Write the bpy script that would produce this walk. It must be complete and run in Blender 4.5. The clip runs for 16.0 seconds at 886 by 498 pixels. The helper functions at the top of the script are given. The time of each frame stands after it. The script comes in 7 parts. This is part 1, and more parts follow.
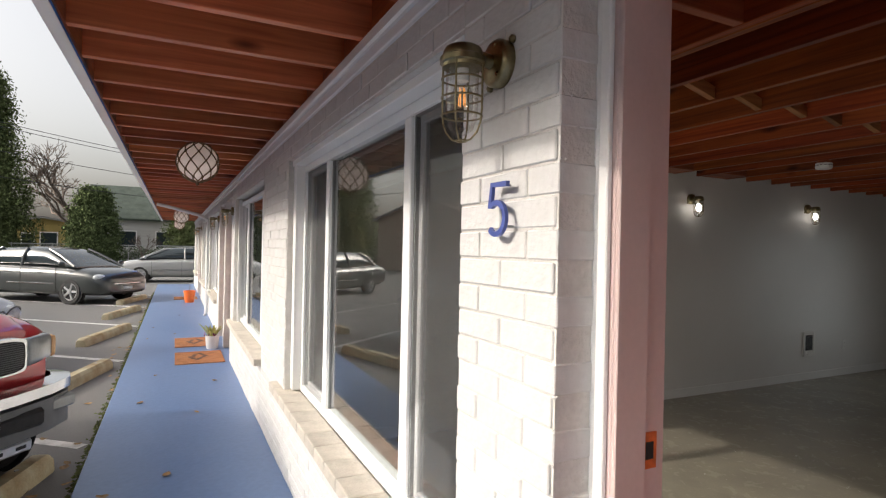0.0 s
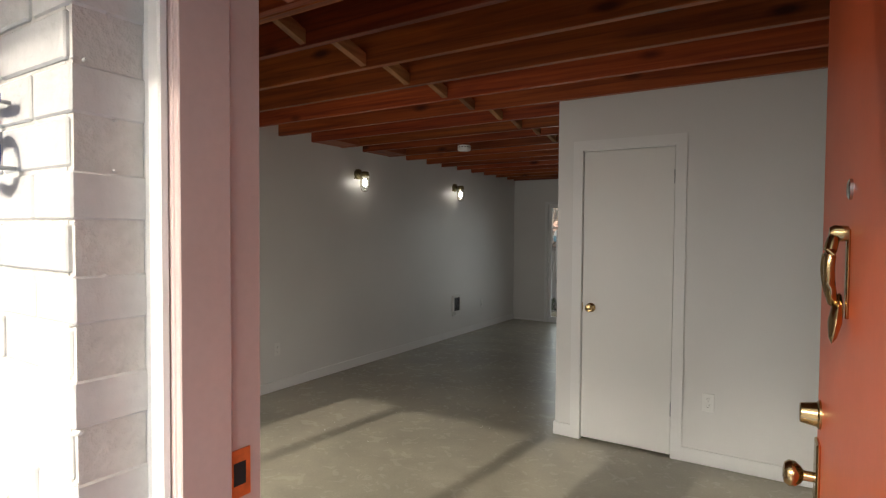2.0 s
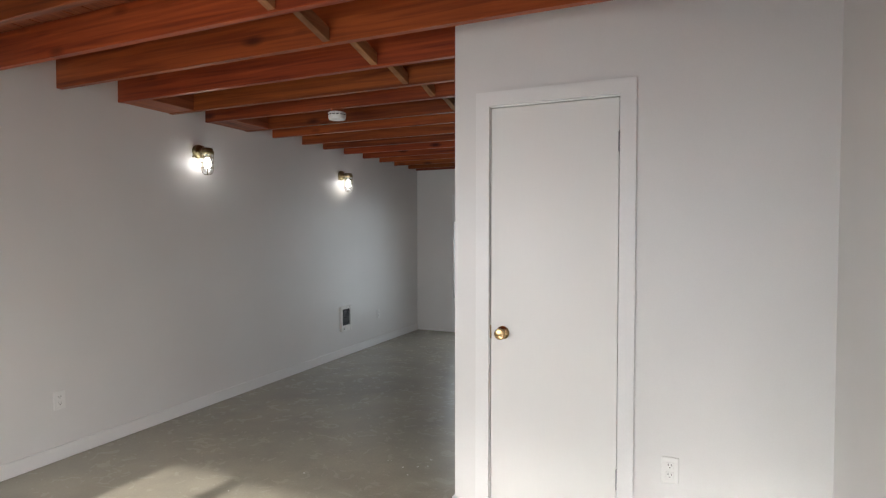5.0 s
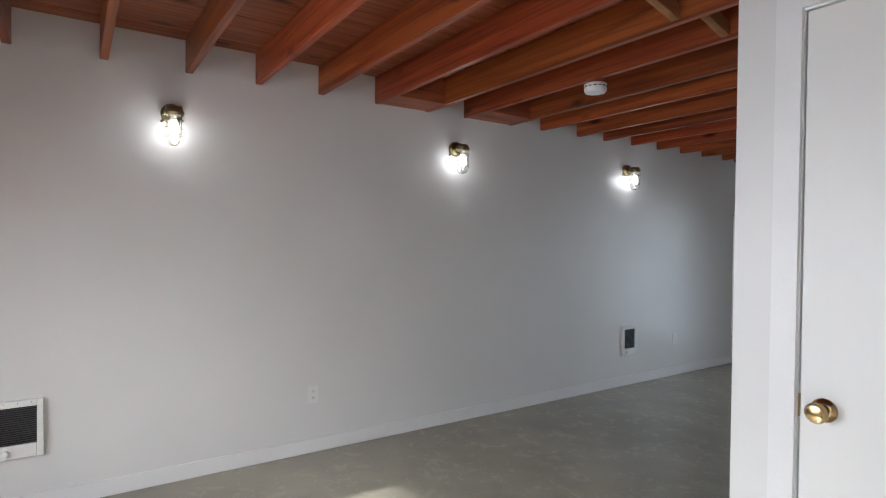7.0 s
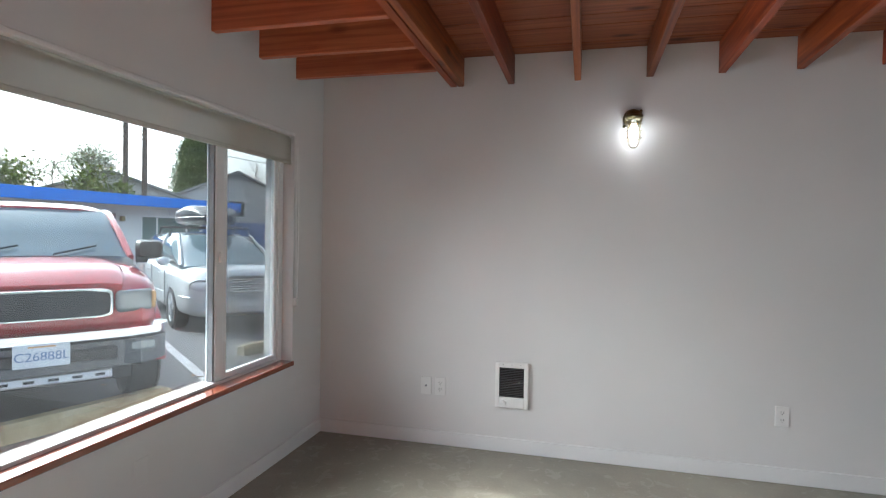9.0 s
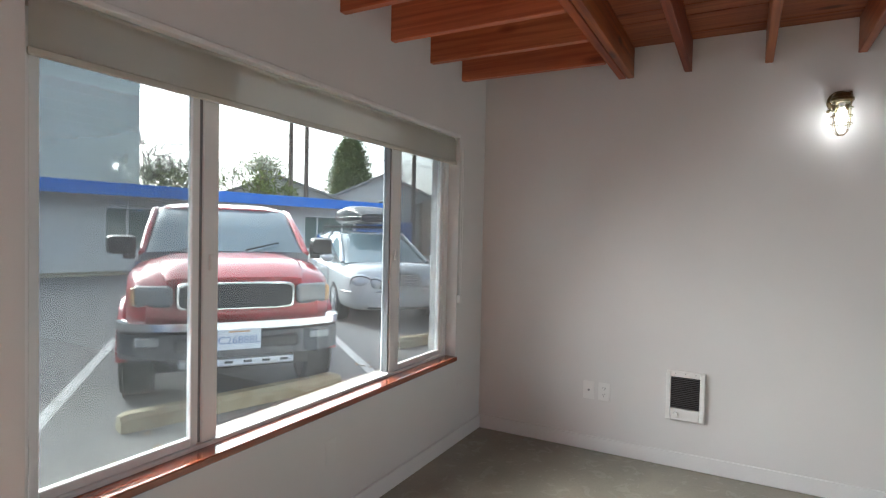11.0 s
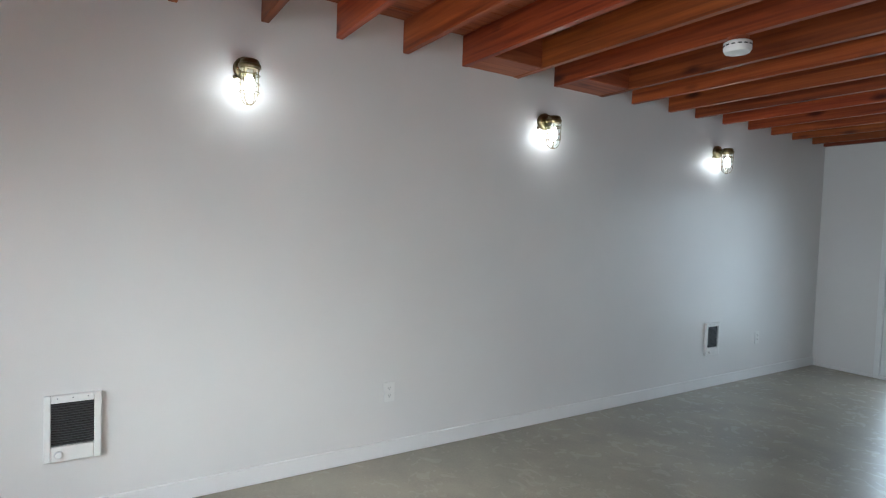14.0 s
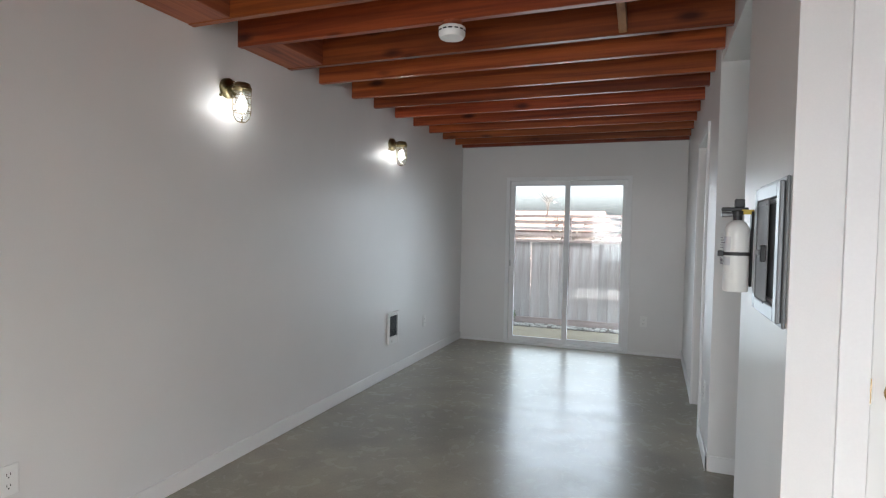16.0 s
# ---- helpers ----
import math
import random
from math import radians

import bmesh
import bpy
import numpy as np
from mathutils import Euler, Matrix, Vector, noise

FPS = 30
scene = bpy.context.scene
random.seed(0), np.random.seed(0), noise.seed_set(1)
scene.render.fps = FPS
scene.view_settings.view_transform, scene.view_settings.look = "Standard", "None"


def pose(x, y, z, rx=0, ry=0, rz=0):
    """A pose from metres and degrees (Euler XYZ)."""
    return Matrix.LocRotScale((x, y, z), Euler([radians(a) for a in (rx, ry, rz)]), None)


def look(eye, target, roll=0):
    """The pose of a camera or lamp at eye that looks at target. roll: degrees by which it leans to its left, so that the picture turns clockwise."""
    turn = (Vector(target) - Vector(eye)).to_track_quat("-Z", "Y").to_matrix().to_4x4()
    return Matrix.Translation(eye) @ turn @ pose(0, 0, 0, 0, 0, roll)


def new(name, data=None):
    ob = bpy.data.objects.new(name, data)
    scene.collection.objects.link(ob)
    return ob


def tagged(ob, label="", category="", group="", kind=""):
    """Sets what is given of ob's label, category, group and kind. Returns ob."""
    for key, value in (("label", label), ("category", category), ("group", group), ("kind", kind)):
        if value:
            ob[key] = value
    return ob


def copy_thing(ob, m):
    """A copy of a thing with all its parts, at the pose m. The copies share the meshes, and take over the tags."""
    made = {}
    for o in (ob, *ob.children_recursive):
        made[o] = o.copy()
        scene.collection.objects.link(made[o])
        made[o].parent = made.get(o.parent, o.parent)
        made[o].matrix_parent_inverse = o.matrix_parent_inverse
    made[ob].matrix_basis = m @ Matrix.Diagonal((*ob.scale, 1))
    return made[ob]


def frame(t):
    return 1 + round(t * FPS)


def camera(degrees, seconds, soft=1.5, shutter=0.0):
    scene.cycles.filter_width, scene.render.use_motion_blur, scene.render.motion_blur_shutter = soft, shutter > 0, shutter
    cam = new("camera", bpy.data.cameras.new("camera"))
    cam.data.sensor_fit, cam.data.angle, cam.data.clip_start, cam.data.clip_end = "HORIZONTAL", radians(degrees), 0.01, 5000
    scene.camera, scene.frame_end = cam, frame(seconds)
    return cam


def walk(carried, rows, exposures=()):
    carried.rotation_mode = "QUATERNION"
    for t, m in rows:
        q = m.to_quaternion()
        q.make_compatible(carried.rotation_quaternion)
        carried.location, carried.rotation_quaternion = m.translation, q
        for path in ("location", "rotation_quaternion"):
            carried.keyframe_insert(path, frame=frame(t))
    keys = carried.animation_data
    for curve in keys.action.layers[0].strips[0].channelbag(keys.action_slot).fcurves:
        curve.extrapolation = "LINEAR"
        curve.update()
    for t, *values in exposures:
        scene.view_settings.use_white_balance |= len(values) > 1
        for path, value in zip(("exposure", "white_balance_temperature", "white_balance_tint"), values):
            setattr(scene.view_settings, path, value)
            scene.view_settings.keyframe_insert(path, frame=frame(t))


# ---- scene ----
cam = camera(77.6, 16.0, soft=1.2)
PATH = [
    (0, (4.143, -0.93, 1.521), (2.345, -0.054, 1.521), 1.2),
    (0.5, (4.141, -0.893, 1.513), (2.486, 0.23, 1.489), 1.1),
    (1, (4.131, -0.852, 1.509), (2.654, 0.496, 1.462), 0.9),
    (1.5, (4.094, -0.763, 1.496), (2.826, 0.783, 1.437), 0.6),
    (2, (4.024, -0.582, 1.491), (2.955, 1.107, 1.427), 0.4),
    (2.5, (3.957, -0.417, 1.495), (3.043, 1.361, 1.43), 0.1),
    (3, (3.821, -0.257, 1.494), (3.021, 1.576, 1.426), -0.3),
    (3.5, (3.726, -0.091, 1.486), (2.994, 1.769, 1.412), -0.4),
    (3.7, (3.712, -0.014, 1.478), (2.99, 1.849, 1.405), -0.3),
    (5.8, (3.603, 1.126, 1.433), (2.591, 2.85, 1.379), 0.3),
    (6, (3.607, 1.226, 1.442), (2.495, 2.887, 1.389), 0.4),
    (6.5, (3.554, 1.426, 1.428), (2.166, 2.865, 1.387), 0.6),
    (7, (3.488, 1.585, 1.412), (1.826, 2.698, 1.379), 0.6),
    (7.5, (3.467, 1.696, 1.398), (1.584, 2.37, 1.352), 0.9),
    (8, (3.488, 1.793, 1.386), (1.499, 2.001, 1.333), 1.1),
    (8.5, (3.505, 1.797, 1.387), (1.514, 1.613, 1.332), 1.2),
    (9, (3.527, 1.779, 1.374), (1.59, 1.283, 1.333), 1.0),
    (9.5, (3.554, 1.761, 1.387), (1.7, 1.013, 1.341), 0.8),
    (9.7, (3.565, 1.734, 1.377), (1.742, 0.912, 1.333), 0.9),
    (11.8, (3.529, 1.565, 1.368), (1.604, 1.026, 1.309), 1.6),
    (12, (3.503, 1.556, 1.36), (1.545, 1.152, 1.307), 1.8),
    (12.5, (3.371, 1.55, 1.356), (1.372, 1.517, 1.305), 2.2),
    (13, (3.193, 1.538, 1.348), (1.221, 1.87, 1.303), 2.4),
    (13.5, (3.043, 1.512, 1.37), (1.176, 2.225, 1.297), 2.3),
    (14, (2.876, 1.428, 1.372), (1.186, 2.494, 1.288), 2.0),
    (14.5, (2.752, 1.4, 1.354), (1.265, 2.735, 1.273), 1.7),
    (15, (2.57, 1.446, 1.357), (1.321, 3.006, 1.282), 1.5),
    (15.5, (2.416, 1.52, 1.354), (1.439, 3.264, 1.282), 1.2),
    (16, (2.23, 1.579, 1.353), (1.517, 3.446, 1.282), 1.1),
]
# extra rows that carry the path across the unseen stretches
BETWEEN = [
    (4.75, (3.66, 0.535, 1.462), (2.886, 2.375, 1.397), -0.1),
    (10.75, (3.572, 1.645, 1.372), (1.835, 0.65, 1.32), 1.2),
]
EXPOSURES = [(0.0, 0.6, 6850, 11), (0.5, 0.55, 6900, 11), (1.0, 0.55, 7200, 12), (1.5, 0.68, 7300, 11), (2.0, 1.03, 7000, 9), (2.5, 1.4, 6700, 8),
             (3.0, 1.95, 6400, 8), (3.5, 2.15, 6250, 8), (6.0, 2.08, 6350, 12), (6.5, 2.12, 6250, 12), (7.0, 2.28, 5850, 9), (7.5, 2.5, 5750, 9), (8.0, 2.6, 5750, 9), (8.5, 2.4, 5700, 7),
             (9.5, 2.2, 5800, 7), (12.5, 2.25, 6000, 8), (13.0, 2.5, 5950, 8), (13.5, 2.5, 5650, 5), (14.0, 2.55, 5600, 4), (15.0, 2.45, 5750, 6), (15.5, 2.5, 5850, 7), (16.0, 2.45, 6050, 9)]
walk(cam, [(t, look(eye, target, roll)) for t, eye, target, roll in sorted(PATH + BETWEEN)], EXPOSURES)

# ---- light ----
BACK_Y = 8.05
SUN_WAY = Vector((0.085, 1.0, -0.516)).normalized()
world = bpy.data.worlds.new("world")
scene.world = world
world.use_nodes = True
wn = world.node_tree
sky = wn.nodes.new("ShaderNodeTexSky")
sky.sky_type = "NISHITA"
sky.sun_disc = False
sky.sun_elevation = math.asin(-SUN_WAY.z)
sky.sun_rotation = math.atan2(-SUN_WAY.x, -SUN_WAY.y)
sky.air_density, sky.dust_density, sky.ozone_density = 1.0, 7.0, 1.0
hazy = wn.nodes.new("ShaderNodeHueSaturation")
hazy.inputs["Saturation"].default_value = 0.35
wn.links.new(sky.outputs[0], hazy.inputs["Color"])
wn.links.new(hazy.outputs[0], wn.nodes["Background"].inputs[0])
wn.nodes["Background"].inputs[1].default_value = 0.21
sun = new("sun", bpy.data.lights.new("sun", "SUN"))
sun.data.energy, sun.data.angle, sun.data.color = 1.38, radians(1.0), (1.0, 0.955, 0.89)
sun.matrix_world = look(-SUN_WAY * 30, (0, 0, 0))


def opening_light(name, x0, x1, z0, z1, y, way, power, colour, dip=0.42):
    """The sky's light through an opening; it comes down at a slant, as the sky stands above the horizon."""
    la = bpy.data.lights.new(name, "AREA")
    la.shape, la.size, la.size_y, la.energy, la.color, la.spread = "RECTANGLE", x1 - x0, z1 - z0, power, colour, radians(114)
    ob = new(name, la)
    ob.matrix_world = look(((x0 + x1) / 2, y, (z0 + z1) / 2), ((x0 + x1) / 2, y + way, (z0 + z1) / 2 - dip))


opening_light("window_skylight", 0.75, 2.6, 0.6, 1.82, -0.02, 1, 6.6, (1.0, 0.98, 0.96), 0.34)
opening_light("doorway_skylight", 3.33, 4.1, 0.05, 2.04, -0.0, 1, 1.35, (0.90, 0.95, 1.0))
opening_light("patio_skylight", 0.65, 1.95, 0.1, 1.9, BACK_Y + 0.02, -1, 2.0, (0.86, 0.95, 1.0), 0.1)


# ---- materials ----
def shader(name, colour, rough=0.5, metal=0.0, vary=0.06, scale=8.0, fine=60.0, bump=0.0, stretch=(1, 1, 1), spec=0.5,
           second=None, amount=0.5, random_by=None, bump_scale=None):
    """Colour varied at two scales, roughness a little uneven, fine relief. second: a colour that patches blend to."""
    m = bpy.data.materials.new(name)
    m.use_nodes = True
    nt = m.node_tree
    b = nt.nodes["Principled BSDF"]
    b.inputs["Metallic"].default_value = metal
    b.inputs["Specular IOR Level"].default_value = spec
    co = nt.nodes.new("ShaderNodeTexCoord")
    mp = nt.nodes.new("ShaderNodeMapping")
    mp.inputs["Scale"].default_value = stretch
    nt.links.new(co.outputs["Object"], mp.inputs[0])
    big = nt.nodes.new("ShaderNodeTexNoise")
    big.inputs["Scale"].default_value, big.inputs["Detail"].default_value = scale, 5
    small = nt.nodes.new("ShaderNodeTexNoise")
    small.inputs["Scale"].default_value, small.inputs["Detail"].default_value = fine, 4
    for n in (big, small):
        nt.links.new(mp.outputs[0], n.inputs["Vector"])
    base = nt.nodes.new("ShaderNodeMix")
    base.data_type = "RGBA"
    c = Vector(colour)
    base.inputs["A"].default_value = (*c, 1)
    base.inputs["B"].default_value = (*(second or c * (1 - 2.5 * vary)), 1)
    ramp = nt.nodes.new("ShaderNodeMapRange")
    ramp.inputs["From Min"].default_value, ramp.inputs["From Max"].default_value = 0.5 - 0.3 * amount, 0.85 - 0.3 * amount
    nt.links.new(big.outputs[0], ramp.inputs[0])
    nt.links.new(ramp.outputs[0], base.inputs["Factor"])
    hsv = nt.nodes.new("ShaderNodeHueSaturation")
    val = nt.nodes.new("ShaderNodeMapRange")
    val.inputs["From Min"].default_value, val.inputs["From Max"].default_value = 0.25, 0.75
    val.inputs["To Min"].default_value, val.inputs["To Max"].default_value = 1 - vary, 1 + vary
    nt.links.new(small.outputs[0], val.inputs[0])
    out_value = val.outputs[0]
    if random_by:
        src = nt.nodes.new("ShaderNodeObjectInfo").outputs["Random"] if random_by[0] == "object" else \
            nt.nodes.new("ShaderNodeNewGeometry").outputs["Random Per Island"]
        rr = nt.nodes.new("ShaderNodeMapRange")
        rr.inputs["To Min"].default_value, rr.inputs["To Max"].default_value = 1 - random_by[1], 1 + random_by[1]
        nt.links.new(src, rr.inputs[0])
        mul = nt.nodes.new("ShaderNodeMath")
        mul.operation = "MULTIPLY"
        nt.links.new(out_value, mul.inputs[0])
        nt.links.new(rr.outputs[0], mul.inputs[1])
        out_value = mul.outputs[0]
    nt.links.new(out_value, hsv.inputs["Value"])
    nt.links.new(base.outputs["Result"], hsv.inputs["Color"])
    nt.links.new(hsv.outputs[0], b.inputs["Base Color"])
    rg = nt.nodes.new("ShaderNodeMapRange")
    rg.inputs["To Min"].default_value, rg.inputs["To Max"].default_value = max(0.02, rough * 0.8), min(1, rough * 1.2)
    nt.links.new(big.outputs[0], rg.inputs[0])
    nt.links.new(rg.outputs[0], b.inputs["Roughness"])
    if bump:
        bp = nt.nodes.new("ShaderNodeBump")
        bp.inputs["Strength"].default_value, bp.inputs["Distance"].default_value = min(1, bump), 0.01 if bump_scale is None else bump_scale
        nt.links.new(small.outputs[0], bp.inputs["Height"])
        nt.links.new(bp.outputs[0], b.inputs["Normal"])
    return m


def wood(name, light, dark, axis, rough=0.45, ring=22.0, knots=True):
    """Stained softwood: stretched rings, knots and streaks along an axis (0 x, 1 y, 2 z)."""
    m = bpy.data.materials.new(name)
    m.use_nodes = True
    nt = m.node_tree
    b = nt.nodes["Principled BSDF"]
    co = nt.nodes.new("ShaderNodeTexCoord")
    info = nt.nodes.new("ShaderNodeObjectInfo")
    add = nt.nodes.new("ShaderNodeVectorMath")
    add.operation = "MULTIPLY_ADD"
    nt.links.new(info.outputs["Random"], add.inputs[0])
    add.inputs[1].default_value = (7.0, 9.0, 5.0)
    nt.links.new(co.outputs["Object"], add.inputs[2])
    mp = nt.nodes.new("ShaderNodeMapping")
    s = [ring, ring, ring]
    s[axis] = 0.8
    mp.inputs["Scale"].default_value = s
    nt.links.new(add.outputs[0], mp.inputs[0])
    grain = nt.nodes.new("ShaderNodeTexNoise")
    grain.inputs["Scale"].default_value, grain.inputs["Detail"].default_value, grain.inputs["Distortion"].default_value = 1.6, 8, 0.6
    nt.links.new(mp.outputs[0], grain.inputs["Vector"])
    ramp = nt.nodes.new("ShaderNodeValToRGB")
    ramp.color_ramp.elements[0].position, ramp.color_ramp.elements[1].position = 0.30, 0.74
    ramp.color_ramp.elements[0].color, ramp.color_ramp.elements[1].color = (*dark, 1), (*light, 1)
    nt.links.new(grain.outputs[0], ramp.inputs[0])
    colour = ramp.outputs[0]
    if knots:
        mk = nt.nodes.new("ShaderNodeMapping")
        k = [6.0, 6.0, 6.0]
        k[axis] = 2.2
        mk.inputs["Scale"].default_value = k
        nt.links.new(add.outputs[0], mk.inputs[0])
        vor = nt.nodes.new("ShaderNodeTexVoronoi")
        vor.inputs["Scale"].default_value = 1.0
        nt.links.new(mk.outputs[0], vor.inputs["Vector"])
        near = nt.nodes.new("ShaderNodeMapRange")
        near.inputs["From Min"].default_value, near.inputs["From Max"].default_value = 0.07, 0.20
        near.inputs["To Min"].default_value, near.inputs["To Max"].default_value = 0.9, 0.0
        nt.links.new(vor.outputs["Distance"], near.inputs[0])
        mx = nt.nodes.new("ShaderNodeMix")
        mx.data_type = "RGBA"
        nt.links.new(near.outputs[0], mx.inputs["Factor"])
        nt.links.new(colour, mx.inputs["A"])
        mx.inputs["B"].default_value = (dark[0] * 0.3, dark[1] * 0.25, dark[2] * 0.25, 1)
        colour = mx.outputs["Result"]
    hsv = nt.nodes.new("ShaderNodeHueSaturation")
    warm = nt.nodes.new("ShaderNodeMapRange")
    warm.inputs["To Min"].default_value, warm.inputs["To Max"].default_value = 0.489, 0.502
    shift = nt.nodes.new("ShaderNodeMath")
    shift.operation = "FRACT"
    times = nt.nodes.new("ShaderNodeMath")
    times.operation = "MULTIPLY"
    times.inputs[1].default_value = 7.3
    nt.links.new(info.outputs["Random"], times.inputs[0])
    nt.links.new(times.outputs[0], shift.inputs[0])
    nt.links.new(shift.outputs[0], warm.inputs[0])
    nt.links.new(warm.outputs[0], hsv.inputs["Hue"])
    rr = nt.nodes.new("ShaderNodeMapRange")
    rr.inputs["To Min"].default_value, rr.inputs["To Max"].default_value = 0.65, 1.3
    nt.links.new(info.outputs["Random"], rr.inputs[0])
    nt.links.new(rr.outputs[0], hsv.inputs["Value"])
    nt.links.new(colour, hsv.inputs["Color"])
    nt.links.new(hsv.outputs[0], b.inputs["Base Color"])
    b.inputs["Roughness"].default_value = rough
    b.inputs["Specular IOR Level"].default_value = 0.35
    b.inputs["Coat Weight"].default_value, b.inputs["Coat Roughness"].default_value = 0.08, 0.25
    bp = nt.nodes.new("ShaderNodeBump")
    bp.inputs["Strength"].default_value, bp.inputs["Distance"].default_value = 0.25, 0.004
    nt.links.new(grain.outputs[0], bp.inputs["Height"])
    nt.links.new(bp.outputs[0], b.inputs["Normal"])
    return m


def glass(name, tint=(1, 1, 1), rough=0.0, base=0.055, veil=0.0):
    """Thin clear pane: mostly see-through, mirror-like at grazing view."""
    m = bpy.data.materials.new(name)
    m.use_nodes = True
    nt = m.node_tree
    nt.nodes.remove(nt.nodes["Principled BSDF"])
    out = nt.nodes["Material Output"]
    tr = nt.nodes.new("ShaderNodeBsdfTransparent")
    tr.inputs[0].default_value = (*tint, 1)
    gl = nt.nodes.new("ShaderNodeBsdfGlossy")
    gl.inputs["Roughness"].default_value = rough
    lw = nt.nodes.new("ShaderNodeLayerWeight")
    lw.inputs["Blend"].default_value = 0.5
    steep = nt.nodes.new("ShaderNodeMath")
    steep.operation = "POWER"
    steep.inputs[1].default_value = 3.2
    nt.links.new(lw.outputs["Facing"], steep.inputs[0])
    fr = nt.nodes.new("ShaderNodeMapRange")
    fr.inputs["To Min"].default_value, fr.inputs["To Max"].default_value = base, 0.9
    nt.links.new(steep.outputs[0], fr.inputs[0])
    mix = nt.nodes.new("ShaderNodeMixShader")
    nt.links.new(fr.outputs[0], mix.inputs[0])
    nt.links.new(tr.outputs[0], mix.inputs[1])
    nt.links.new(gl.outputs[0], mix.inputs[2])
    surface = mix.outputs[0]
    # a thin cloudy translucent film veils the view and lifts its dark tones
    if veil:
        film = nt.nodes.new("ShaderNodeBsdfTranslucent")
        film.inputs[0].default_value = (0.80, 0.82, 0.82, 1)
        co = nt.nodes.new("ShaderNodeTexCoord")
        cloud = nt.nodes.new("ShaderNodeTexNoise")
        cloud.inputs["Scale"].default_value, cloud.inputs["Detail"].default_value = 2.5, 6
        nt.links.new(co.outputs["Object"], cloud.inputs["Vector"])
        thick = nt.nodes.new("ShaderNodeMapRange")
        thick.inputs["From Min"].default_value, thick.inputs["From Max"].default_value = 0.3, 0.7
        thick.inputs["To Min"].default_value, thick.inputs["To Max"].default_value = 0.5 * veil, 1.5 * veil
        nt.links.new(cloud.outputs[0], thick.inputs[0])
        mix2 = nt.nodes.new("ShaderNodeMixShader")
        nt.links.new(thick.outputs[0], mix2.inputs[0])
        nt.links.new(surface, mix2.inputs[1])
        nt.links.new(film.outputs[0], mix2.inputs[2])
        surface = mix2.outputs[0]
    nt.links.new(surface, out.inputs[0])
    return m


def glow(name, colour, strength):
    m = bpy.data.materials.new(name)
    m.use_nodes = True
    b = m.node_tree.nodes["Principled BSDF"]
    b.inputs["Base Color"].default_value = (*colour, 1)
    b.inputs["Emission Color"].default_value = (*colour, 1)
    b.inputs["Emission Strength"].default_value = strength
    return m


M = {}
M["wall"] = shader("wall_paint", (0.74, 0.735, 0.72), 0.34, vary=0.015, scale=1.2, fine=220, bump=0.12, bump_scale=0.002, second=(0.70, 0.695, 0.68))
M["trim"] = shader("trim_paint", (0.80, 0.80, 0.79), 0.4, vary=0.015, scale=3, fine=120, bump=0.05, bump_scale=0.001)
M["door_white"] = shader("door_paint", (0.78, 0.775, 0.75), 0.4, vary=0.006, scale=2, fine=90, bump=0.03, bump_scale=0.001, stretch=(1, 1, 0.15))
M["brick"] = shader("painted_brick", (0.60, 0.597, 0.587), 0.5, vary=0.04, scale=5, fine=45, bump=0.6, bump_scale=0.006, second=(0.555, 0.548, 0.535), random_by=("object", 0.03))
M["brick_far"] = shader("painted_brick_far", (0.60, 0.597, 0.587), 0.5, vary=0.04, scale=5, fine=45, bump=0.6, bump_scale=0.006, second=(0.555, 0.548, 0.535), random_by=("island", 0.03))
M["mortar"] = shader("painted_mortar", (0.62, 0.60, 0.57), 0.7, vary=0.06, scale=12, fine=80, bump=0.8, bump_scale=0.006)
M["sill_brick"] = shader("sill_brick", (0.50, 0.46, 0.40), 0.6, vary=0.08, scale=8, fine=60, bump=0.5, random_by=("object", 0.08))
M["joist"] = wood("joist_wood", (0.40, 0.106, 0.022), (0.15, 0.031, 0.008), 0)
# the joists' stain made lighter, to add the walkway's bounce light by colour
M["rafter"] = wood("rafter_wood_brightened", (0.60, 0.205, 0.080), (0.34, 0.102, 0.039), 1)
M["raw_timber"] = wood("raw_timber", (0.40, 0.21, 0.085), (0.22, 0.095, 0.035), 1)
M["deck"] = wood("deck_wood", (0.34, 0.108, 0.038), (0.16, 0.044, 0.016), 1, rough=0.55)
M["sill_wood"] = wood("sill_wood", (0.42, 0.12, 0.05), (0.26, 0.06, 0.025), 0, rough=0.2, knots=False)
sb = M["sill_wood"].node_tree.nodes["Principled BSDF"]
sb.inputs["Coat Weight"].default_value, sb.inputs["Coat Roughness"].default_value = 1.0, 0.06
M["orange"] = shader("orange_paint", (0.72, 0.13, 0.045), 0.38, vary=0.03, scale=2, fine=60, bump=0.1, bump_scale=0.001)
M["pink"] = shader("salmon_paint", (0.59, 0.455, 0.43), 0.4, vary=0.03, scale=3, fine=70, bump=0.12, bump_scale=0.001)
M["brass"] = shader("brass", (0.45, 0.31, 0.15), 0.21, metal=1.0, vary=0.04, scale=20, fine=120)
M["old_brass"] = shader("old_brass", (0.30, 0.255, 0.145), 0.3, metal=1.0, vary=0.15, scale=25, fine=90, second=(0.20, 0.16, 0.09))
M["chrome"] = shader("chrome", (0.55, 0.56, 0.57), 0.14, metal=1.0, vary=0.03, scale=9, fine=40)
M["steel"] = shader("grey_steel", (0.35, 0.36, 0.37), 0.35, metal=0.8, vary=0.05, scale=6, fine=50)
M["grey_paint"] = shader("grey_enamel", (0.22, 0.225, 0.23), 0.55, vary=0.04, scale=6, fine=60)
M["black"] = shader("black_plastic", (0.02, 0.02, 0.021), 0.45, vary=0.1, scale=20, fine=90)
# dark colour that stands in for the dimness of the unlit neighbouring rooms
M["neighbour"] = shader("unlit_room_dark", (0.10, 0.105, 0.10), 0.8, vary=0.1, scale=1, fine=50)
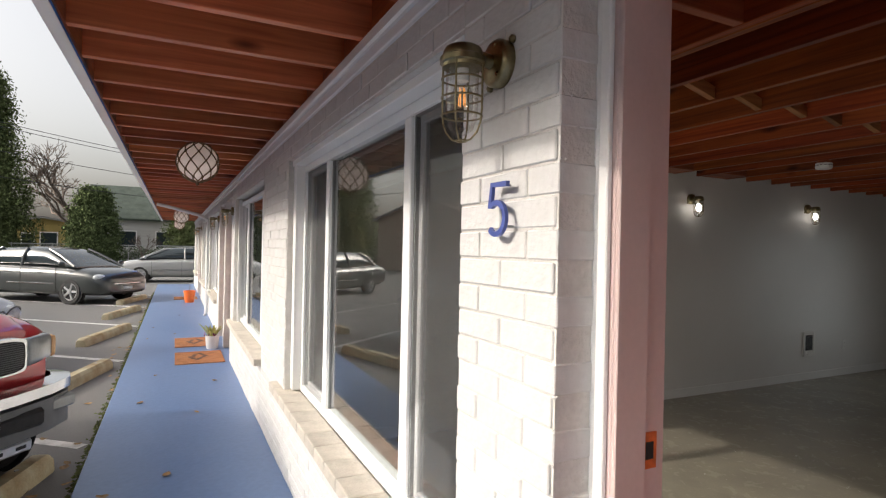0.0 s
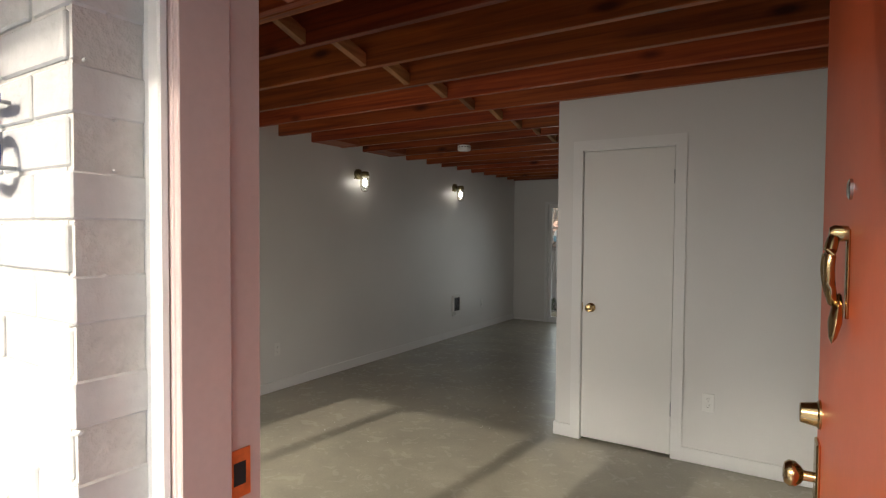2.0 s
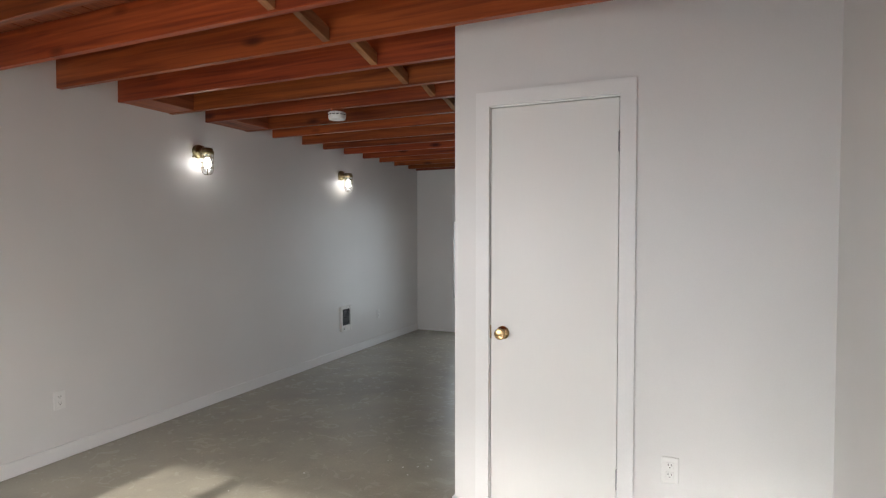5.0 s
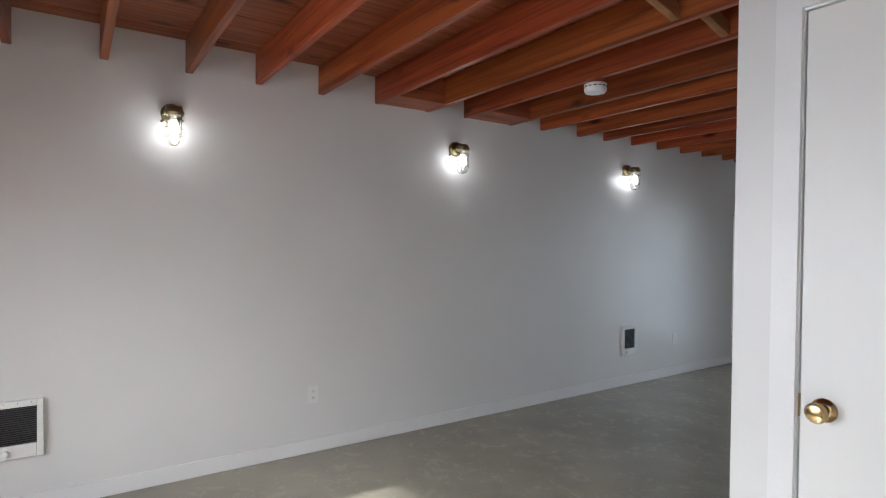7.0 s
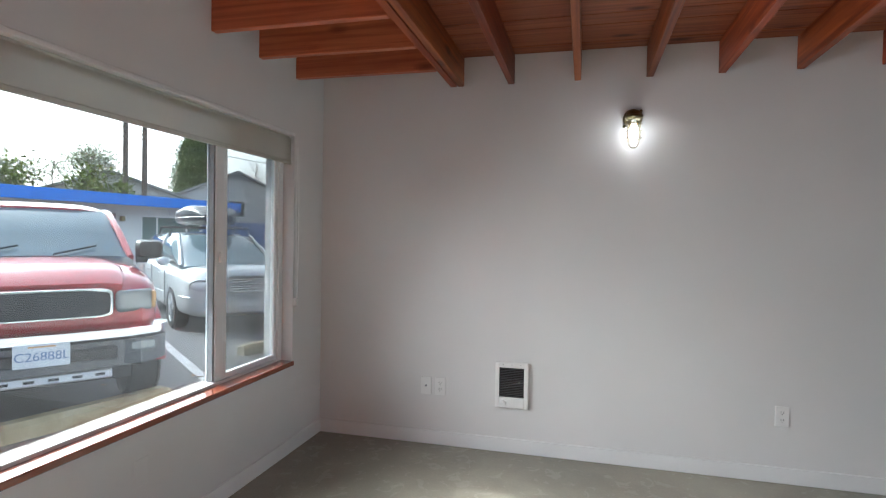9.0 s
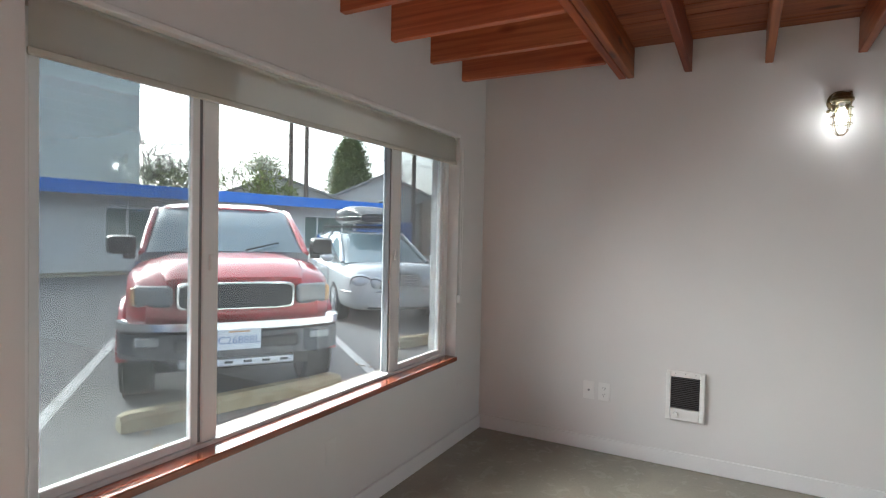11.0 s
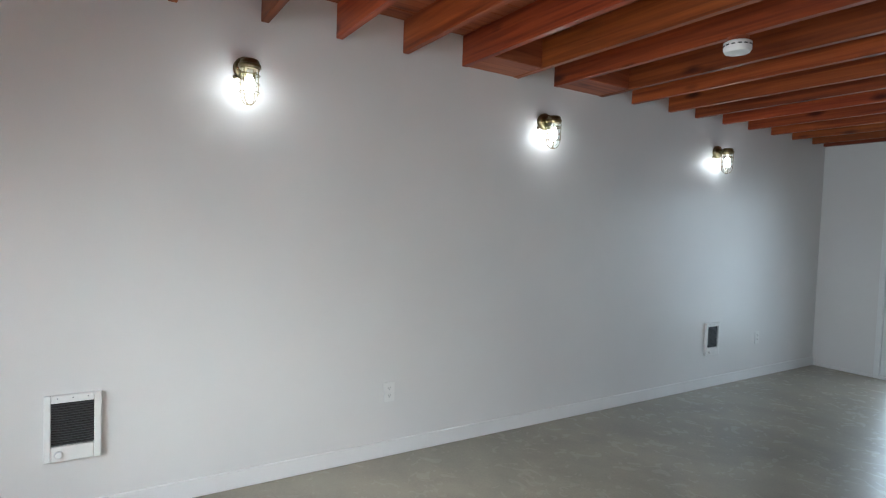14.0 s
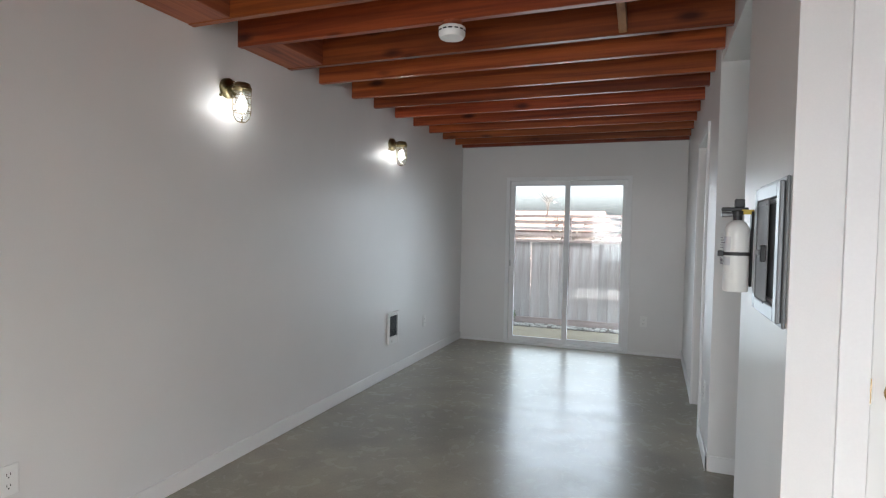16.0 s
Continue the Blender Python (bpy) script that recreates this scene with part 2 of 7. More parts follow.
M["dark"] = shader("dark_void", (0.015, 0.015, 0.016), 0.8, vary=0.1, scale=10, fine=50)
M["vinyl"] = shader("white_vinyl", (0.80, 0.81, 0.81), 0.38, vary=0.015, scale=3, fine=60)
M["plastic"] = shader("white_plastic", (0.80, 0.80, 0.78), 0.38, vary=0.01, scale=12, fine=80)
M["shade"] = shader("shade_cloth", (0.72, 0.69, 0.62), 0.85, vary=0.03, scale=4, fine=400, bump=0.2, bump_scale=0.001)
cloth = M["shade"].node_tree
seep, half_mix = cloth.nodes.new("ShaderNodeBsdfTranslucent"), cloth.nodes.new("ShaderNodeMixShader")
seep.inputs[0].default_value = (0.78, 0.74, 0.66, 1)
half_mix.inputs[0].default_value = 0.55
cloth.links.new(cloth.nodes["Principled BSDF"].outputs[0], half_mix.inputs[1])
cloth.links.new(seep.outputs[0], half_mix.inputs[2])
cloth.links.new(half_mix.outputs[0], cloth.nodes["Material Output"].inputs[0])
M["glass"] = glass("window_glass", (0.80, 0.835, 0.83), veil=0.004, base=0.055)
M["slider_glass"] = glass("slider_glass", (0.97, 0.985, 0.98), veil=0.02, base=0.03)
M["lamp_glass"] = glass("lamp_glass", (0.97, 0.97, 0.95), 0.02)
M["bulb_on"] = glow("bulb_lit", (1.0, 0.97, 0.93), 6.6)
M["filament"] = glow("filament", (1.0, 0.42, 0.10), 0.6)
M["blue_floor"] = shader("blue_paint", (0.085, 0.15, 0.30), 0.42, vary=0.08, scale=1.6, fine=26, bump=0.18, second=(0.115, 0.18, 0.325), amount=0.7)
M["asphalt"] = shader("asphalt", (0.14, 0.14, 0.141), 0.8, vary=0.25, scale=0.7, fine=130, bump=0.6, second=(0.165, 0.16, 0.153), amount=0.6)
M["line"] = shader("road_paint", (0.62, 0.62, 0.60), 0.6, vary=0.15, scale=6, fine=40, second=(0.35, 0.35, 0.34), amount=0.4)
M["stop"] = shader("worn_yellow_concrete", (0.42, 0.38, 0.26), 0.8, vary=0.12, scale=5, fine=60, bump=0.5, second=(0.30, 0.22, 0.12), amount=0.5)
M["moss"] = shader("moss", (0.10, 0.12, 0.02), 0.9, vary=0.3, scale=30, fine=120, bump=0.8)
M["leaf_dry"] = shader("dry_leaf", (0.34, 0.20, 0.08), 0.7, vary=0.2, scale=40, fine=150, random_by=("object", 0.5))
M["blue_fascia"] = shader("blue_fascia", (0.004, 0.16, 0.64), 0.6, vary=0.03, scale=2, fine=40)
M["number_blue"] = shader("number_blue", (0.055, 0.085, 0.30), 0.35, vary=0.05, scale=30, fine=90)


def concrete_floor():
    """Sealed, trowelled concrete: broad clouds, finer mottling and an uneven sheen."""
    m = bpy.data.materials.new("polished_concrete")
    m.use_nodes = True
    nt = m.node_tree
    b = nt.nodes["Principled BSDF"]
    co = nt.nodes.new("ShaderNodeTexCoord")
    mp = nt.nodes.new("ShaderNodeMapping")
    mp.inputs["Location"].default_value = (3.31, 1.72, 0.437)
    nt.links.new(co.outputs["Object"], mp.inputs[0])
    outs = []
    for scale, detail, twist in ((0.8, 3, 0.8), (4.5, 6, 0.4), (120.0, 2, 0.0)):
        n = nt.nodes.new("ShaderNodeTexNoise")
        n.inputs["Scale"].default_value, n.inputs["Detail"].default_value, n.inputs["Distortion"].default_value = scale, detail, twist
        nt.links.new(mp.outputs[0], n.inputs["Vector"])
        outs.append(n.outputs[0])
    total = None
    for o, weight in zip(outs, (0.52, 0.33, 0.15)):
        k = nt.nodes.new("ShaderNodeMath")
        k.operation = "MULTIPLY_ADD"
        k.inputs[1].default_value, k.inputs[2].default_value = weight, 0.0
        nt.links.new(o, k.inputs[0])
        if total:
            nt.links.new(total, k.inputs[2])
        total = k.outputs[0]
    ramp = nt.nodes.new("ShaderNodeValToRGB")
    ramp.color_ramp.interpolation = "EASE"
    e = ramp.color_ramp.elements
    e[0].position, e[0].color = 0.28, (0.178, 0.164, 0.128, 1)
    e[1].position, e[1].color = 0.72, (0.345, 0.317, 0.245, 1)
    nt.links.new(total, ramp.inputs[0])
    nt.links.new(ramp.outputs[0], b.inputs["Base Color"])
    rg = nt.nodes.new("ShaderNodeMapRange")
    rg.inputs["From Min"].default_value, rg.inputs["From Max"].default_value = 0.3, 0.7
    rg.inputs["To Min"].default_value, rg.inputs["To Max"].default_value = 0.30, 0.42
    nt.links.new(outs[1], rg.inputs[0])
    nt.links.new(rg.outputs[0], b.inputs["Roughness"])
    b.inputs["Coat Weight"].default_value = 0.26
    scuff = nt.nodes.new("ShaderNodeTexNoise")
    scuff.inputs["Scale"].default_value, scuff.inputs["Detail"].default_value, scuff.inputs["Distortion"].default_value = 9.0, 5, 1.6
    nt.links.new(mp.outputs[0], scuff.inputs["Vector"])
    cr = nt.nodes.new("ShaderNodeMapRange")
    cr.inputs["From Min"].default_value, cr.inputs["From Max"].default_value = 0.42, 0.62
    cr.inputs["To Min"].default_value, cr.inputs["To Max"].default_value = 0.13, 0.29
    nt.links.new(scuff.outputs[0], cr.inputs[0])
    nt.links.new(cr.outputs[0], b.inputs["Coat Roughness"])
    return m


M["floor"] = concrete_floor()


# ---- mesh helpers ----
def cube(bm, x0, y0, z0, x1, y1, z1, bevel=0.0, segments=1):
    v = [bm.verts.new((x, y, z)) for x in (x0, x1) for y in (y0, y1) for z in (z0, z1)]
    faces = [bm.faces.new([v[i] for i in q]) for q in ((0, 1, 3, 2), (4, 6, 7, 5), (0, 4, 5, 1), (2, 3, 7, 6), (0, 2, 6, 4), (1, 5, 7, 3))]
    if bevel:
        edges = list({e for f in faces for e in f.edges})
        bmesh.ops.bevel(bm, geom=edges, offset=bevel, segments=segments, affect="EDGES", profile=0.5)
    return bm


def lathe(bm, profile, m=Matrix(), n=20, cap=True):
    """Turns (radius, height) rows round the z axis of m."""
    rings = []
    for r, z in profile:
        rings.append([bm.verts.new(m @ Vector((r * math.cos(2 * math.pi * k / n), r * math.sin(2 * math.pi * k / n), z))) for k in range(n)])
    for a, b in zip(rings, rings[1:]):
        for k in range(n):
            bm.faces.new((a[k], a[(k + 1) % n], b[(k + 1) % n], b[k]))
    if cap:
        if profile[0][0] > 1e-5:
            bm.faces.new(rings[0][::-1])
        if profile[-1][0] > 1e-5:
            bm.faces.new(rings[-1])
    return bm


def tube(bm, points, radius, n=8, closed=False):
    """A round bar along a polyline."""
    pts = [Vector(p) for p in points]
    rings = []
    count = len(pts)
    for i, p in enumerate(pts):
        a = pts[i - 1] if i or closed else p
        b = pts[(i + 1) % count] if i < count - 1 or closed else p
        t = (b - a).normalized()
        side = t.cross(Vector((0, 0, 1)) if abs(t.z) < 0.9 else Vector((1, 0, 0))).normalized()
        up = side.cross(t)
        rings.append([bm.verts.new(p + radius * (math.cos(2 * math.pi * k / n) * side + math.sin(2 * math.pi * k / n) * up)) for k in range(n)])
    pairs = list(zip(rings, rings[1:])) + ([(rings[-1], rings[0])] if closed else [])
    for a, b in pairs:
        for k in range(n):
            bm.faces.new((a[k], a[(k + 1) % n], b[(k + 1) % n], b[k]))
    if not closed:
        bm.faces.new(rings[0][::-1])
        bm.faces.new(rings[-1])
    return bm


def mesh_of(name, bm, material, smooth=False):
    bmesh.ops.recalc_face_normals(bm, faces=bm.faces)
    me = bpy.data.meshes.new(name)
    bm.to_mesh(me)
    bm.free()
    if material:
        me.materials.append(material)
    if smooth:
        for p in me.polygons:
            p.use_smooth = True
        me.set_sharp_from_angle(angle=radians(40))
    return me


def part(name, bm, material, parent=None, label="", smooth=False):
    ob = new(name, mesh_of(name, bm, material, smooth))
    if parent:
        ob.parent = parent
    if label:
        ob["label"] = label
    return ob


def thing(name, label, category, m=None, group="", kind=""):
    ob = new(name)
    ob.empty_display_size = 0.05
    if m is not None:
        ob.matrix_world = m
    return tagged(ob, label, category, group, kind)


def box_part(name, box, material, parent=None, bevel=0.0, label=""):
    return part(name, cube(bmesh.new(), *box, bevel=bevel), material, parent, label)


def structure(name, bm, material, label, category, smooth=False):
    return tagged(part(name, bm, material, smooth=smooth), label, category, kind="structure")


def pierced(axis, a0, a1, lo, hi, z0, z1, holes):
    """A wall whose thickness spans a0..a1 on the given axis (0 x, 1 y), long from lo to hi, with holes (lo, hi, z0, z1) through it."""
    bm = bmesh.new()
    us = sorted({lo, hi, *(h[0] for h in holes), *(h[1] for h in holes)})
    zs = sorted({z0, z1, *(h[2] for h in holes), *(h[3] for h in holes)})
    us, zs = [u for u in us if lo <= u <= hi], [z for z in zs if z0 <= z <= z1]

    def solid(i, j):
        if not (0 <= i < len(us) - 1 and 0 <= j < len(zs) - 1):
            return False
        u, z = (us[i] + us[i + 1]) / 2, (zs[j] + zs[j + 1]) / 2
        return not any(h[0] < u < h[1] and h[2] < z < h[3] for h in holes)

    cache = {}

    def vert(a, u, z):
        key = (a, u, z)
        if key not in cache:
            cache[key] = bm.verts.new((a, u, z) if axis == 0 else (u, a, z))
        return cache[key]

    for i in range(len(us) - 1):
        for j in range(len(zs) - 1):
            if not solid(i, j):
                continue
            u0, u1, w0, w1 = us[i], us[i + 1], zs[j], zs[j + 1]
            for a in (a0, a1):
                bm.faces.new([vert(a, u0, w0), vert(a, u1, w0), vert(a, u1, w1), vert(a, u0, w1)])
            for di, dj, q in ((-1, 0, ((u0, w0), (u0, w1))), (1, 0, ((u1, w0), (u1, w1))), (0, -1, ((u0, w0), (u1, w0))), (0, 1, ((u0, w1), (u1, w1)))):
                if not solid(i + di, j + dj):
                    (p, q2) = q
                    bm.faces.new([vert(a0, *p), vert(a0, *q2), vert(a1, *q2), vert(a1, *p)])
    return bm


# ---- the room ----
RIGHT, BACK, UNDER, DECK = 4.195, 8.05, 2.36, 2.545
WIN = (0.39, 2.84, 0.577, 2.015)
DOORWAY = (3.30, 4.165, -0.03, 2.06)
CLOSET_X, CLOSET_Y = 2.572, 3.284
CDOOR = (2.763, 3.368, 0.0, 2.064)

structure("floor", cube(bmesh.new(), -0.15, -0.12, -0.2, 4.35, BACK + 0.12, 0.0), M["floor"], "polished grey-brown concrete floor with a soft sheen", "floor")
structure("wall_west", cube(bmesh.new(), -0.16, -0.1, 0.0, 0.0, BACK + 0.12, 2.56), M["wall"], "long white painted drywall with three lamps", "wall")
structure("wall_south", pierced(1, -0.1, 0.0, 0.0, 4.36, 0.0, 2.56, [WIN, (3.27, 4.19, -1, 2.09)]), M["wall"], "white painted front wall with window and doorway", "wall")
structure("wall_east", cube(bmesh.new(), RIGHT, 0.0, 0.0, RIGHT + 0.16, BACK + 0.12, 2.56), M["wall"], "plain white painted side wall", "wall")
SLIDER = (0.565, 1.992, -0.03, 1.99)
structure("wall_north", pierced(1, BACK, BACK + 0.12, 0.0, RIGHT, 0.0, 2.56, [SLIDER]), M["wall"], "white back wall with a sliding glass door", "wall")
structure("wall_closet_front", pierced(1, CLOSET_Y, CLOSET_Y + 0.1, CLOSET_X, RIGHT, 0.0, 2.56, [(CDOOR[0] - 0.012, CDOOR[1] + 0.012, -1, CDOOR[3] + 0.012)]),
          M["wall"], "white closet wall with a narrow door", "wall")
structure("wall_closet_side", cube(bmesh.new(), CLOSET_X, CLOSET_Y + 0.1, 0.0, CLOSET_X + 0.1, 4.12, 2.56), M["wall"], "white closet side wall with breaker panel", "wall")
structure("wall_closet_back", cube(bmesh.new(), CLOSET_X + 0.1, 4.02, 0.0, RIGHT, 4.12, 2.56), M["wall"], "white wall behind the closet", "wall")
HALL = (5.62, 6.36, -1, 2.03)
structure("wall_hall", pierced(0, 2.553, 2.70, 5.036, BACK, 0.0, 2.56, [HALL]), M["wall"], "white partition wall with a doorway near the back", "wall")
structure("edge_strip", cube(bmesh.new(), CLOSET_X + 0.004, 4.1205, 0.0, CLOSET_X + 0.03, 4.128, 2.3), M["black"], "narrow black strip at the end of the closet wall", "trim")
structure("wall_header", cube(bmesh.new(), 2.558, 4.12, 2.318, 2.70, 5.036, 2.56), M["wall"], "white header over the passage opening", "wall")
structure("wall_inner_room", cube(bmesh.new(), 2.70, 6.9, 0.0, RIGHT, 7.0, 2.56), M["wall"], "plain white inner room wall", "wall")

# decking planks seen between the joists, all one mesh
bm = bmesh.new()
x = -0.15
k = 0
while x < 4.3:
    w = 0.138
    cube(bm, x + 0.0015, -0.1 - 0.01, DECK + 0.002 * ((k * 7) % 3), x + w - 0.0015, BACK + 0.12, DECK + 0.03)
    x += w
    k += 1
structure("ceiling", bm, M["deck"], "reddish-brown stained plank ceiling over open joists", "ceiling")
structure("roof", cube(bmesh.new(), -19.0, -1.36, DECK + 0.032, 9.0, BACK + 0.2, DECK + 0.2), M["asphalt"], "flat dark roof over the row of rooms", "roof")

JOISTS = [1.302, 1.714, 2.134, 2.53, 2.935, 3.348, 3.76, 4.115, 4.565, 4.925, 5.375, 5.735, 6.14, 6.55, 6.955, 7.355, 7.77, 8.02]
JOIST_LABEL = "reddish-brown stained timber ceiling joist with knots"


def joist(x0, x1, y, group="ceiling joists", width=0.04):
    ob = part("ceiling_joist", cube(bmesh.new(), x0, -width / 2, UNDER, x1, width / 2, DECK + 0.001, bevel=0.003), M["joist"])
    ob.location.y = y
    return tagged(ob, JOIST_LABEL, "joist", group)


for y in JOISTS:
    end = RIGHT if y < 3.3 else (RIGHT if y < 3.36 else 2.56)
    joist(0.0, end, y + 0.005)
joist(0.0, RIGHT, 0.930, width=0.042)
joist(0.0, RIGHT, 0.978, width=0.042)
# fill pieces between joists by the wall
for y0, y1 in ((3.373, 3.745), (4.14, 4.55)):
    ob = part("joist_block", cube(bmesh.new(), 0.0, y0, UNDER + 0.004, 0.27, y1, DECK, bevel=0.003), M["deck"])
    tagged(ob, "lighter brown timber block between two joists", "timber block", "joist blocks")
# bridging between joists along the middle of the span
rows = [0.978] + [y for y in JOISTS if y < 4.85]
for i, (a, b) in enumerate(zip(rows, rows[1:])):
    bx = 2.06 + (0.012 if i % 2 else -0.008)
    y0, y1 = a + 0.027, b - 0.017
    bm = cube(bmesh.new(), bx - 0.02, y0, UNDER + 0.008, bx + 0.02, y1, UNDER + 0.075, bevel=0.002)
    for v in bm.verts:
        v.co.z += 0.095 * (y1 - v.co.y) / (y1 - y0)
    ob = part("bridging_block", bm, M["raw_timber"])
    tagged(ob, "short pale brown bridging timber between ceiling joists", "timber block", "bridging blocks")

# rafters that run out over the walkway
RAFTER_X = [0.362 + 0.4064 * k for k in range(-47, 20)]


def rafter(x):
    y1 = 0.905 if 0 < x < RIGHT else -0.1
    ob = part("porch_rafter", cube(bmesh.new(), -0.021, -1.33, UNDER, 0.021, y1, DECK + 0.001, bevel=0.003), M["rafter"])
    ob.location.x = x
    return tagged(ob, "reddish-brown stained rafter reaching out over the walkway", "rafter", "porch rafters")


for x in RAFTER_X:
    if -18.6 < x < 8.6:
        rafter(x)
bm = bmesh.new()
y = -1.345
k = 0
while y < -0.11:
    cube(bm, -18.8, y + 0.0015, DECK + 0.003 + 0.002 * (k % 2), 8.8, y + 0.1365, DECK + 0.03)
    y += 0.138
    k += 1
structure("porch_ceiling", bm, M["joist"], "stained plank soffit above the walkway rafters", "ceiling")
structure("fascia", cube(bmesh.new(), -18.8, -1.372, UNDER - 0.03, 8.8, -1.332, DECK + 0.24, bevel=0.004), M["blue_fascia"], "blue painted fascia board along the roof edge", "fascia")
structure("drip_edge", cube(bmesh.new(), -18.8, -1.376, UNDER - 0.036, 8.8, -1.326, UNDER - 0.0305), M["trim"], "pale painted lower edge of the fascia", "fascia")
structure("fascia_backing", cube(bmesh.new(), -18.8, -1.331, UNDER - 0.004, 8.8, -1.322, DECK - 0.004), M["joist"], "stained board behind the fascia", "fascia")
structure("rafter_plate", cube(bmesh.new(), -18.8, -0.232, UNDER - 0.004, 8.8, -0.212, DECK), M["joist"], "stained board above the brick wall", "trim")

# baseboards and door casing
BB = 0.092


def board(name, box, label="white painted baseboard"):
    return tagged(box_part(name, box, M["trim"], bevel=0.003), label, "trim", kind="structure")


board("baseboard_west", (0.0, 0.014, 0.0, 0.014, BACK - 0.002, BB))
board("baseboard_south", (0.0, 0.0, 0.0, 3.22, 0.014, BB))
board("baseboard_closet", (3.432, CLOSET_Y - 0.014, 0.0, RIGHT - 0.014, CLOSET_Y, BB))
board("baseboard_corner", (CLOSET_X - 0.012, CLOSET_Y - 0.014, 0.0, 2.695, CLOSET_Y, BB))
board("baseboard_panel", (CLOSET_X - 0.012, CLOSET_Y, 0.0, CLOSET_X, 4.12, BB))
board("baseboard_east", (RIGHT - 0.014, 1.0, 0.0, RIGHT, CLOSET_Y, BB))
board("baseboard_hall", (2.541, 5.024, 0.0, 2.553, 5.56, BB))
board("baseboard_hall_end", (2.541, 5.024, 0.0, 2.70, 5.036, BB))
board("baseboard_hall_back", (2.541, 6.42, 0.0, 2.553, BACK, BB))
board("baseboard_north", (0.014, BACK - 0.01, 0.0, 0.56, BACK, 0.035))
board("baseboard_north_right", (1.997, BACK - 0.01, 0.0, 2.541, BACK, 0.035))


def casing(name, axis, at, lo, hi, top, width=0.068, depth=0.014, sign=-1):
    """Flat boards round a door opening on the wall face at `at`."""
    bm = bmesh.new()
    a0, a1 = sorted((at, at + sign * depth))
    for u0, u1, w0, w1 in ((lo - width, lo, 0.0, top + width), (hi, hi + width, 0.0, top + width), (lo, hi, top, top + width)):
        if axis == 1:
            cube(bm, u0, a0, w0, u1, a1, w1)
        else:
            cube(bm, a0, u0, w0, a1, u1, w1)
    return structure(name, bm, M["trim"], "flat white painted door casing", "trim")


casing("trim_closet", 1, CLOSET_Y, CDOOR[0] - 0.006, CDOOR[1] + 0.006, CDOOR[3] + 0.006)
casing("trim_hall", 0, 2.553, HALL[0], HALL[1], HALL[3], width=0.06)

# ---- ground outside ----
structure("ground", cube(bmesh.new(), -400, -400, -0.5, 400, 400, -0.083), M["asphalt"], "grey asphalt parking lot reaching far out", "ground")
structure("walkway", cube(bmesh.new(), -19.2, -1.47, -0.2, 9.0, -0.1, -0.03, bevel=0.008), M["blue_floor"], "blue painted concrete walkway with worn patches", "walkway")


# dried paint flecks and scuffs on the concrete
fleck_rnd = random.Random(77)
bm = bmesh.new()
for cx, cy, spread, count in ((2.05, 3.72, 0.10, 7), (2.05, 3.15, 0.10, 4), (1.5, 2.5, 0.6, 6)):
    for _ in range(count):
        x, y, a = fleck_rnd.gauss(cx, spread * 0.6), fleck_rnd.gauss(cy, spread * 0.6), fleck_rnd.uniform(0, 6.3)
        r, n = fleck_rnd.uniform(0.002, 0.005), 6
        ring = [bm.verts.new((x + math.cos(a) * r * fleck_rnd.uniform(0.9, 2.6) * math.cos(k * 1.047) - math.sin(a) * r * math.sin(k * 1.047),
                              y + math.sin(a) * r * fleck_rnd.uniform(0.9, 2.6) * math.cos(k * 1.047) + math.cos(a) * r * math.sin(k * 1.047), 0.0012)) for k in range(n)]
        bm.faces.new(ring)
tagged(part("paint_flecks", bm, M["trim"]), "dried white paint flecks on the concrete floor", "paint flecks", kind="stuff")


# ---- window, door and sliding door ----
def ring_frame(bm, axis, a0, a1, lo, hi, z0, z1, w):
    """Four bars round an opening, butted end to end."""
    for u0, u1, b0, b1 in ((lo, lo + w, z0, z1), (hi - w, hi, z0, z1), (lo + w, hi - w, z0, z0 + w), (lo + w, hi - w, z1 - w, z1)):
        cube(bm, u0, a0, b0, u1, a1, b1, bevel=0.003) if axis == 1 else cube(bm, a0, u0, b0, a1, u1, b1, bevel=0.003)
    return bm


def screen_material():
    m = bpy.data.materials.new("insect_screen")
    m.use_nodes = True
    nt = m.node_tree
    b = nt.nodes["Principled BSDF"]
    b.inputs["Base Color"].default_value = (0.06, 0.06, 0.06, 1)
    b.inputs["Roughness"].default_value = 0.9
    tr = nt.nodes.new("ShaderNodeBsdfTransparent")
    mix = nt.nodes.new("ShaderNodeMixShader")
    mix.inputs[0].default_value = 0.32
    nt.links.new(tr.outputs[0], mix.inputs[1])
    nt.links.new(b.outputs[0], mix.inputs[2])
    nt.links.new(mix.outputs[0], nt.nodes["Material Output"].inputs[0])
    return m


M["screen"] = screen_material()


def pane(name, box, parent, material=None, label=""):
    ob = box_part(name, box, material or M["glass"], parent, label=label)
    ob.visible_shadow = False
    return ob


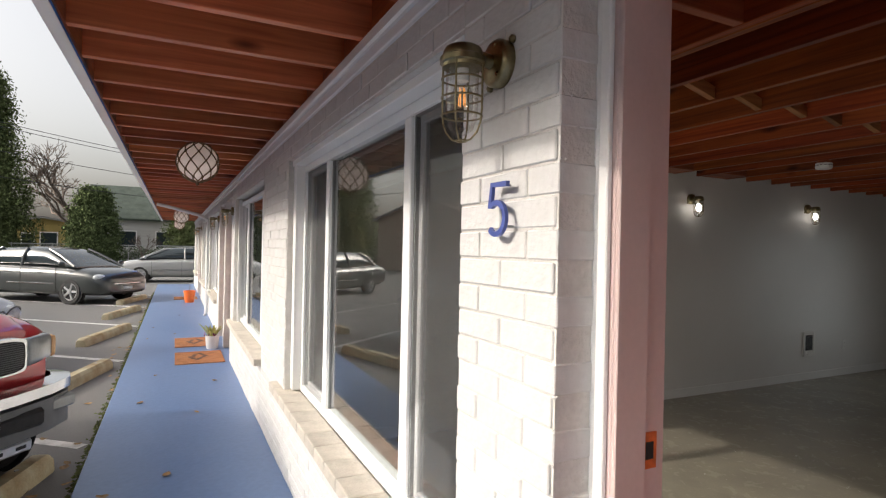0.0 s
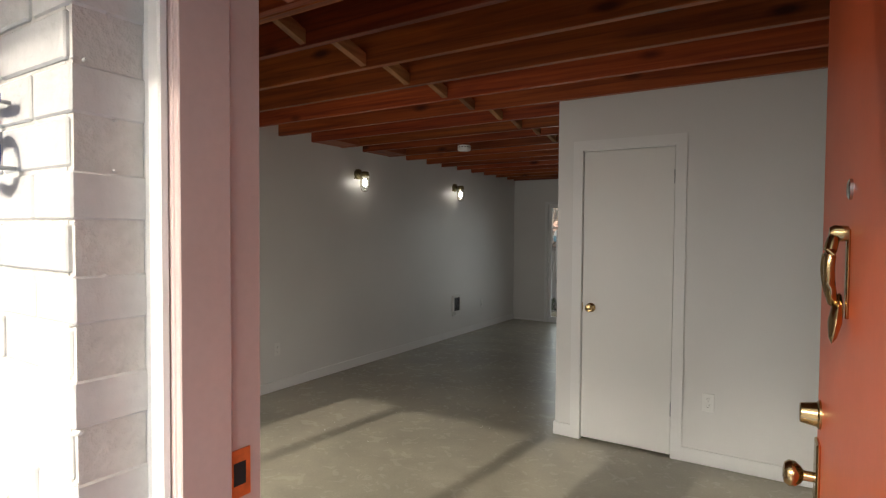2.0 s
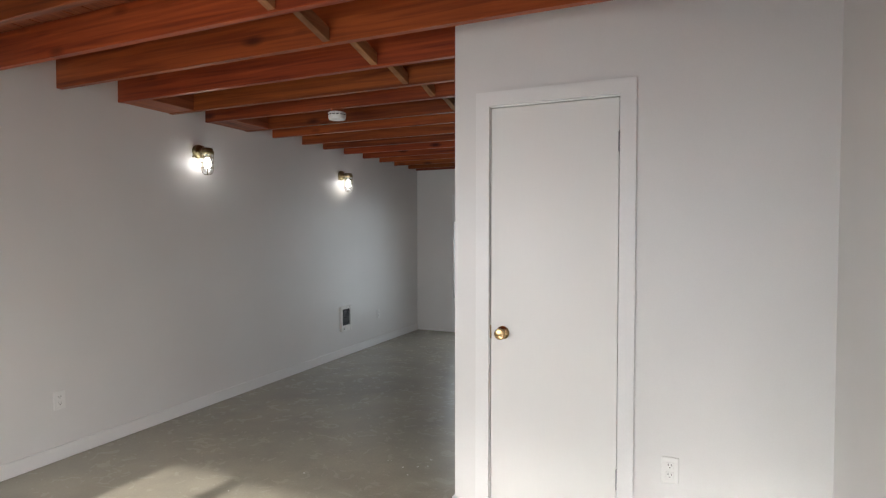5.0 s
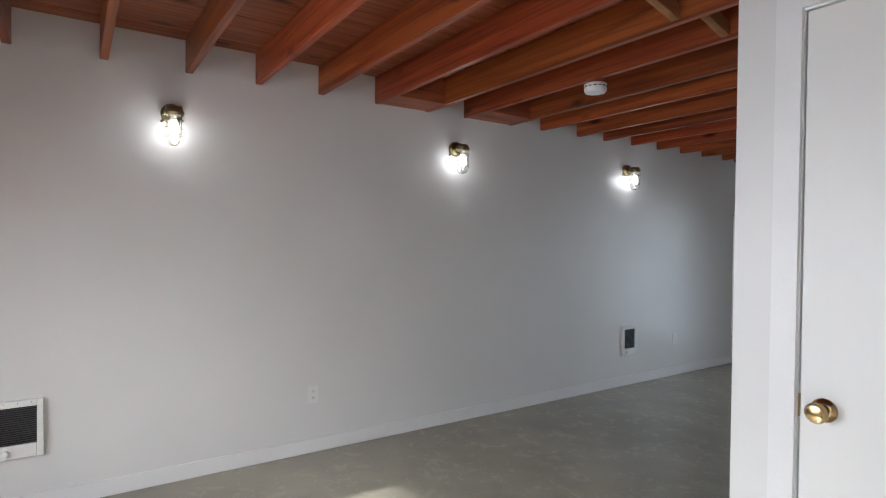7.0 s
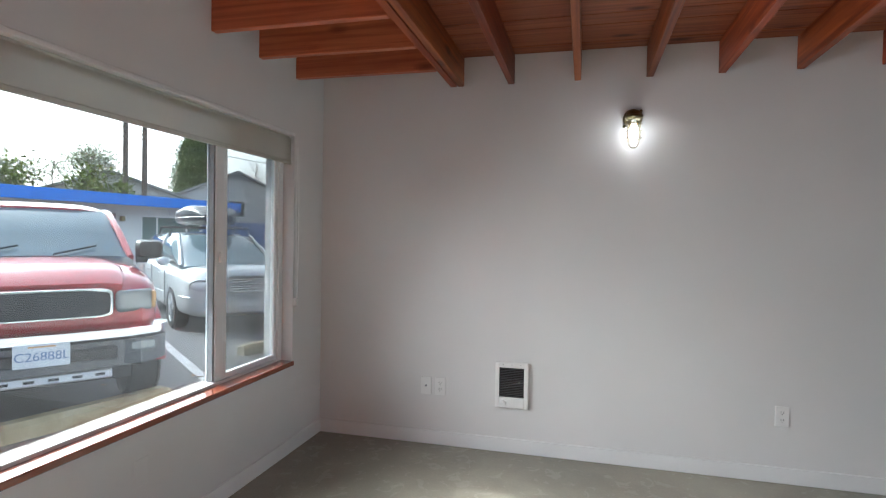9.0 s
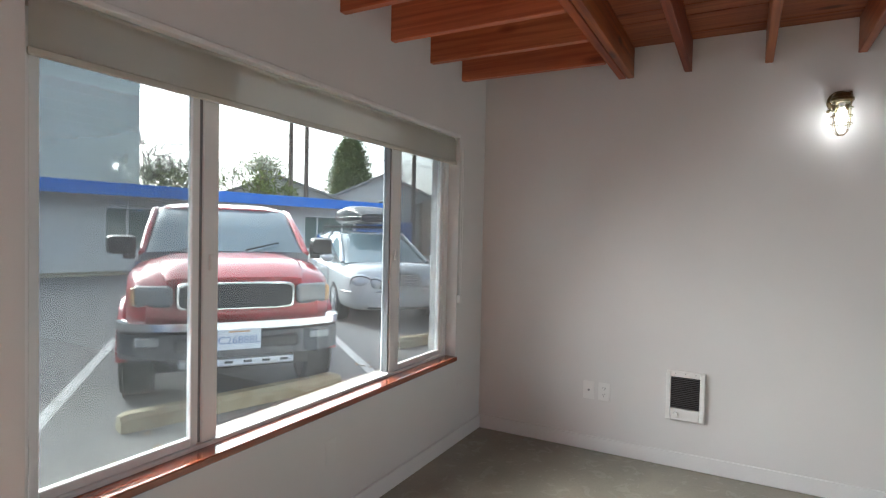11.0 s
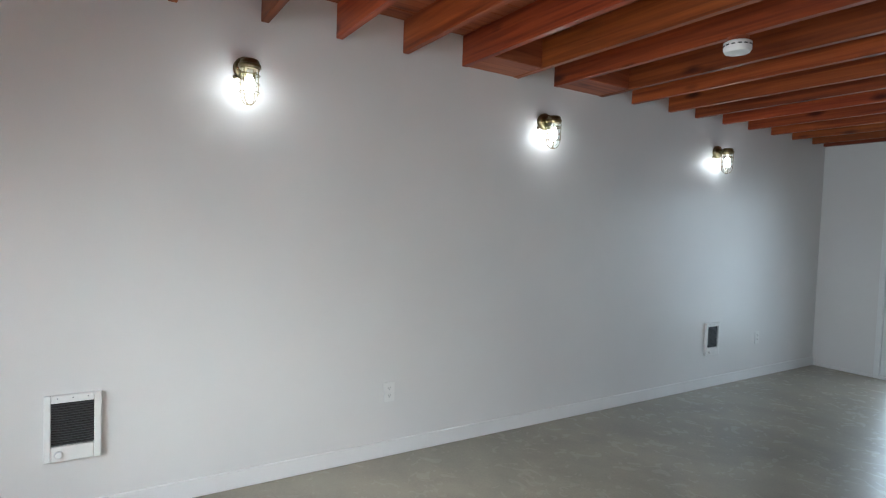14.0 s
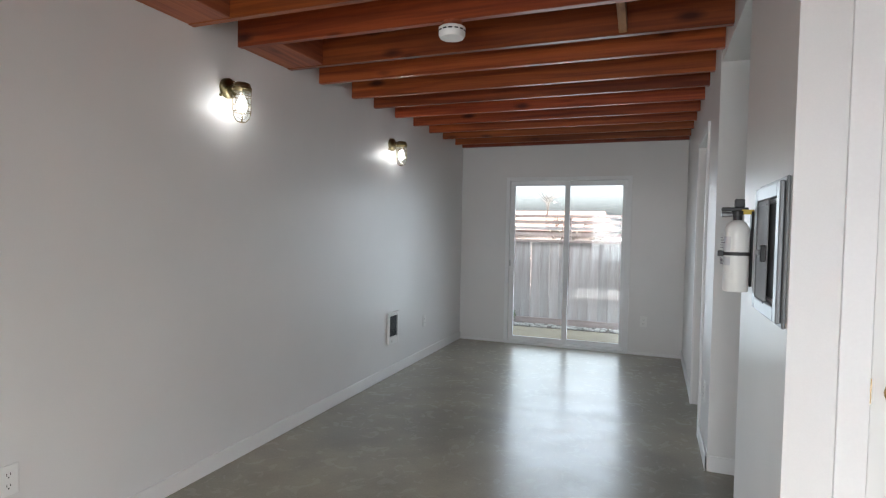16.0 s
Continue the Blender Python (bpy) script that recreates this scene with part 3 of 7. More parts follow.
def three_light_window(name, x0, x1, z0, z1, y, screens, label, mirror=False):
    """Vinyl slider: a fixed middle light and a sliding one on each side."""
    win = thing(name, label, "window", kind="structure")
    part("window_frame", ring_frame(bmesh.new(), 1, y - 0.035, y + 0.04, x0, x1, z0, z1, 0.045), M["vinyl"], win)
    m1, m2 = x0 + 0.249 * (x1 - x0), x0 + 0.742 * (x1 - x0)
    half = 0.034
    for mx in (m1, m2):
        box_part("mullion", (mx - half, y - 0.03, z0 + 0.045, mx + half, y + 0.032, z1 - 0.045), M["vinyl"], win, bevel=0.004)
        box_part("weather_strip", (mx + half, y - 0.012, z0 + 0.05, mx + half + 0.012, y + 0.024, z1 - 0.05), M["grey_paint"], win, label="dark grey weather strip")
    for u0, u1 in ((x0 + 0.045, m1 - half), (m2 + half + 0.012, x1 - 0.045)):
        part("sash", ring_frame(bmesh.new(), 1, y + 0.002, y + 0.028, u0, u1, z0 + 0.045, z1 - 0.045, 0.03), M["vinyl"], win)
        pane("pane", (u0 + 0.03, y + 0.012, z0 + 0.075, u1 - 0.03, y + 0.017, z1 - 0.075), win)
        if screens:
            pane("insect_screen", (u0, y - 0.02, z0 + 0.045, u1, y - 0.0185, z1 - 0.045), win, M["screen"], "dark insect screen")
    pane("pane", (m1 + half + 0.012, y - 0.004, z0 + 0.045, m2 - half, y + 0.001, z1 - 0.045), win)
    for mx in (m1, m2):
        box_part("latch", (mx - 0.012, y + 0.032, 1.22, mx + 0.012, y + 0.046, 1.28), M["vinyl"], win, bevel=0.003)
    return win


three_light_window("window_1", 0.39, 2.84, 0.548, 2.06, -0.115, True, "white vinyl three-part slider window with insect screens")

sill = tagged(box_part("window_sill", (0.392, -0.084, 0.548, 2.838, 0.016, 0.578), M["sill_wood"], bevel=0.004),
              "glossy red-brown stained wooden window sill", "sill", kind="structure")


def roller_shade():
    sh = thing("roller_shade", "beige fabric roller shade pulled down a little way", "window shade")
    bm = lathe(bmesh.new(), [(0.026, 0.0), (0.026, 2.40)], Matrix.Translation((0.415, -0.045, 1.975)) @ pose(0, 0, 0, 0, 90, 0), 20)
    part("roll", bm, M["shade"], sh, smooth=True)
    bm = bmesh.new()
    n = 24
    pts = []
    for k in range(n + 1):
        x = 0.405 + 2.42 * k / n
        wob = 0.0015 * math.sin(k * 1.3)
        pts.append([bm.verts.new((x, -0.016 + wob * f, z)) for f, z in ((0, 1.975), (0.5, 1.91), (1, 1.835))])
    for a, b in zip(pts, pts[1:]):
        for i in range(2):
            bm.faces.new((a[i], b[i], b[i + 1], a[i + 1]))
    bmesh.ops.solidify(bm, geom=bm.faces, thickness=0.0012)
    part("fabric", bm, M["shade"], sh, smooth=True)
    box_part("hem_bar", (0.403, -0.024, 1.815, 2.827, -0.010, 1.838), M["shade"], sh, bevel=0.004)
    # added white bar in place of the bright strip on the lintel's lower edge
    box_part("lit_edge_bar", (0.396, -0.075, 1.992, 2.834, 0.010, 2.013), M["trim"], sh, bevel=0.003, label="white bar standing in for the lit lintel edge")
    box_part("bracket", (0.393, -0.07, 1.945, 0.404, -0.012, 2.008), M["plastic"], sh, bevel=0.002)
    pts = [(0.374 + 0.014 * math.sin(a), 0.018, 1.44 - 0.49 * math.cos(a)) for a in [2 * math.pi * k / 40 for k in range(40)]]
    part("cord", tube(bmesh.new(), pts, 0.0022, 6, closed=True), M["plastic"], sh, smooth=True)
    box_part("cord_holder", (0.362, 0.0005, 0.925, 0.386, 0.024, 0.975), M["plastic"], sh, bevel=0.003)
    return sh


roller_shade()


def door_frame():
    fr = thing("door_frame", "salmon painted wooden front door frame with brass strike plates", "door frame", kind="structure")
    for x0, x1 in ((3.262, 3.30), (4.165, 4.203)):
        box_part("jamb", (x0, -0.135, -0.03, x1, 0.012, 2.10), M["pink"], fr, bevel=0.003)
    box_part("head", (3.30, -0.135, 2.06, 4.165, 0.012, 2.10), M["pink"], fr, bevel=0.003)
    box_part("stop", (3.30, -0.135, -0.03, 3.312, -0.052, 2.06), M["pink"], fr, bevel=0.002)
    box_part("stop", (4.153, -0.135, -0.03, 4.165, -0.052, 2.06), M["pink"], fr, bevel=0.002)
    box_part("stop", (3.312, -0.135, 2.048, 4.153, -0.052, 2.06), M["pink"], fr, bevel=0.002)
    box_part("threshold", (3.30, -0.14, -0.03, 4.165, 0.01, 0.004), M["steel"], fr, bevel=0.003)
    for z in (1.11, 0.965):
        plate = box_part("strike_plate", (3.2995, -0.052, z - 0.038, 3.3025, -0.012, z + 0.038), M["strike"], fr, label="orange strike plate")
        box_part("latch_hole", (3.3022, -0.043, z - 0.018, 3.3032, -0.021, z + 0.018), M["dark"], plate)
    return fr


M["strike"] = shader("painted_plate", (0.75, 0.20, 0.06), 0.35, metal=0.3, vary=0.1, scale=30, fine=100)
door_frame()
structure("trim_door_outside", cube(bmesh.new(), 3.236, -0.150, -0.03, 3.262, -0.10, 2.16, bevel=0.006), M["trim"], "white moulding beside the front door frame", "trim")
structure("trim_door_outside_top", cube(bmesh.new(), 3.262, -0.150, 2.10, 4.23, -0.10, 2.16, bevel=0.006), M["trim"], "white moulding above the front door frame", "trim")
structure("trim_door_outside_right", cube(bmesh.new(), 4.203, -0.150, -0.03, 4.23, -0.10, 2.10, bevel=0.006), M["trim"], "white moulding beside the front door frame", "trim")
structure("trim_door_face", cube(bmesh.new(), 3.2625, -0.150, -0.03, 3.290, -0.1355, 2.0995, bevel=0.003), M["trim"], "white face moulding over the front door jamb", "trim")
structure("trim_door_face_top", cube(bmesh.new(), 3.2905, -0.150, 2.072, 4.1745, -0.1355, 2.0995, bevel=0.003), M["trim"], "white face moulding over the front door head", "trim")
structure("trim_door_face_right", cube(bmesh.new(), 4.175, -0.150, -0.03, 4.2025, -0.1355, 2.0995, bevel=0.003), M["trim"], "white face moulding over the front door jamb", "trim")


def knob_set(parent, at, out, material, plate=None):
    """A round door knob with its rose; out: unit vector away from the door."""
    q = Vector((0, 0, 1)).rotation_difference(Vector(out)).to_matrix().to_4x4()
    m = Matrix.Translation(at) @ q
    if plate:
        bm = bmesh.new()
        cube(bm, -plate[0] / 2, -plate[1] / 2, 0, plate[0] / 2, plate[1] / 2, 0.008, bevel=0.003)
        bmesh.ops.transform(bm, matrix=m, verts=bm.verts)
        part("plate", bm, material, parent)
    else:
        part("rose", lathe(bmesh.new(), [(0.033, 0), (0.033, 0.004), (0.027, 0.011), (0.012, 0.014)], m, 24), material, parent, smooth=True)
    part("door_knob", lathe(bmesh.new(), [(0.011, 0.005), (0.011, 0.028), (0.019, 0.033), (0.027, 0.043), (0.028, 0.054), (0.022, 0.063), (0.010, 0.066), (0.0, 0.066)], m, 24),
         material, parent, "polished brass knob", smooth=True)


def front_door():
    # local: hinge edge at y 0, free edge at y 0.86, outer face at x 0 facing -x
    d = thing("front_door", "bright orange painted front door standing open inwards", "door", pose(4.118, 0.035, 0, 0, 0, 2.4), kind="structure")
    box_part("slab", (0.0, 0.0, 0.012, 0.044, 0.862, 2.045), M["orange"], d, bevel=0.003)
    q = pose(0, 0, 0, 0, -90, 0)
    bm = lathe(bmesh.new(), [(0.016, 0), (0.016, 0.004), (0.011, 0.006), (0.0, 0.005)], Matrix.Translation((0, 0.43, 1.56)) @ q, 20)
    part("door_viewer", bm, M["chrome"], d, "small round door viewer", smooth=True)
    kn = box_part("knocker", (-0.005, 0.424, 1.36, 0.0, 0.440, 1.50), M["brass"], d, bevel=0.002, label="polished brass door knocker")
    part("hinge_block", lathe(bmesh.new(), [(0.012, 0), (0.013, 0.018), (0.009, 0.024), (0, 0.025)], Matrix.Translation((-0.003, 0.432, 1.492)) @ q, 14), M["brass"], kn, smooth=True)
    bm = bmesh.new()
    for side in (-1, 1):
        tube(bm, [(-0.020 - 0.008 * math.sin(math.pi * k / 13), 0.432 + side * 0.026 * abs(math.sin(math.pi * k / 13)) ** 0.7, 1.490 - 0.105 * k / 13) for k in range(14)], 0.0075, 10)
    part("ring", bm, M["brass"], kn, smooth=True)
    bm = lathe(bmesh.new(), [(0.0, -0.042), (0.007, -0.032), (0.012, -0.008), (0.010, 0.016), (0.004, 0.036), (0, 0.04)], Matrix.Translation((-0.016, 0.428, 1.362)) @ pose(0, 0, 0, -18, 8, 0) @ Matrix.Diagonal((0.8, 1.5, 1.0, 1)), 12)
    part("striker", bm, M["brass"], kn, smooth=True)
    part("deadbolt", lathe(bmesh.new(), [(0.031, 0), (0.031, 0.004), (0.026, 0.007), (0.021, 0.036), (0.018, 0.038), (0, 0.038)], Matrix.Translation((0, 0.800, 1.105)) @ q, 24), M["brass"], d, "polished brass deadbolt cylinder", smooth=True)
    knob_set(d, (0, 0.800, 0.968), (-1, 0, 0), M["brass"], plate=(0.16, 0.062))
    for z in (1.105, 0.968):
        box_part("latch_plate", (0.010, 0.8615, z - 0.03, 0.034, 0.8635, z + 0.03), M["brass"], d)
    for z in (0.25, 1.05, 1.8):
        part("hinge", lathe(bmesh.new(), [(0.006, -0.045), (0.006, 0.045)], Matrix.Translation((0.05, -0.004, z)), 10), M["steel"], d, smooth=True)
    return d


front_door()


def closet_door():
    d = thing("closet_door", "plain white flush closet door, closed, with brass knob", "door", kind="structure")
    box_part("slab", (CDOOR[0], CLOSET_Y + 0.006, 0.016, CDOOR[1], CLOSET_Y + 0.041, CDOOR[3] - 0.004), M["door_white"], d, bevel=0.002)
    knob_set(d, (CDOOR[0] + 0.062, CLOSET_Y + 0.006, 0.957), (0, -1, 0), M["brass"])
    box_part("latch_plate", (CDOOR[0] - 0.010, CLOSET_Y + 0.002, 0.925, CDOOR[0] + 0.002, CLOSET_Y + 0.0055, 0.99), M["brass"], d)
    for z in (0.32, 1.86):
        part("hinge", lathe(bmesh.new(), [(0.006, -0.045), (0.006, 0.045), (0.003, 0.05)], Matrix.Translation((CDOOR[1] + 0.003, CLOSET_Y - 0.001, z)), 10), M["steel"], d, smooth=True)
    return d


closet_door()
structure("closet_jamb", pierced(1, CLOSET_Y + 0.001, CLOSET_Y + 0.099, CDOOR[0] - 0.012, CDOOR[1] + 0.012, 0, CDOOR[3] + 0.012, [(CDOOR[0] - 0.003, CDOOR[1] + 0.003, -1, CDOOR[3])]),
          M["trim"], "white closet door jamb", "trim")
hd = thing("hall_door", "plain white interior door, closed", "door", kind="structure")
box_part("slab", (2.60, HALL[0] + 0.003, 0.01, 2.636, HALL[1] - 0.003, HALL[3] - 0.004), M["door_white"], hd, bevel=0.002)


def sliding_door():
    d = thing("sliding_door", "white vinyl sliding glass patio door, closed", "door", kind="structure")
    x0, x1, z1 = SLIDER[0], SLIDER[1], SLIDER[3]
    y = BACK + 0.03
    part("door_frame", ring_frame(bmesh.new(), 1, BACK - 0.012, BACK + 0.10, x0, x1, -0.012, z1, 0.045), M["vinyl"], d)
    mid = 1.279
    for u0, u1, dy, nm in ((x0 + 0.045, mid + 0.03, 0.0, "sliding_panel"), (mid - 0.03, x1 - 0.045, 0.034, "fixed_panel")):
        p = part(nm, ring_frame(bmesh.new(), 1, y + dy, y + dy + 0.03, u0, u1, 0.033, z1 - 0.045, 0.056), M["vinyl"], d)
        pane("pane", (u0 + 0.05, y + dy + 0.012, 0.085, u1 - 0.05, y + dy + 0.017, z1 - 0.10), p, M["slider_glass"])
    h = part("handle", tube(bmesh.new(), [(x0 + 0.072, y, 0.90), (x0 + 0.072, y - 0.03, 0.915), (x0 + 0.072, y - 0.038, 0.98), (x0 + 0.072, y - 0.03, 1.045), (x0 + 0.072, y, 1.06)], 0.008, 8), M["vinyl"], d, smooth=True)
    box_part("latch", (x0 + 0.05, y - 0.008, 0.93, x0 + 0.062, y, 1.0), M["black"], h, bevel=0.002)
    return d


sliding_door()


# ---- caged lamps ----
def caged_lamp(name, m, lit, label, group):
    """Bulkhead lamp; local +x points out of the wall, the wall face is x 0, z 0 is the arm."""
    t = thing(name, label, "wall lamp", m, group)
    q = pose(0, 0, 0, 0, 90, 0)
    base = part("base", lathe(bmesh.new(), [(0.056, 0.0), (0.056, 0.020), (0.050, 0.028), (0.046, 0.030), (0.018, 0.033)], q, 28), M["old_brass"], t, smooth=True)
    for a in (40, 160, 280):
        part("screw", lathe(bmesh.new(), [(0.006, 0.024), (0.006, 0.031), (0.003, 0.033), (0, 0.033)], q @ Matrix.Translation((0.041 * math.cos(radians(a)), 0.041 * math.sin(radians(a)), 0)), 8), M["brass"], base, smooth=True)
    for s in (-1, 1):
        part("lug", lathe(bmesh.new(), [(0.009, 0), (0.009, 0.008), (0.004, 0.012), (0, 0.012)], q @ Matrix.Translation((-s * 0.045, s * 0.048, 0.0)), 10), M["old_brass"], base, smooth=True)
    part("arm", tube(bmesh.new(), [(0.026, 0, 0.0), (0.05, 0, 0.004), (0.08, 0, 0.006), (0.105, 0, 0.004)], 0.017, 14), M["old_brass"], t, smooth=True)
    ax = Matrix.Translation((0.105, 0, 0))
    part("cap", lathe(bmesh.new(), [(0.0, 0.024), (0.034, 0.023), (0.042, 0.018), (0.046, 0.008), (0.046, 0.000), (0.052, -0.003), (0.052, -0.016), (0.047, -0.019), (0.046, -0.026), (0.040, -0.027)], ax, 28), M["old_brass"], t, smooth=True)
    part("glass", lathe(bmesh.new(), [(0.037, -0.024), (0.037, -0.12), (0.034, -0.145), (0.026, -0.165), (0.012, -0.176), (0.0, -0.178)], ax, 24, cap=False), M["lamp_glass"], t, smooth=True).visible_shadow = False
    bm = bmesh.new()
    for k in range(4):
        a = math.pi / 4 + math.pi / 2 * k
        pts = [(r * math.cos(a) + 0.105, r * math.sin(a), z) for r, z in ((0.047, -0.018), (0.047, -0.07), (0.047, -0.12), (0.044, -0.15), (0.036, -0.172), (0.022, -0.187), (0.012, -0.190))]
        tube(bm, pts, 0.0023, 6)
    for z, r in ((-0.052, 0.047), (-0.094, 0.047), (-0.134, 0.0465), (-0.190, 0.013)):
        tube(bm, [(0.105 + r * math.cos(2 * math.pi * k / 24), r * math.sin(2 * math.pi * k / 24), z) for k in range(24)], 0.0023, 6, closed=True)
    part("cage", bm, M["old_brass"], t, smooth=True)
    part("socket", lathe(bmesh.new(), [(0.014, -0.02), (0.014, -0.055)], ax, 14), M["plastic"], t, smooth=True)
    prof = [(0.012, -0.055), (0.017, -0.066), (0.025, -0.085), (0.027, -0.105), (0.022, -0.125), (0.010, -0.136), (0.0, -0.137)]
    if lit:
        part("bulb", lathe(bmesh.new(), prof, ax, 18), M["bulb_on"], t, "glowing warm white bulb", smooth=True)
    else:
        part("bulb", lathe(bmesh.new(), prof, ax, 18, cap=False), M["lamp_glass"], t, "clear filament bulb", smooth=True).visible_shadow = False
        bm = bmesh.new()
        for k in range(4):
            a = math.pi / 2 * k
            tube(bm, [(0.105 + 0.006 * math.cos(a), 0.006 * math.sin(a), -0.07), (0.105 + 0.009 * math.cos(a), 0.009 * math.sin(a), -0.112)], 0.0012, 5)
        part("filament", bm, M["filament"], t, "glowing orange filament")
    return t


INDOOR = "aged brass caged wall lamp, lit, on the white wall"
first = caged_lamp("wall_lamp", pose(0.0, 2.046, 2.112), True, INDOOR, "indoor wall lamps")
for y, z in ((4.02, 2.108), (6.06, 2.104)):
    copy_thing(first, pose(0.0, y, z))
porch_lamp = caged_lamp("porch_lamp", pose(3.035, -0.245, 1.957, 0, 0, -90), False, "aged brass caged porch lamp on painted brick", "porch lamps")


# ---- wall fittings ----
def wall_heater(m):
    """Local: wall face x 0, out +x, width along y from 0 to 0.212, z from 0 to 0.292."""
    t = thing("wall_heater", "white wall heater with black louvred grille", "heater", m, "wall heaters")
    bm = bmesh.new()
    w, h = 0.212, 0.292
    for y0, y1, z0, z1 in ((0, 0.026, 0, h), (w - 0.028, w, 0, h), (0.026, w - 0.028, h - 0.034, h), (0.026, w - 0.028, 0, 0.068)):
        cube(bm, 0, y0, z0, 0.022, y1, z1, bevel=0.003)
    part("cover", bm, M["plastic"], t)
    box_part("cavity", (0.0015, 0.026, 0.068, 0.006, w - 0.028, h - 0.034), M["dark"], t)
    for k in range(17):
        z = 0.0735 + k * 0.0109
        bm = cube(bmesh.new(), 0.008, 0.0265, z, 0.019, w - 0.0285, z + 0.0034)
        part("louvre", bm, M["louvre"], t)
    part("dial", lathe(bmesh.new(), [(0.016, 0.022), (0.015, 0.034), (0.012, 0.037), (0, 0.037)], pose(0, 0.055, 0.034) @ pose(0, 0, 0, 0, 90, 0), 20), M["plastic"], t, "round white thermostat dial", smooth=True)
    for dy in (0.05, w / 2, w - 0.05):
        part("screw", lathe(bmesh.new(), [(0.003, 0.0215), (0.003, 0.0232), (0, 0.0232)], pose(0, dy, h - 0.013) @ pose(0, 0, 0, 0, 90, 0), 8), M["steel"], t)
    return t


M["louvre"] = shader("louvre_metal", (0.10, 0.10, 0.105), 0.4, metal=0.4, vary=0.05, scale=20, fine=60)
h1 = wall_heater(pose(0.0, 1.243, 0.290))
copy_thing(h1, pose(0.0, 6.03, 0.294))


def outlet(m, kind="outlet"):
    """Cover plate; local: wall face x 0, out +x, centred."""
    label = {"outlet": "white duplex power outlet with cover plate", "cable": "white cable socket plate", "blank": "white painted cover plate"}[kind]
    t = thing({"outlet": "power_outlet", "cable": "cable_socket", "blank": "cover_plate"}[kind], label, "outlet", m, "wall outlets")
    box_part("cover_plate", (0.0, -0.036, -0.058, 0.006 if kind != "blank" else 0.003, 0.036, 0.058), M["plastic"] if kind != "blank" else M["wall"], t, bevel=0.0014)
    if kind == "outlet":
        for z in (-0.021, 0.021):
            s = box_part("socket", (0.0055, -0.017, z - 0.0145, 0.0075, 0.017, z + 0.0145), M["plastic"], t, bevel=0.001)
            for y in (-0.0065, 0.0065):
                box_part("slot", (0.0072, y - 0.0013, z - 0.001, 0.0079, y + 0.0013, z + 0.008), M["dark"], s)
            box_part("slot", (0.0072, -0.0025, z - 0.010, 0.0079, 0.0025, z - 0.006), M["dark"], s)
        part("screw", lathe(bmesh.new(), [(0.003, 0.006), (0.003, 0.0072), (0, 0.0072)], pose(0, 0, 0, 0, 90, 0), 8), M["plastic"], t)
    elif kind == "cable":
        part("jack", lathe(bmesh.new(), [(0.007, 0.005), (0.006, 0.014), (0.002, 0.015), (0, 0.012)], pose(0, 0, 0, 0, 90, 0), 10), M["steel"], t, "small metal cable jack", smooth=True)
    return t


outlet(pose(0.0, 0.777, 0.387), "cable")
first = outlet(pose(0.0, 0.874, 0.387))
copy_thing(first, pose(0.0, 2.898, 0.383))
copy_thing(first, pose(0.0, 6.90, 0.39))
copy_thing(first, pose(3.595, CLOSET_Y, 0.406, 0, 0, -90))
copy_thing(first, pose(2.15, BACK, 0.372, 0, 0, -90))
copy_thing(first, pose(2.553, 5.30, 0.39, 0, 0, 180))
b = outlet(pose(1.62, 0.0, 0.37, 0, 0, 90), "blank")
copy_thing(b, pose(0.30, 0.0, 0.42, 0, 0, 90))


def smoke_detector():
    t = thing("smoke_detector", "round white smoke detector under a ceiling joist", "smoke detector", pose(1.283, 4.125, UNDER))
    # added spacer: its brown stands in for the dark shadow under the joist
    part("mounting_block", lathe(bmesh.new(), [(0.050, 0.0), (0.050, -0.024), (0, -0.024)], Matrix(), 28), M["deck"], t, "brown block standing in for the shadow above the detector")
    part("body", lathe(bmesh.new(), [(0.058, -0.0245), (0.065, -0.029), (0.0645, -0.064), (0.057, -0.077), (0.030, -0.081), (0, -0.081)], Matrix(), 36), M["plastic"], t, smooth=True)
    for k in range(14):
        a = 2 * math.pi * k / 14
        bm = cube(bmesh.new(), 0.0635, -0.009, -0.048, 0.0658, 0.009, -0.042)
        bmesh.ops.transform(bm, matrix=Matrix.Rotation(a, 4, "Z"), verts=bm.verts)
        part("vent_slot", bm, M["dark"], t)
    return t


smoke_detector()


M["panel_metal"] = shader("panel_enamel", (0.19, 0.195, 0.20), 0.3, metal=0.45, vary=0.04, scale=6, fine=60)


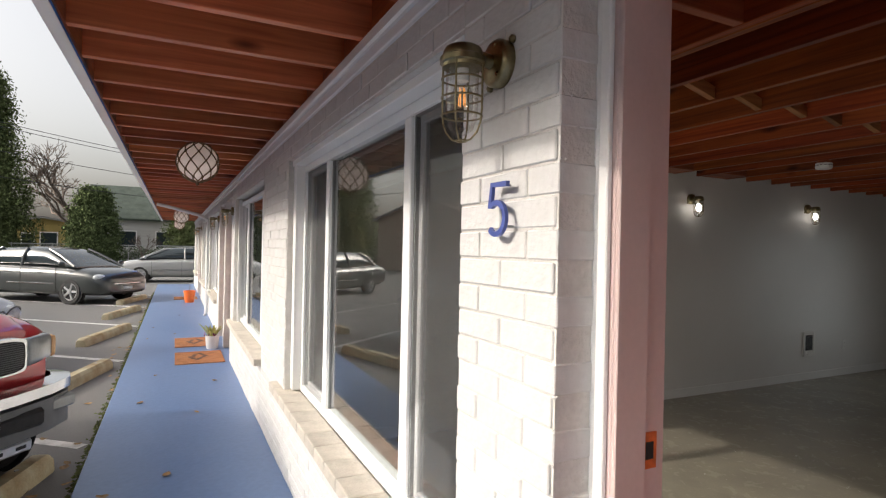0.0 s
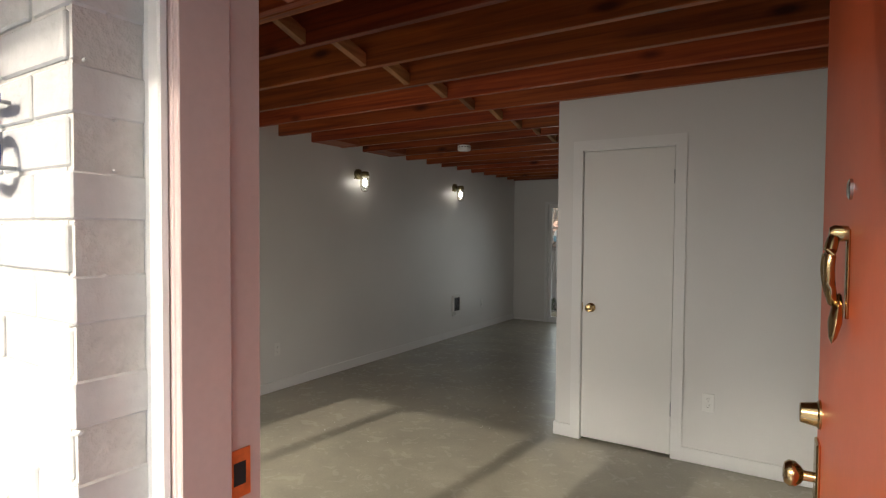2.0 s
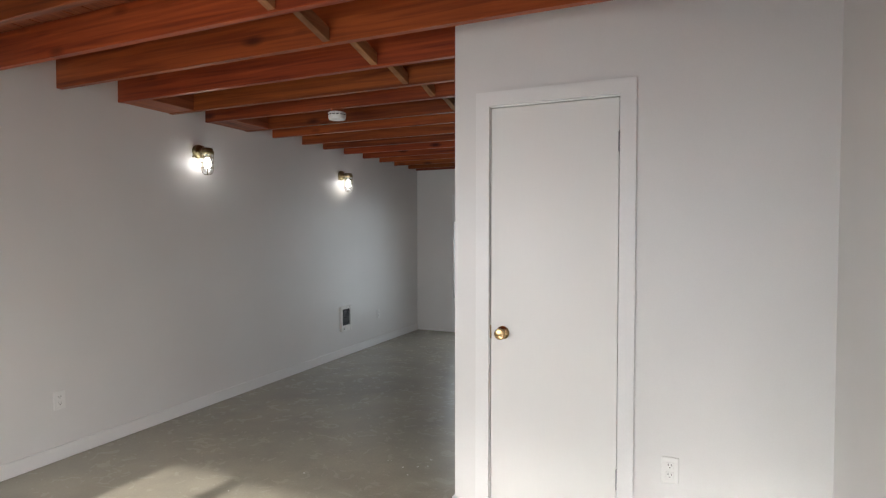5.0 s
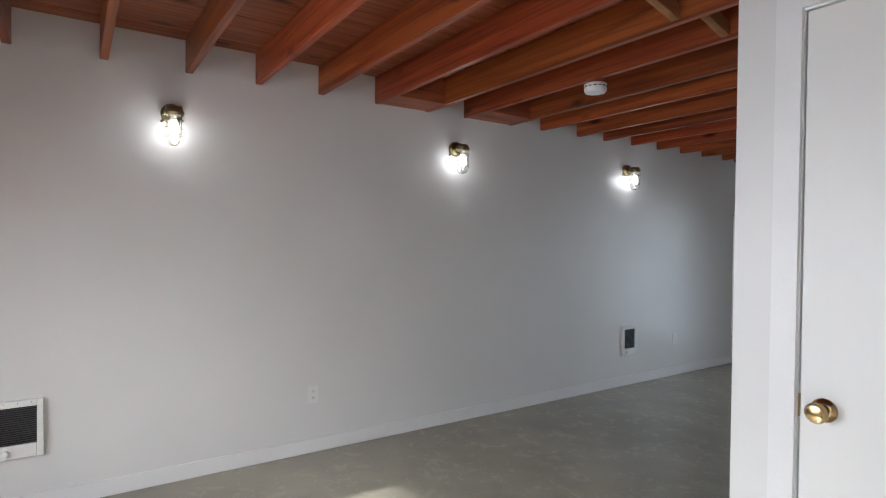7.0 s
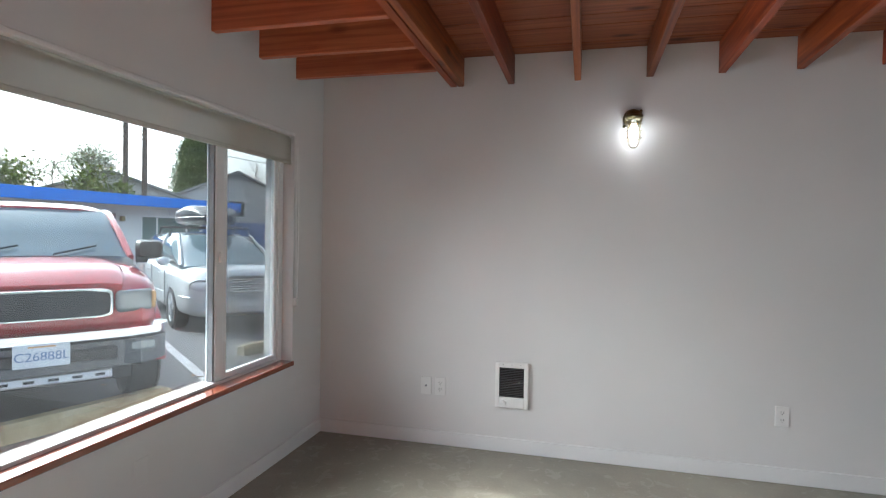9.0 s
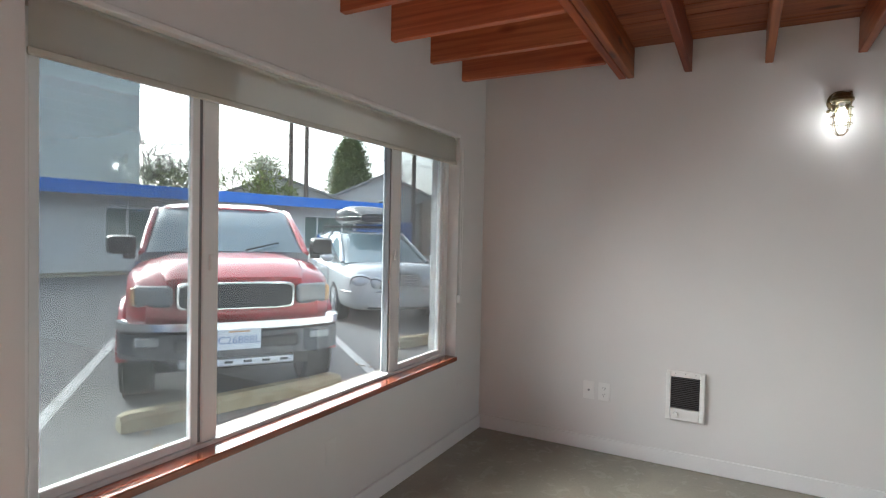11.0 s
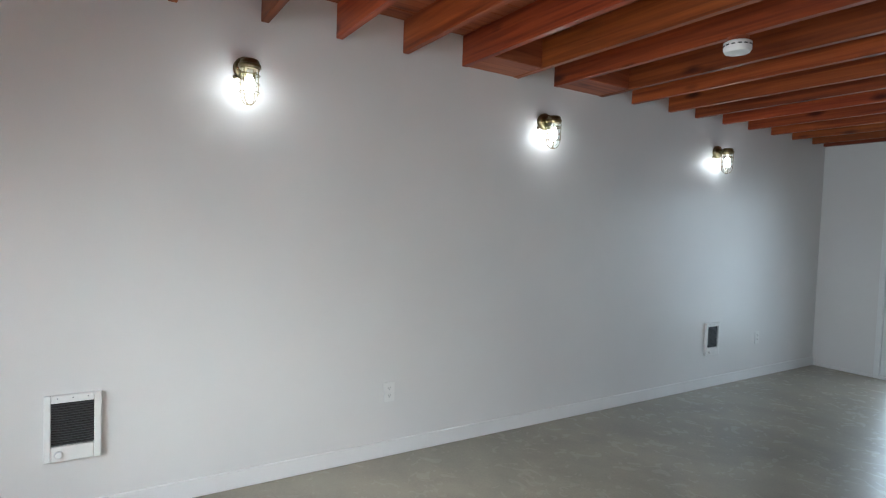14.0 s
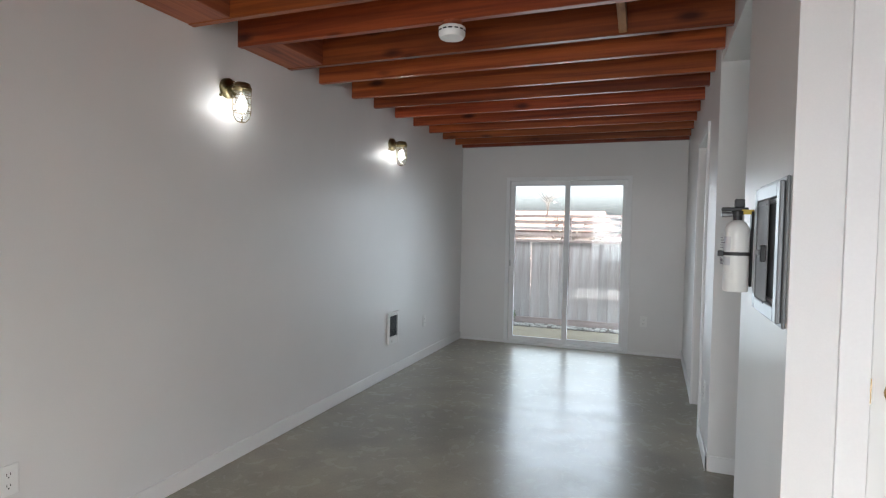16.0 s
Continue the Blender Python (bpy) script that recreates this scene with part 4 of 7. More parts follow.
def breaker_panel():
    t = thing("breaker_panel", "grey steel breaker panel with its door slightly open", "electrical panel", pose(CLOSET_X, 3.305, 1.098))
    box_part("cover", (-0.010, 0.0, 0.0, 0.0, 0.41, 0.42), M["panel_metal"], t, bevel=0.003)
    part("flange", ring_frame(bmesh.new(), 0, -0.024, -0.0105, 0.012, 0.398, 0.012, 0.408, 0.042), M["panel_metal"], t, "bevelled grey steel flange")
    part("raised_rim", ring_frame(bmesh.new(), 0, -0.017, -0.0125, 0.06, 0.35, 0.06, 0.36, 0.008), M["grey_paint"], t)
    box_part("cavity", (-0.0145, 0.07, 0.07, -0.0125, 0.34, 0.35), M["dark"], t)
    bm = cube(bmesh.new(), -0.004, 0.0, 0.0, 0.0, 0.210, 0.33, bevel=0.0015)
    for z0, z1 in ((0.012, 0.018), (0.312, 0.318)):
        cube(bm, -0.007, 0.014, z0, -0.0038, 0.196, z1)
    bmesh.ops.transform(bm, matrix=Matrix.Translation((-0.0165, 0.388, 0.035)) @ Matrix.Rotation(radians(-0.6), 4, "Z") @ Matrix.Diagonal((1, -1, 1, 1)), verts=bm.verts)
    dr = part("door", bm, M["grey_paint"], t, "grey steel panel door standing ajar")
    box_part("latch", (-0.036, 0.195, 0.175, -0.0205, 0.222, 0.225), M["black"], dr, bevel=0.003)
    part("latch_lever", cube(bmesh.new(), -0.040, 0.205, 0.195, -0.034, 0.27, 0.21, bevel=0.002), M["grey_paint"], dr)
    return t


breaker_panel()


def fire_extinguisher():
    t = thing("fire_extinguisher", "white fire extinguisher with black head on a wall bracket", "extinguisher", pose(2.521, 3.90, 1.142))
    part("cylinder", lathe(bmesh.new(), [(0.040, 0.0), (0.0435, 0.006), (0.0435, 0.215), (0.040, 0.238), (0.030, 0.256), (0.016, 0.266)], Matrix(), 32), M["plastic"], t, smooth=True)
    part("strap", lathe(bmesh.new(), [(0.0443, 0.135), (0.0463, 0.135), (0.0463, 0.148), (0.0443, 0.148)], Matrix(), 32, cap=False), M["black"], t)
    box_part("buckle", (-0.063, -0.012, 0.130, -0.044, 0.012, 0.152), M["black"], t, bevel=0.002)
    box_part("bracket", (0.0435, -0.02, 0.02, 0.051, 0.02, 0.30), M["black"], t, bevel=0.003)
    part("neck", lathe(bmesh.new(), [(0.016, 0.265), (0.016, 0.285), (0.021, 0.286), (0.021, 0.300)], Matrix(), 18), M["black"], t, smooth=True)
    bm = cube(bmesh.new(), -0.055, -0.011, 0.300, 0.035, 0.011, 0.314, bevel=0.003)
    part("lever", bm, M["black"], t, "black squeeze lever")
    bm = cube(bmesh.new(), -0.012, -0.010, 0.314, 0.022, 0.010, 0.345, bevel=0.003)
    part("handle", bm, M["black"], t)
    part("nozzle", lathe(bmesh.new(), [(0.009, 0), (0.011, 0.035), (0.007, 0.037)], Matrix.Translation((-0.018, 0, 0.288)) @ pose(0, 0, 0, 0, -90, 0), 12), M["steel"], t, smooth=True)
    box_part("tag", (0.012, -0.0125, 0.288, 0.052, -0.0115, 0.306), M["yellow"], t, label="yellow tag")
    for k, (z0, z1) in enumerate(((0.150, 0.205), (0.098, 0.128))):
        bm = bmesh.new()
        rows = []
        for i in range(9):
            a = radians(180 + (i - 4) * 14)
            rows.append([bm.verts.new((0.0441 * math.cos(a), 0.0441 * math.sin(a), z)) for z in (z0, z1)])
        for p, q2 in zip(rows, rows[1:]):
            bm.faces.new((p[0], q2[0], q2[1], p[1]))
        lab = part("label", bm, M["label"], t, "printed grey instruction label", smooth=True)
        for j in range(5):
            z = z1 - 0.006 - j * (z1 - z0) / 6
            bm = bmesh.new()
            pr = None
            for i in range(7):
                a = radians(180 + (i - 3) * (8 + 2 * (j % 3)))
                cur = [bm.verts.new((0.0545 * math.cos(a), 0.0545 * math.sin(a), z + dz)) for dz in (0, 0.0025)]
                if pr:
                    bm.faces.new((pr[0], cur[0], cur[1], pr[1]))
                pr = cur
            part("text_bar", bm, M["print"], lab)
    return t


M["yellow"] = shader("yellow_tag", (0.62, 0.45, 0.06), 0.5, vary=0.03, scale=30, fine=90)
M["label"] = shader("label_paper", (0.66, 0.66, 0.68), 0.5, vary=0.02, scale=30, fine=90)
M["print"] = shader("print_grey", (0.16, 0.14, 0.16), 0.6, vary=0.05, scale=30, fine=90)
fire_extinguisher()


# house number
def text_mesh(body, size, depth, material, name, bevel=0.0, thin=0.0):
    cu = bpy.data.curves.new(name, "FONT")
    cu.body, cu.size, cu.extrude, cu.bevel_depth, cu.offset = body, size, depth, bevel, thin
    cu.align_x, cu.align_y = "CENTER", "CENTER"
    tmp = bpy.data.objects.new(name + "_curve", cu)
    scene.collection.objects.link(tmp)
    me = bpy.data.meshes.new_from_object(tmp.evaluated_get(bpy.context.evaluated_depsgraph_get()))
    bpy.data.objects.remove(tmp)
    me.materials.clear()
    me.materials.append(material)
    return me


num = thing("house_number", "dark blue house number five standing off the brick", "house number", pose(3.062, -0.270, 1.615))
pts = [(0.048, 0.054), (-0.016, 0.056), (-0.024, 0.002)]
pts += [(0.004 + 0.036 * math.cos(radians(a)), -0.022 + 0.036 * math.sin(radians(a))) for a in range(128, -150, -14)]
bm = bmesh.new()
rows = []
for i, p in enumerate(pts):
    a, b = Vector(pts[max(i - 1, 0)]), Vector(pts[min(i + 1, len(pts) - 1)])
    n = Vector((a.y - b.y, b.x - a.x)).normalized() * 0.0062
    rows.append([bm.verts.new((p[0] + u * n.x, y, p[1] + u * n.y)) for u, y in ((-1, -0.005), (1, -0.005), (1, 0.004), (-1, 0.004))])
for a, b in zip(rows, rows[1:]):
    for k in range(4):
        bm.faces.new((a[k], a[(k + 1) % 4], b[(k + 1) % 4], b[k]))
bm.faces.new(rows[0])
bm.faces.new(rows[-1][::-1])
part("numeral", bm, M["number_blue"], num)
for x, z in ((0.02, 0.054), (0.034, -0.04), (-0.022, 0.02)):
    part("standoff", lathe(bmesh.new(), [(0.003, 0), (0.003, 0.022)], Matrix.Translation((x, 0.003, z)) @ pose(0, 0, 0, -90, 0, 0), 8), M["steel"], num)


# ---- walkway things ----
def doormat(m):
    t = thing("doormat", "brown coir doormat with a dark worn pattern", "doormat", m, "doormats")
    box_part("mat", (-0.42, -0.30, 0.0, 0.42, 0.30, 0.014), M["coir"], t, bevel=0.004)
    for k, (x, y, a, w) in enumerate(((-0.14, 0.05, 20, 0.26), (0.08, 0.02, -25, 0.3), (0.05, -0.09, 15, 0.22), (-0.1, -0.06, -15, 0.18))):
        bm = cube(bmesh.new(), -w / 2, -0.026, 0.0142, w / 2, 0.026, 0.0156)
        bmesh.ops.transform(bm, matrix=pose(x, y, 0, 0, 0, a), verts=bm.verts)
        part("pattern_bar", bm, M["coir_dark"], t)
    return t


M["coir"] = shader("coir", (0.36, 0.14, 0.05), 0.95, vary=0.15, scale=10, fine=220, bump=0.9)
M["coir_dark"] = shader("coir_dark", (0.12, 0.055, 0.035), 0.95, vary=0.15, scale=10, fine=220, bump=0.9)
M["ceramic"] = shader("white_ceramic", (0.68, 0.68, 0.66), 0.3, vary=0.05, scale=8, fine=50)
M["soil"] = shader("soil", (0.05, 0.035, 0.02), 0.95, vary=0.3, scale=30, fine=100, bump=0.8)
M["leaf"] = shader("leaf_green", (0.42, 0.46, 0.13), 0.5, vary=0.2, scale=20, fine=80, random_by=("island", 0.3))
M["flower"] = shader("flower_purple", (0.22, 0.03, 0.12), 0.6, vary=0.2, scale=20, fine=80, random_by=("island", 0.3))
M["bucket"] = shader("orange_plastic", (0.80, 0.16, 0.03), 0.35, vary=0.03, scale=8, fine=40)
mat1 = doormat(pose(-4.05, -0.60, -0.03))
copy_thing(mat1, pose(-5.35, -0.60, -0.03))
copy_thing(mat1, pose(-13.1, -0.62, -0.03))


def flower_pot():
    rnd = random.Random(3)
    t = thing("flower_pot", "white ceramic pot with a yellow-green plant and purple flowers", "plant pot", pose(-4.72, -0.40, -0.03) @ Matrix.Scale(0.86, 4))
    part("pot", lathe(bmesh.new(), [(0.085, 0.0), (0.095, 0.02), (0.112, 0.20), (0.118, 0.205), (0.118, 0.225), (0.104, 0.225), (0.100, 0.19)], Matrix(), 28, cap=False), M["ceramic"], t, smooth=True)
    part("soil", lathe(bmesh.new(), [(0.101, 0.195), (0.05, 0.205), (0, 0.206)], Matrix(), 20), M["soil"], t)
    bm = bmesh.new()
    for k in range(70):
        a, r, tilt = rnd.uniform(0, 6.28), rnd.uniform(0.0, 0.06), rnd.uniform(0.2, 1.1)
        h = rnd.uniform(0.08, 0.24)
        base = Vector((r * math.cos(a), r * math.sin(a), 0.2))
        tip = base + Vector((math.cos(a) * h * tilt * 0.8, math.sin(a) * h * tilt * 0.8, h))
        side = Vector((-math.sin(a), math.cos(a), 0)) * rnd.uniform(0.012, 0.022)
        mid = (base + tip) / 2 + Vector((0, 0, 0.03))
        v = [bm.verts.new(p) for p in (base, mid + side, tip, mid - side)]
        bm.faces.new(v)
    part("leaves", bm, M["leaf"], t)
    bm = bmesh.new()
    for k in range(26):
        a, r = rnd.uniform(0, 6.28), rnd.uniform(0.02, 0.1)
        bmesh.ops.create_icosphere(bm, subdivisions=1, radius=rnd.uniform(0.010, 0.02), matrix=Matrix.Translation((r * math.cos(a) + 0.02, r * math.sin(a) - 0.03, 0.22 + rnd.uniform(0, 0.07))))
    part("flowers", bm, M["flower"], t)
    return t


flower_pot()


def bucket():
    t = thing("bucket", "bright orange plastic bucket with a wire handle", "bucket", pose(-11.9, -0.55, -0.03))
    part("pail", lathe(bmesh.new(), [(0.11, 0), (0.145, 0.29), (0.152, 0.29), (0.152, 0.31), (0.140, 0.31), (0.108, 0.01), (0, 0.01)], Matrix(), 28), M["bucket"], t, smooth=True)
    part("handle", tube(bmesh.new(), [(0.15 * math.cos(a), 0, 0.29 + 0.2 * math.sin(a)) for a in [math.pi * k / 14 for k in range(15)]], 0.004, 6), M["steel"], t, smooth=True)
    return t


bucket()


def float_lamp(m):
    """Paper-white globe in a knotted rope net, hung on a cord."""
    t = thing("globe_lantern", "softly lit white globe lantern in a brown rope net", "lantern", m, "globe lanterns")
    R = 0.158
    bm = bmesh.new()
    bmesh.ops.create_uvsphere(bm, u_segments=32, v_segments=20, radius=R)
    part("globe", bm, M["paper"], t, smooth=True)
    bm = bmesh.new()
    n = 9
    lats = [-78, -52, -26, 0, 26, 52, 78]

    def at(la, lo):
        la, lo = radians(la), radians(lo)
        r = R + 0.006
        return Vector((r * math.cos(la) * math.cos(lo), r * math.cos(la) * math.sin(lo), r * math.sin(la)))

    for i in range(len(lats) - 1):
        for k in range(n):
            lo = 360 / n * (k + 0.5 * (i % 2))
            for d in (-1, 1):
                l2 = lo + d * 180 / n
                tube(bm, [at(lats[i] + (lats[i + 1] - lats[i]) * s, lo + (l2 - lo) * s) for s in (0, 0.33, 0.67, 1)], 0.0055, 5)
            bmesh.ops.create_icosphere(bm, subdivisions=1, radius=0.011, matrix=Matrix.Translation(at(lats[i], lo)))
    part("rope_net", bm, M["rope"], t, "brown knotted rope net", smooth=True)
    part("cord", tube(bmesh.new(), [(0, 0, R), (0, 0, R + 0.36)], 0.004, 6), M["rope"], t)
    part("tassel", lathe(bmesh.new(), [(0.0, -R - 0.035), (0.012, -R - 0.03), (0.016, -R - 0.01), (0.01, -R)], Matrix(), 10), M["rope"], t, smooth=True)
    return t


M["paper"] = shader("white_globe", (0.74, 0.66, 0.62), 0.4, vary=0.04, scale=6, fine=40)
pb = M["paper"].node_tree.nodes["Principled BSDF"]
pb.inputs["Emission Color"].default_value, pb.inputs["Emission Strength"].default_value = (1.0, 0.82, 0.72, 1), 0.12
M["rope"] = shader("rope", (0.20, 0.12, 0.06), 0.9, vary=0.2, scale=30, fine=120, bump=0.6)
g1 = float_lamp(pose(-0.85, -0.77, 2.195))
for x in (-9.9, -15.8):
    copy_thing(g1, pose(x, -0.80, 2.15))


def downspout(x):
    t = thing("downspout", "white metal downspout bent from the soffit to the wall", "downspout", pose(x, 0, 0))
    part("pipe", tube(bmesh.new(), [(0, -1.28, 2.33), (0, -0.95, 2.26), (0, -0.42, 2.12), (0, -0.31, 2.05), (0, -0.295, 1.9), (0, -0.295, 0.05), (0, -0.33, -0.02)], 0.034, 10), M["trim"], t, smooth=True)
    for z in (0.5, 1.6):
        box_part("strap", (-0.045, -0.335, z, 0.045, -0.245, z + 0.025), M["trim"], t, bevel=0.002)
    return t


downspout(-8.75)
for x, z in ((-8.2, 0.42), (-13.6, 0.5)):
    t = thing("utility_box", "small white painted utility box on the brick wall", "utility box", pose(x, -0.245, z), "utility boxes")
    box_part("case", (-0.06, -0.06, 0, 0.06, 0.0, 0.16), M["trim"], t, bevel=0.005)
    box_part("lid", (-0.066, -0.068, 0.01, 0.066, -0.06, 0.15), M["trim"], t, bevel=0.003)

# dry leaves lying about
rnd = random.Random(11)


def leaf_mesh(k):
    bm = bmesh.new()
    n = 7
    rim = []
    for i in range(n):
        a = 2 * math.pi * i / n
        r = 0.03 * (0.6 + 0.5 * rnd.random())
        rim.append(bm.verts.new((1.5 * r * math.cos(a), r * math.sin(a), 0.004 + 0.012 * rnd.random())))
    mid = bm.verts.new((0, 0, 0.002))
    for i in range(n):
        bm.faces.new((mid, rim[i], rim[(i + 1) % n]))
    return mesh_of("dry_leaf", bm, M["leaf_dry"])


leaves = [leaf_mesh(k) for k in range(5)]
spots = [(0.62, -0.62), (0.05, -0.95), (1.0, -0.9), (-1.4, -0.72), (-1.9, -1.2), (-2.6, -0.5), (-3.1, -1.1), (-6.3, -0.9), (-7.2, -1.25), (-9.0, -0.8), (0.25, -1.3), (1.3, -0.5), (-5.9, -1.3)]
spots += [(rnd.uniform(-14, 1.2), rnd.uniform(-1.75, -1.5)) for _ in range(46)]
spots += [(rnd.uniform(-1.5, 1.6), rnd.uniform(-2.6, -1.6)) for _ in range(22)]
for x, y in spots:
    ob = new("dry_leaf", leaves[rnd.randrange(5)])
    ob.matrix_world = pose(x, y, -0.029 if y > -1.47 else -0.082, rnd.uniform(-8, 8), rnd.uniform(-8, 8), rnd.uniform(0, 360))
    tagged(ob, "small curled dry brown leaf on the ground", "leaf", "dry leaves")

# moss along the walkway edge
bm = bmesh.new()
rnd = random.Random(5)
for k in range(1500):
    x = rnd.uniform(-16, 3.0)
    y = -1.476 - abs(rnd.gauss(0, 0.022))
    r = rnd.uniform(0.008, 0.022)
    v = [bm.verts.new((x + r * math.cos(a) * 1.4, y + r * math.sin(a), -0.083)) for a in (0, 1.57, 3.14, 4.71)]
    top = bm.verts.new((x, y, -0.083 + rnd.uniform(0.006, 0.02)))
    for i in range(4):
        bm.faces.new((v[i], v[(i + 1) % 4], top))
tagged(part("moss", bm, M["moss"]), "yellow-green moss along the edge of the walkway", "moss", kind="stuff")

# ---- parking bays ----
STALL = math.atan2(0.64, 0.77)
for k in range(-1, 5):
    x = -0.95 - 3.48 * k
    bm = cube(bmesh.new(), -0.05, -5.2, 0.0, 0.05, 0.0, 0.003)
    ob = part("bay_line", bm, M["line"])
    ob.matrix_world = pose(x, -1.55, -0.0832, 0, 0, -39)
    tagged(ob, "worn white painted parking bay line", "road marking", "bay lines")


def wheel_stop(x, y, turn):
    bm = bmesh.new()
    prof = [(-0.085, 0.0), (-0.075, 0.09), (-0.045, 0.125), (0.045, 0.125), (0.075, 0.09), (0.085, 0.0)]
    rings = []
    for s in (-0.93, -0.88, 0.88, 0.93):
        f = 0.82 if abs(s) > 0.9 else 1.0
        rings.append([bm.verts.new((s, p * f, z * f)) for p, z in prof])
    for a, b in zip(rings, rings[1:]):
        for i in range(5):
            bm.faces.new((a[i], a[i + 1], b[i + 1], b[i]))
        bm.faces.new((a[0], b[0], b[5], a[5]))
    bm.faces.new(rings[0])
    bm.faces.new(rings[-1][::-1])
    t = thing("wheel_stop", "worn pale yellow concrete wheel stop on the asphalt", "wheel stop", pose(x, y, -0.083, 0, 0, turn), "wheel stops")
    part("block", bm, M["stop"], t)
    for s in (-0.6, 0.6):
        part("anchor_pin", lathe(bmesh.new(), [(0.014, 0.12), (0.014, 0.129), (0, 0.13)], Matrix.Translation((s, 0, 0)), 8), M["steel"], t)
    return t


ws = wheel_stop(0.36, -1.98, -16)
for x in (-3.15, -6.65, -9.95, -13.0):
    copy_thing(ws, pose(x, -1.93, -0.083, 0, 0, -16))


# ---- vehicles ----
def loft(bm, rings, closed_ends=True):
    rows = [[bm.verts.new(p) for p in ring] for ring in rings]
    n = len(rows[0])
    for a, b in zip(rows, rows[1:]):
        for k in range(n):
            bm.faces.new((a[k], a[(k + 1) % n], b[(k + 1) % n], b[k]))
    if closed_ends:
        bm.faces.new(rows[0][::-1])
        bm.faces.new(rows[-1])
    return bm


def section(x, hw, z0, z1, power=5.0, n=28, crown=0.0, tuck=0.0):
    """Rounded box outline across the car at x; crown lifts the middle of the top; tuck narrows towards the top."""
    out = []
    cz, hz = (z0 + z1) / 2, (z1 - z0) / 2
    for k in range(n):
        a = 2 * math.pi * k / n
        c, s = math.cos(a), math.sin(a)
        y = hw * math.copysign(abs(c) ** (2 / power), c)
        z = hz * math.copysign(abs(s) ** (2 / power), s)
        if s > 0:
            z += crown * (1 - (y / hw) ** 2)
            y *= 1 - tuck * (z / hz if hz else 0)
        out.append(Vector((x, y, cz + z)))
    return out


M["tyre"] = shader("tyre_rubber", (0.022, 0.022, 0.023), 0.75, vary=0.15, scale=20, fine=90, bump=0.3)
M["car_glass"] = shader("car_glass", (0.03, 0.042, 0.047), 0.04, vary=0.02, scale=3, fine=20, spec=0.9)
M["lens"] = shader("lamp_lens", (0.24, 0.255, 0.25), 0.08, vary=0.06, scale=14, fine=60, spec=0.8)
M["clear_lens"] = shader("clear_lamp_lens", (0.50, 0.53, 0.55), 0.06, vary=0.12, scale=25, fine=70, spec=0.8)
M["amber"] = shader("amber_lens", (0.62, 0.36, 0.16), 0.15, vary=0.05, scale=14, fine=60)
M["bumper_grey"] = shader("grey_bumper", (0.075, 0.08, 0.085), 0.5, vary=0.06, scale=10, fine=60)
M["plate"] = shader("licence_plate", (0.62, 0.66, 0.70), 0.4, vary=0.03, scale=14, fine=60)
M["plate_ink"] = shader("plate_ink", (0.12, 0.20, 0.36), 0.5, vary=0.03, scale=14, fine=60)
M["alloy"] = shader("alloy", (0.55, 0.56, 0.57), 0.3, metal=0.7, vary=0.04, scale=10, fine=50)


def car_paint(name, colour):
    m = shader(name, colour, 0.38, vary=0.025, scale=2.5, fine=60)
    b = m.node_tree.nodes["Principled BSDF"]
    b.inputs["Coat Weight"].default_value, b.inputs["Coat Roughness"].default_value = 1.0, 0.05
    return m


M["red"] = car_paint("red_paint", (0.42, 0.012, 0.022))
M["white_car"] = car_paint("silver_white_paint", (0.44, 0.46, 0.465))
M["gloss_black"] = shader("black_shell", (0.025, 0.026, 0.027), 0.3, vary=0.05, scale=6, fine=60)
# opaque glass whose blue-grey base carries part of the sky's reflection
M["sky_tinted_windscreen"] = shader("sky_tinted_windscreen", (0.12, 0.17, 0.185), 0.06, vary=0.05, scale=3, fine=20, spec=0.9)
M["dark_car"] = car_paint("dark_green_grey_paint", (0.022, 0.028, 0.028))
M["silver_car"] = car_paint("silver_paint", (0.34, 0.35, 0.35))


def add_wheel(car, x, y, r, w, spokes, rim_material):
    side = 1 if y > 0 else -1
    q = Matrix.Translation((x, y, r)) @ pose(0, 0, 0, -90 * side, 0, 0)
    hub = part("wheel", lathe(bmesh.new(), [(0.05, 0.012), (0.05, 0.024), (0.03, 0.028), (0, 0.028)], q, 14), rim_material, car)
    part("tyre", lathe(bmesh.new(), [(r * 0.66, 0.0), (r * 0.70, 0.012), (r * 0.93, 0.010), (r, -0.03), (r, -w + 0.03), (r * 0.93, -w)], q, 36, cap=False), M["tyre"], hub, smooth=True)
    bm = lathe(bmesh.new(), [(r * 0.68, 0.002), (r * 0.64, 0.004), (r * 0.60, -0.03), (r * 0.60, -0.06), (0, -0.06)], q, 30, cap=False)
    for k in range(spokes):
        sp = cube(bmesh.new(), 0.02, -0.028, -0.045, r * 0.63, 0.028, 0.008, bevel=0.006)
        bmesh.ops.transform(sp, matrix=q @ Matrix.Rotation(2 * math.pi * k / spokes, 4, "Z"), verts=sp.verts)
        me = bpy.data.meshes.new("spoke_tmp")
        sp.to_mesh(me)
        sp.free()
        bm.from_mesh(me)
        bpy.data.meshes.remove(me)
    part("rim", bm, rim_material, hub, smooth=True)
    part("wheel_well", lathe(bmesh.new(), [(r + 0.045, -0.02), (r + 0.045, -0.012), (0, -0.012)], Matrix.Translation((x, y - side * 0.004, r + 0.012)) @ pose(0, 0, 0, -90 * side, 0, 0), 30), M["dark"], car)
    return hub


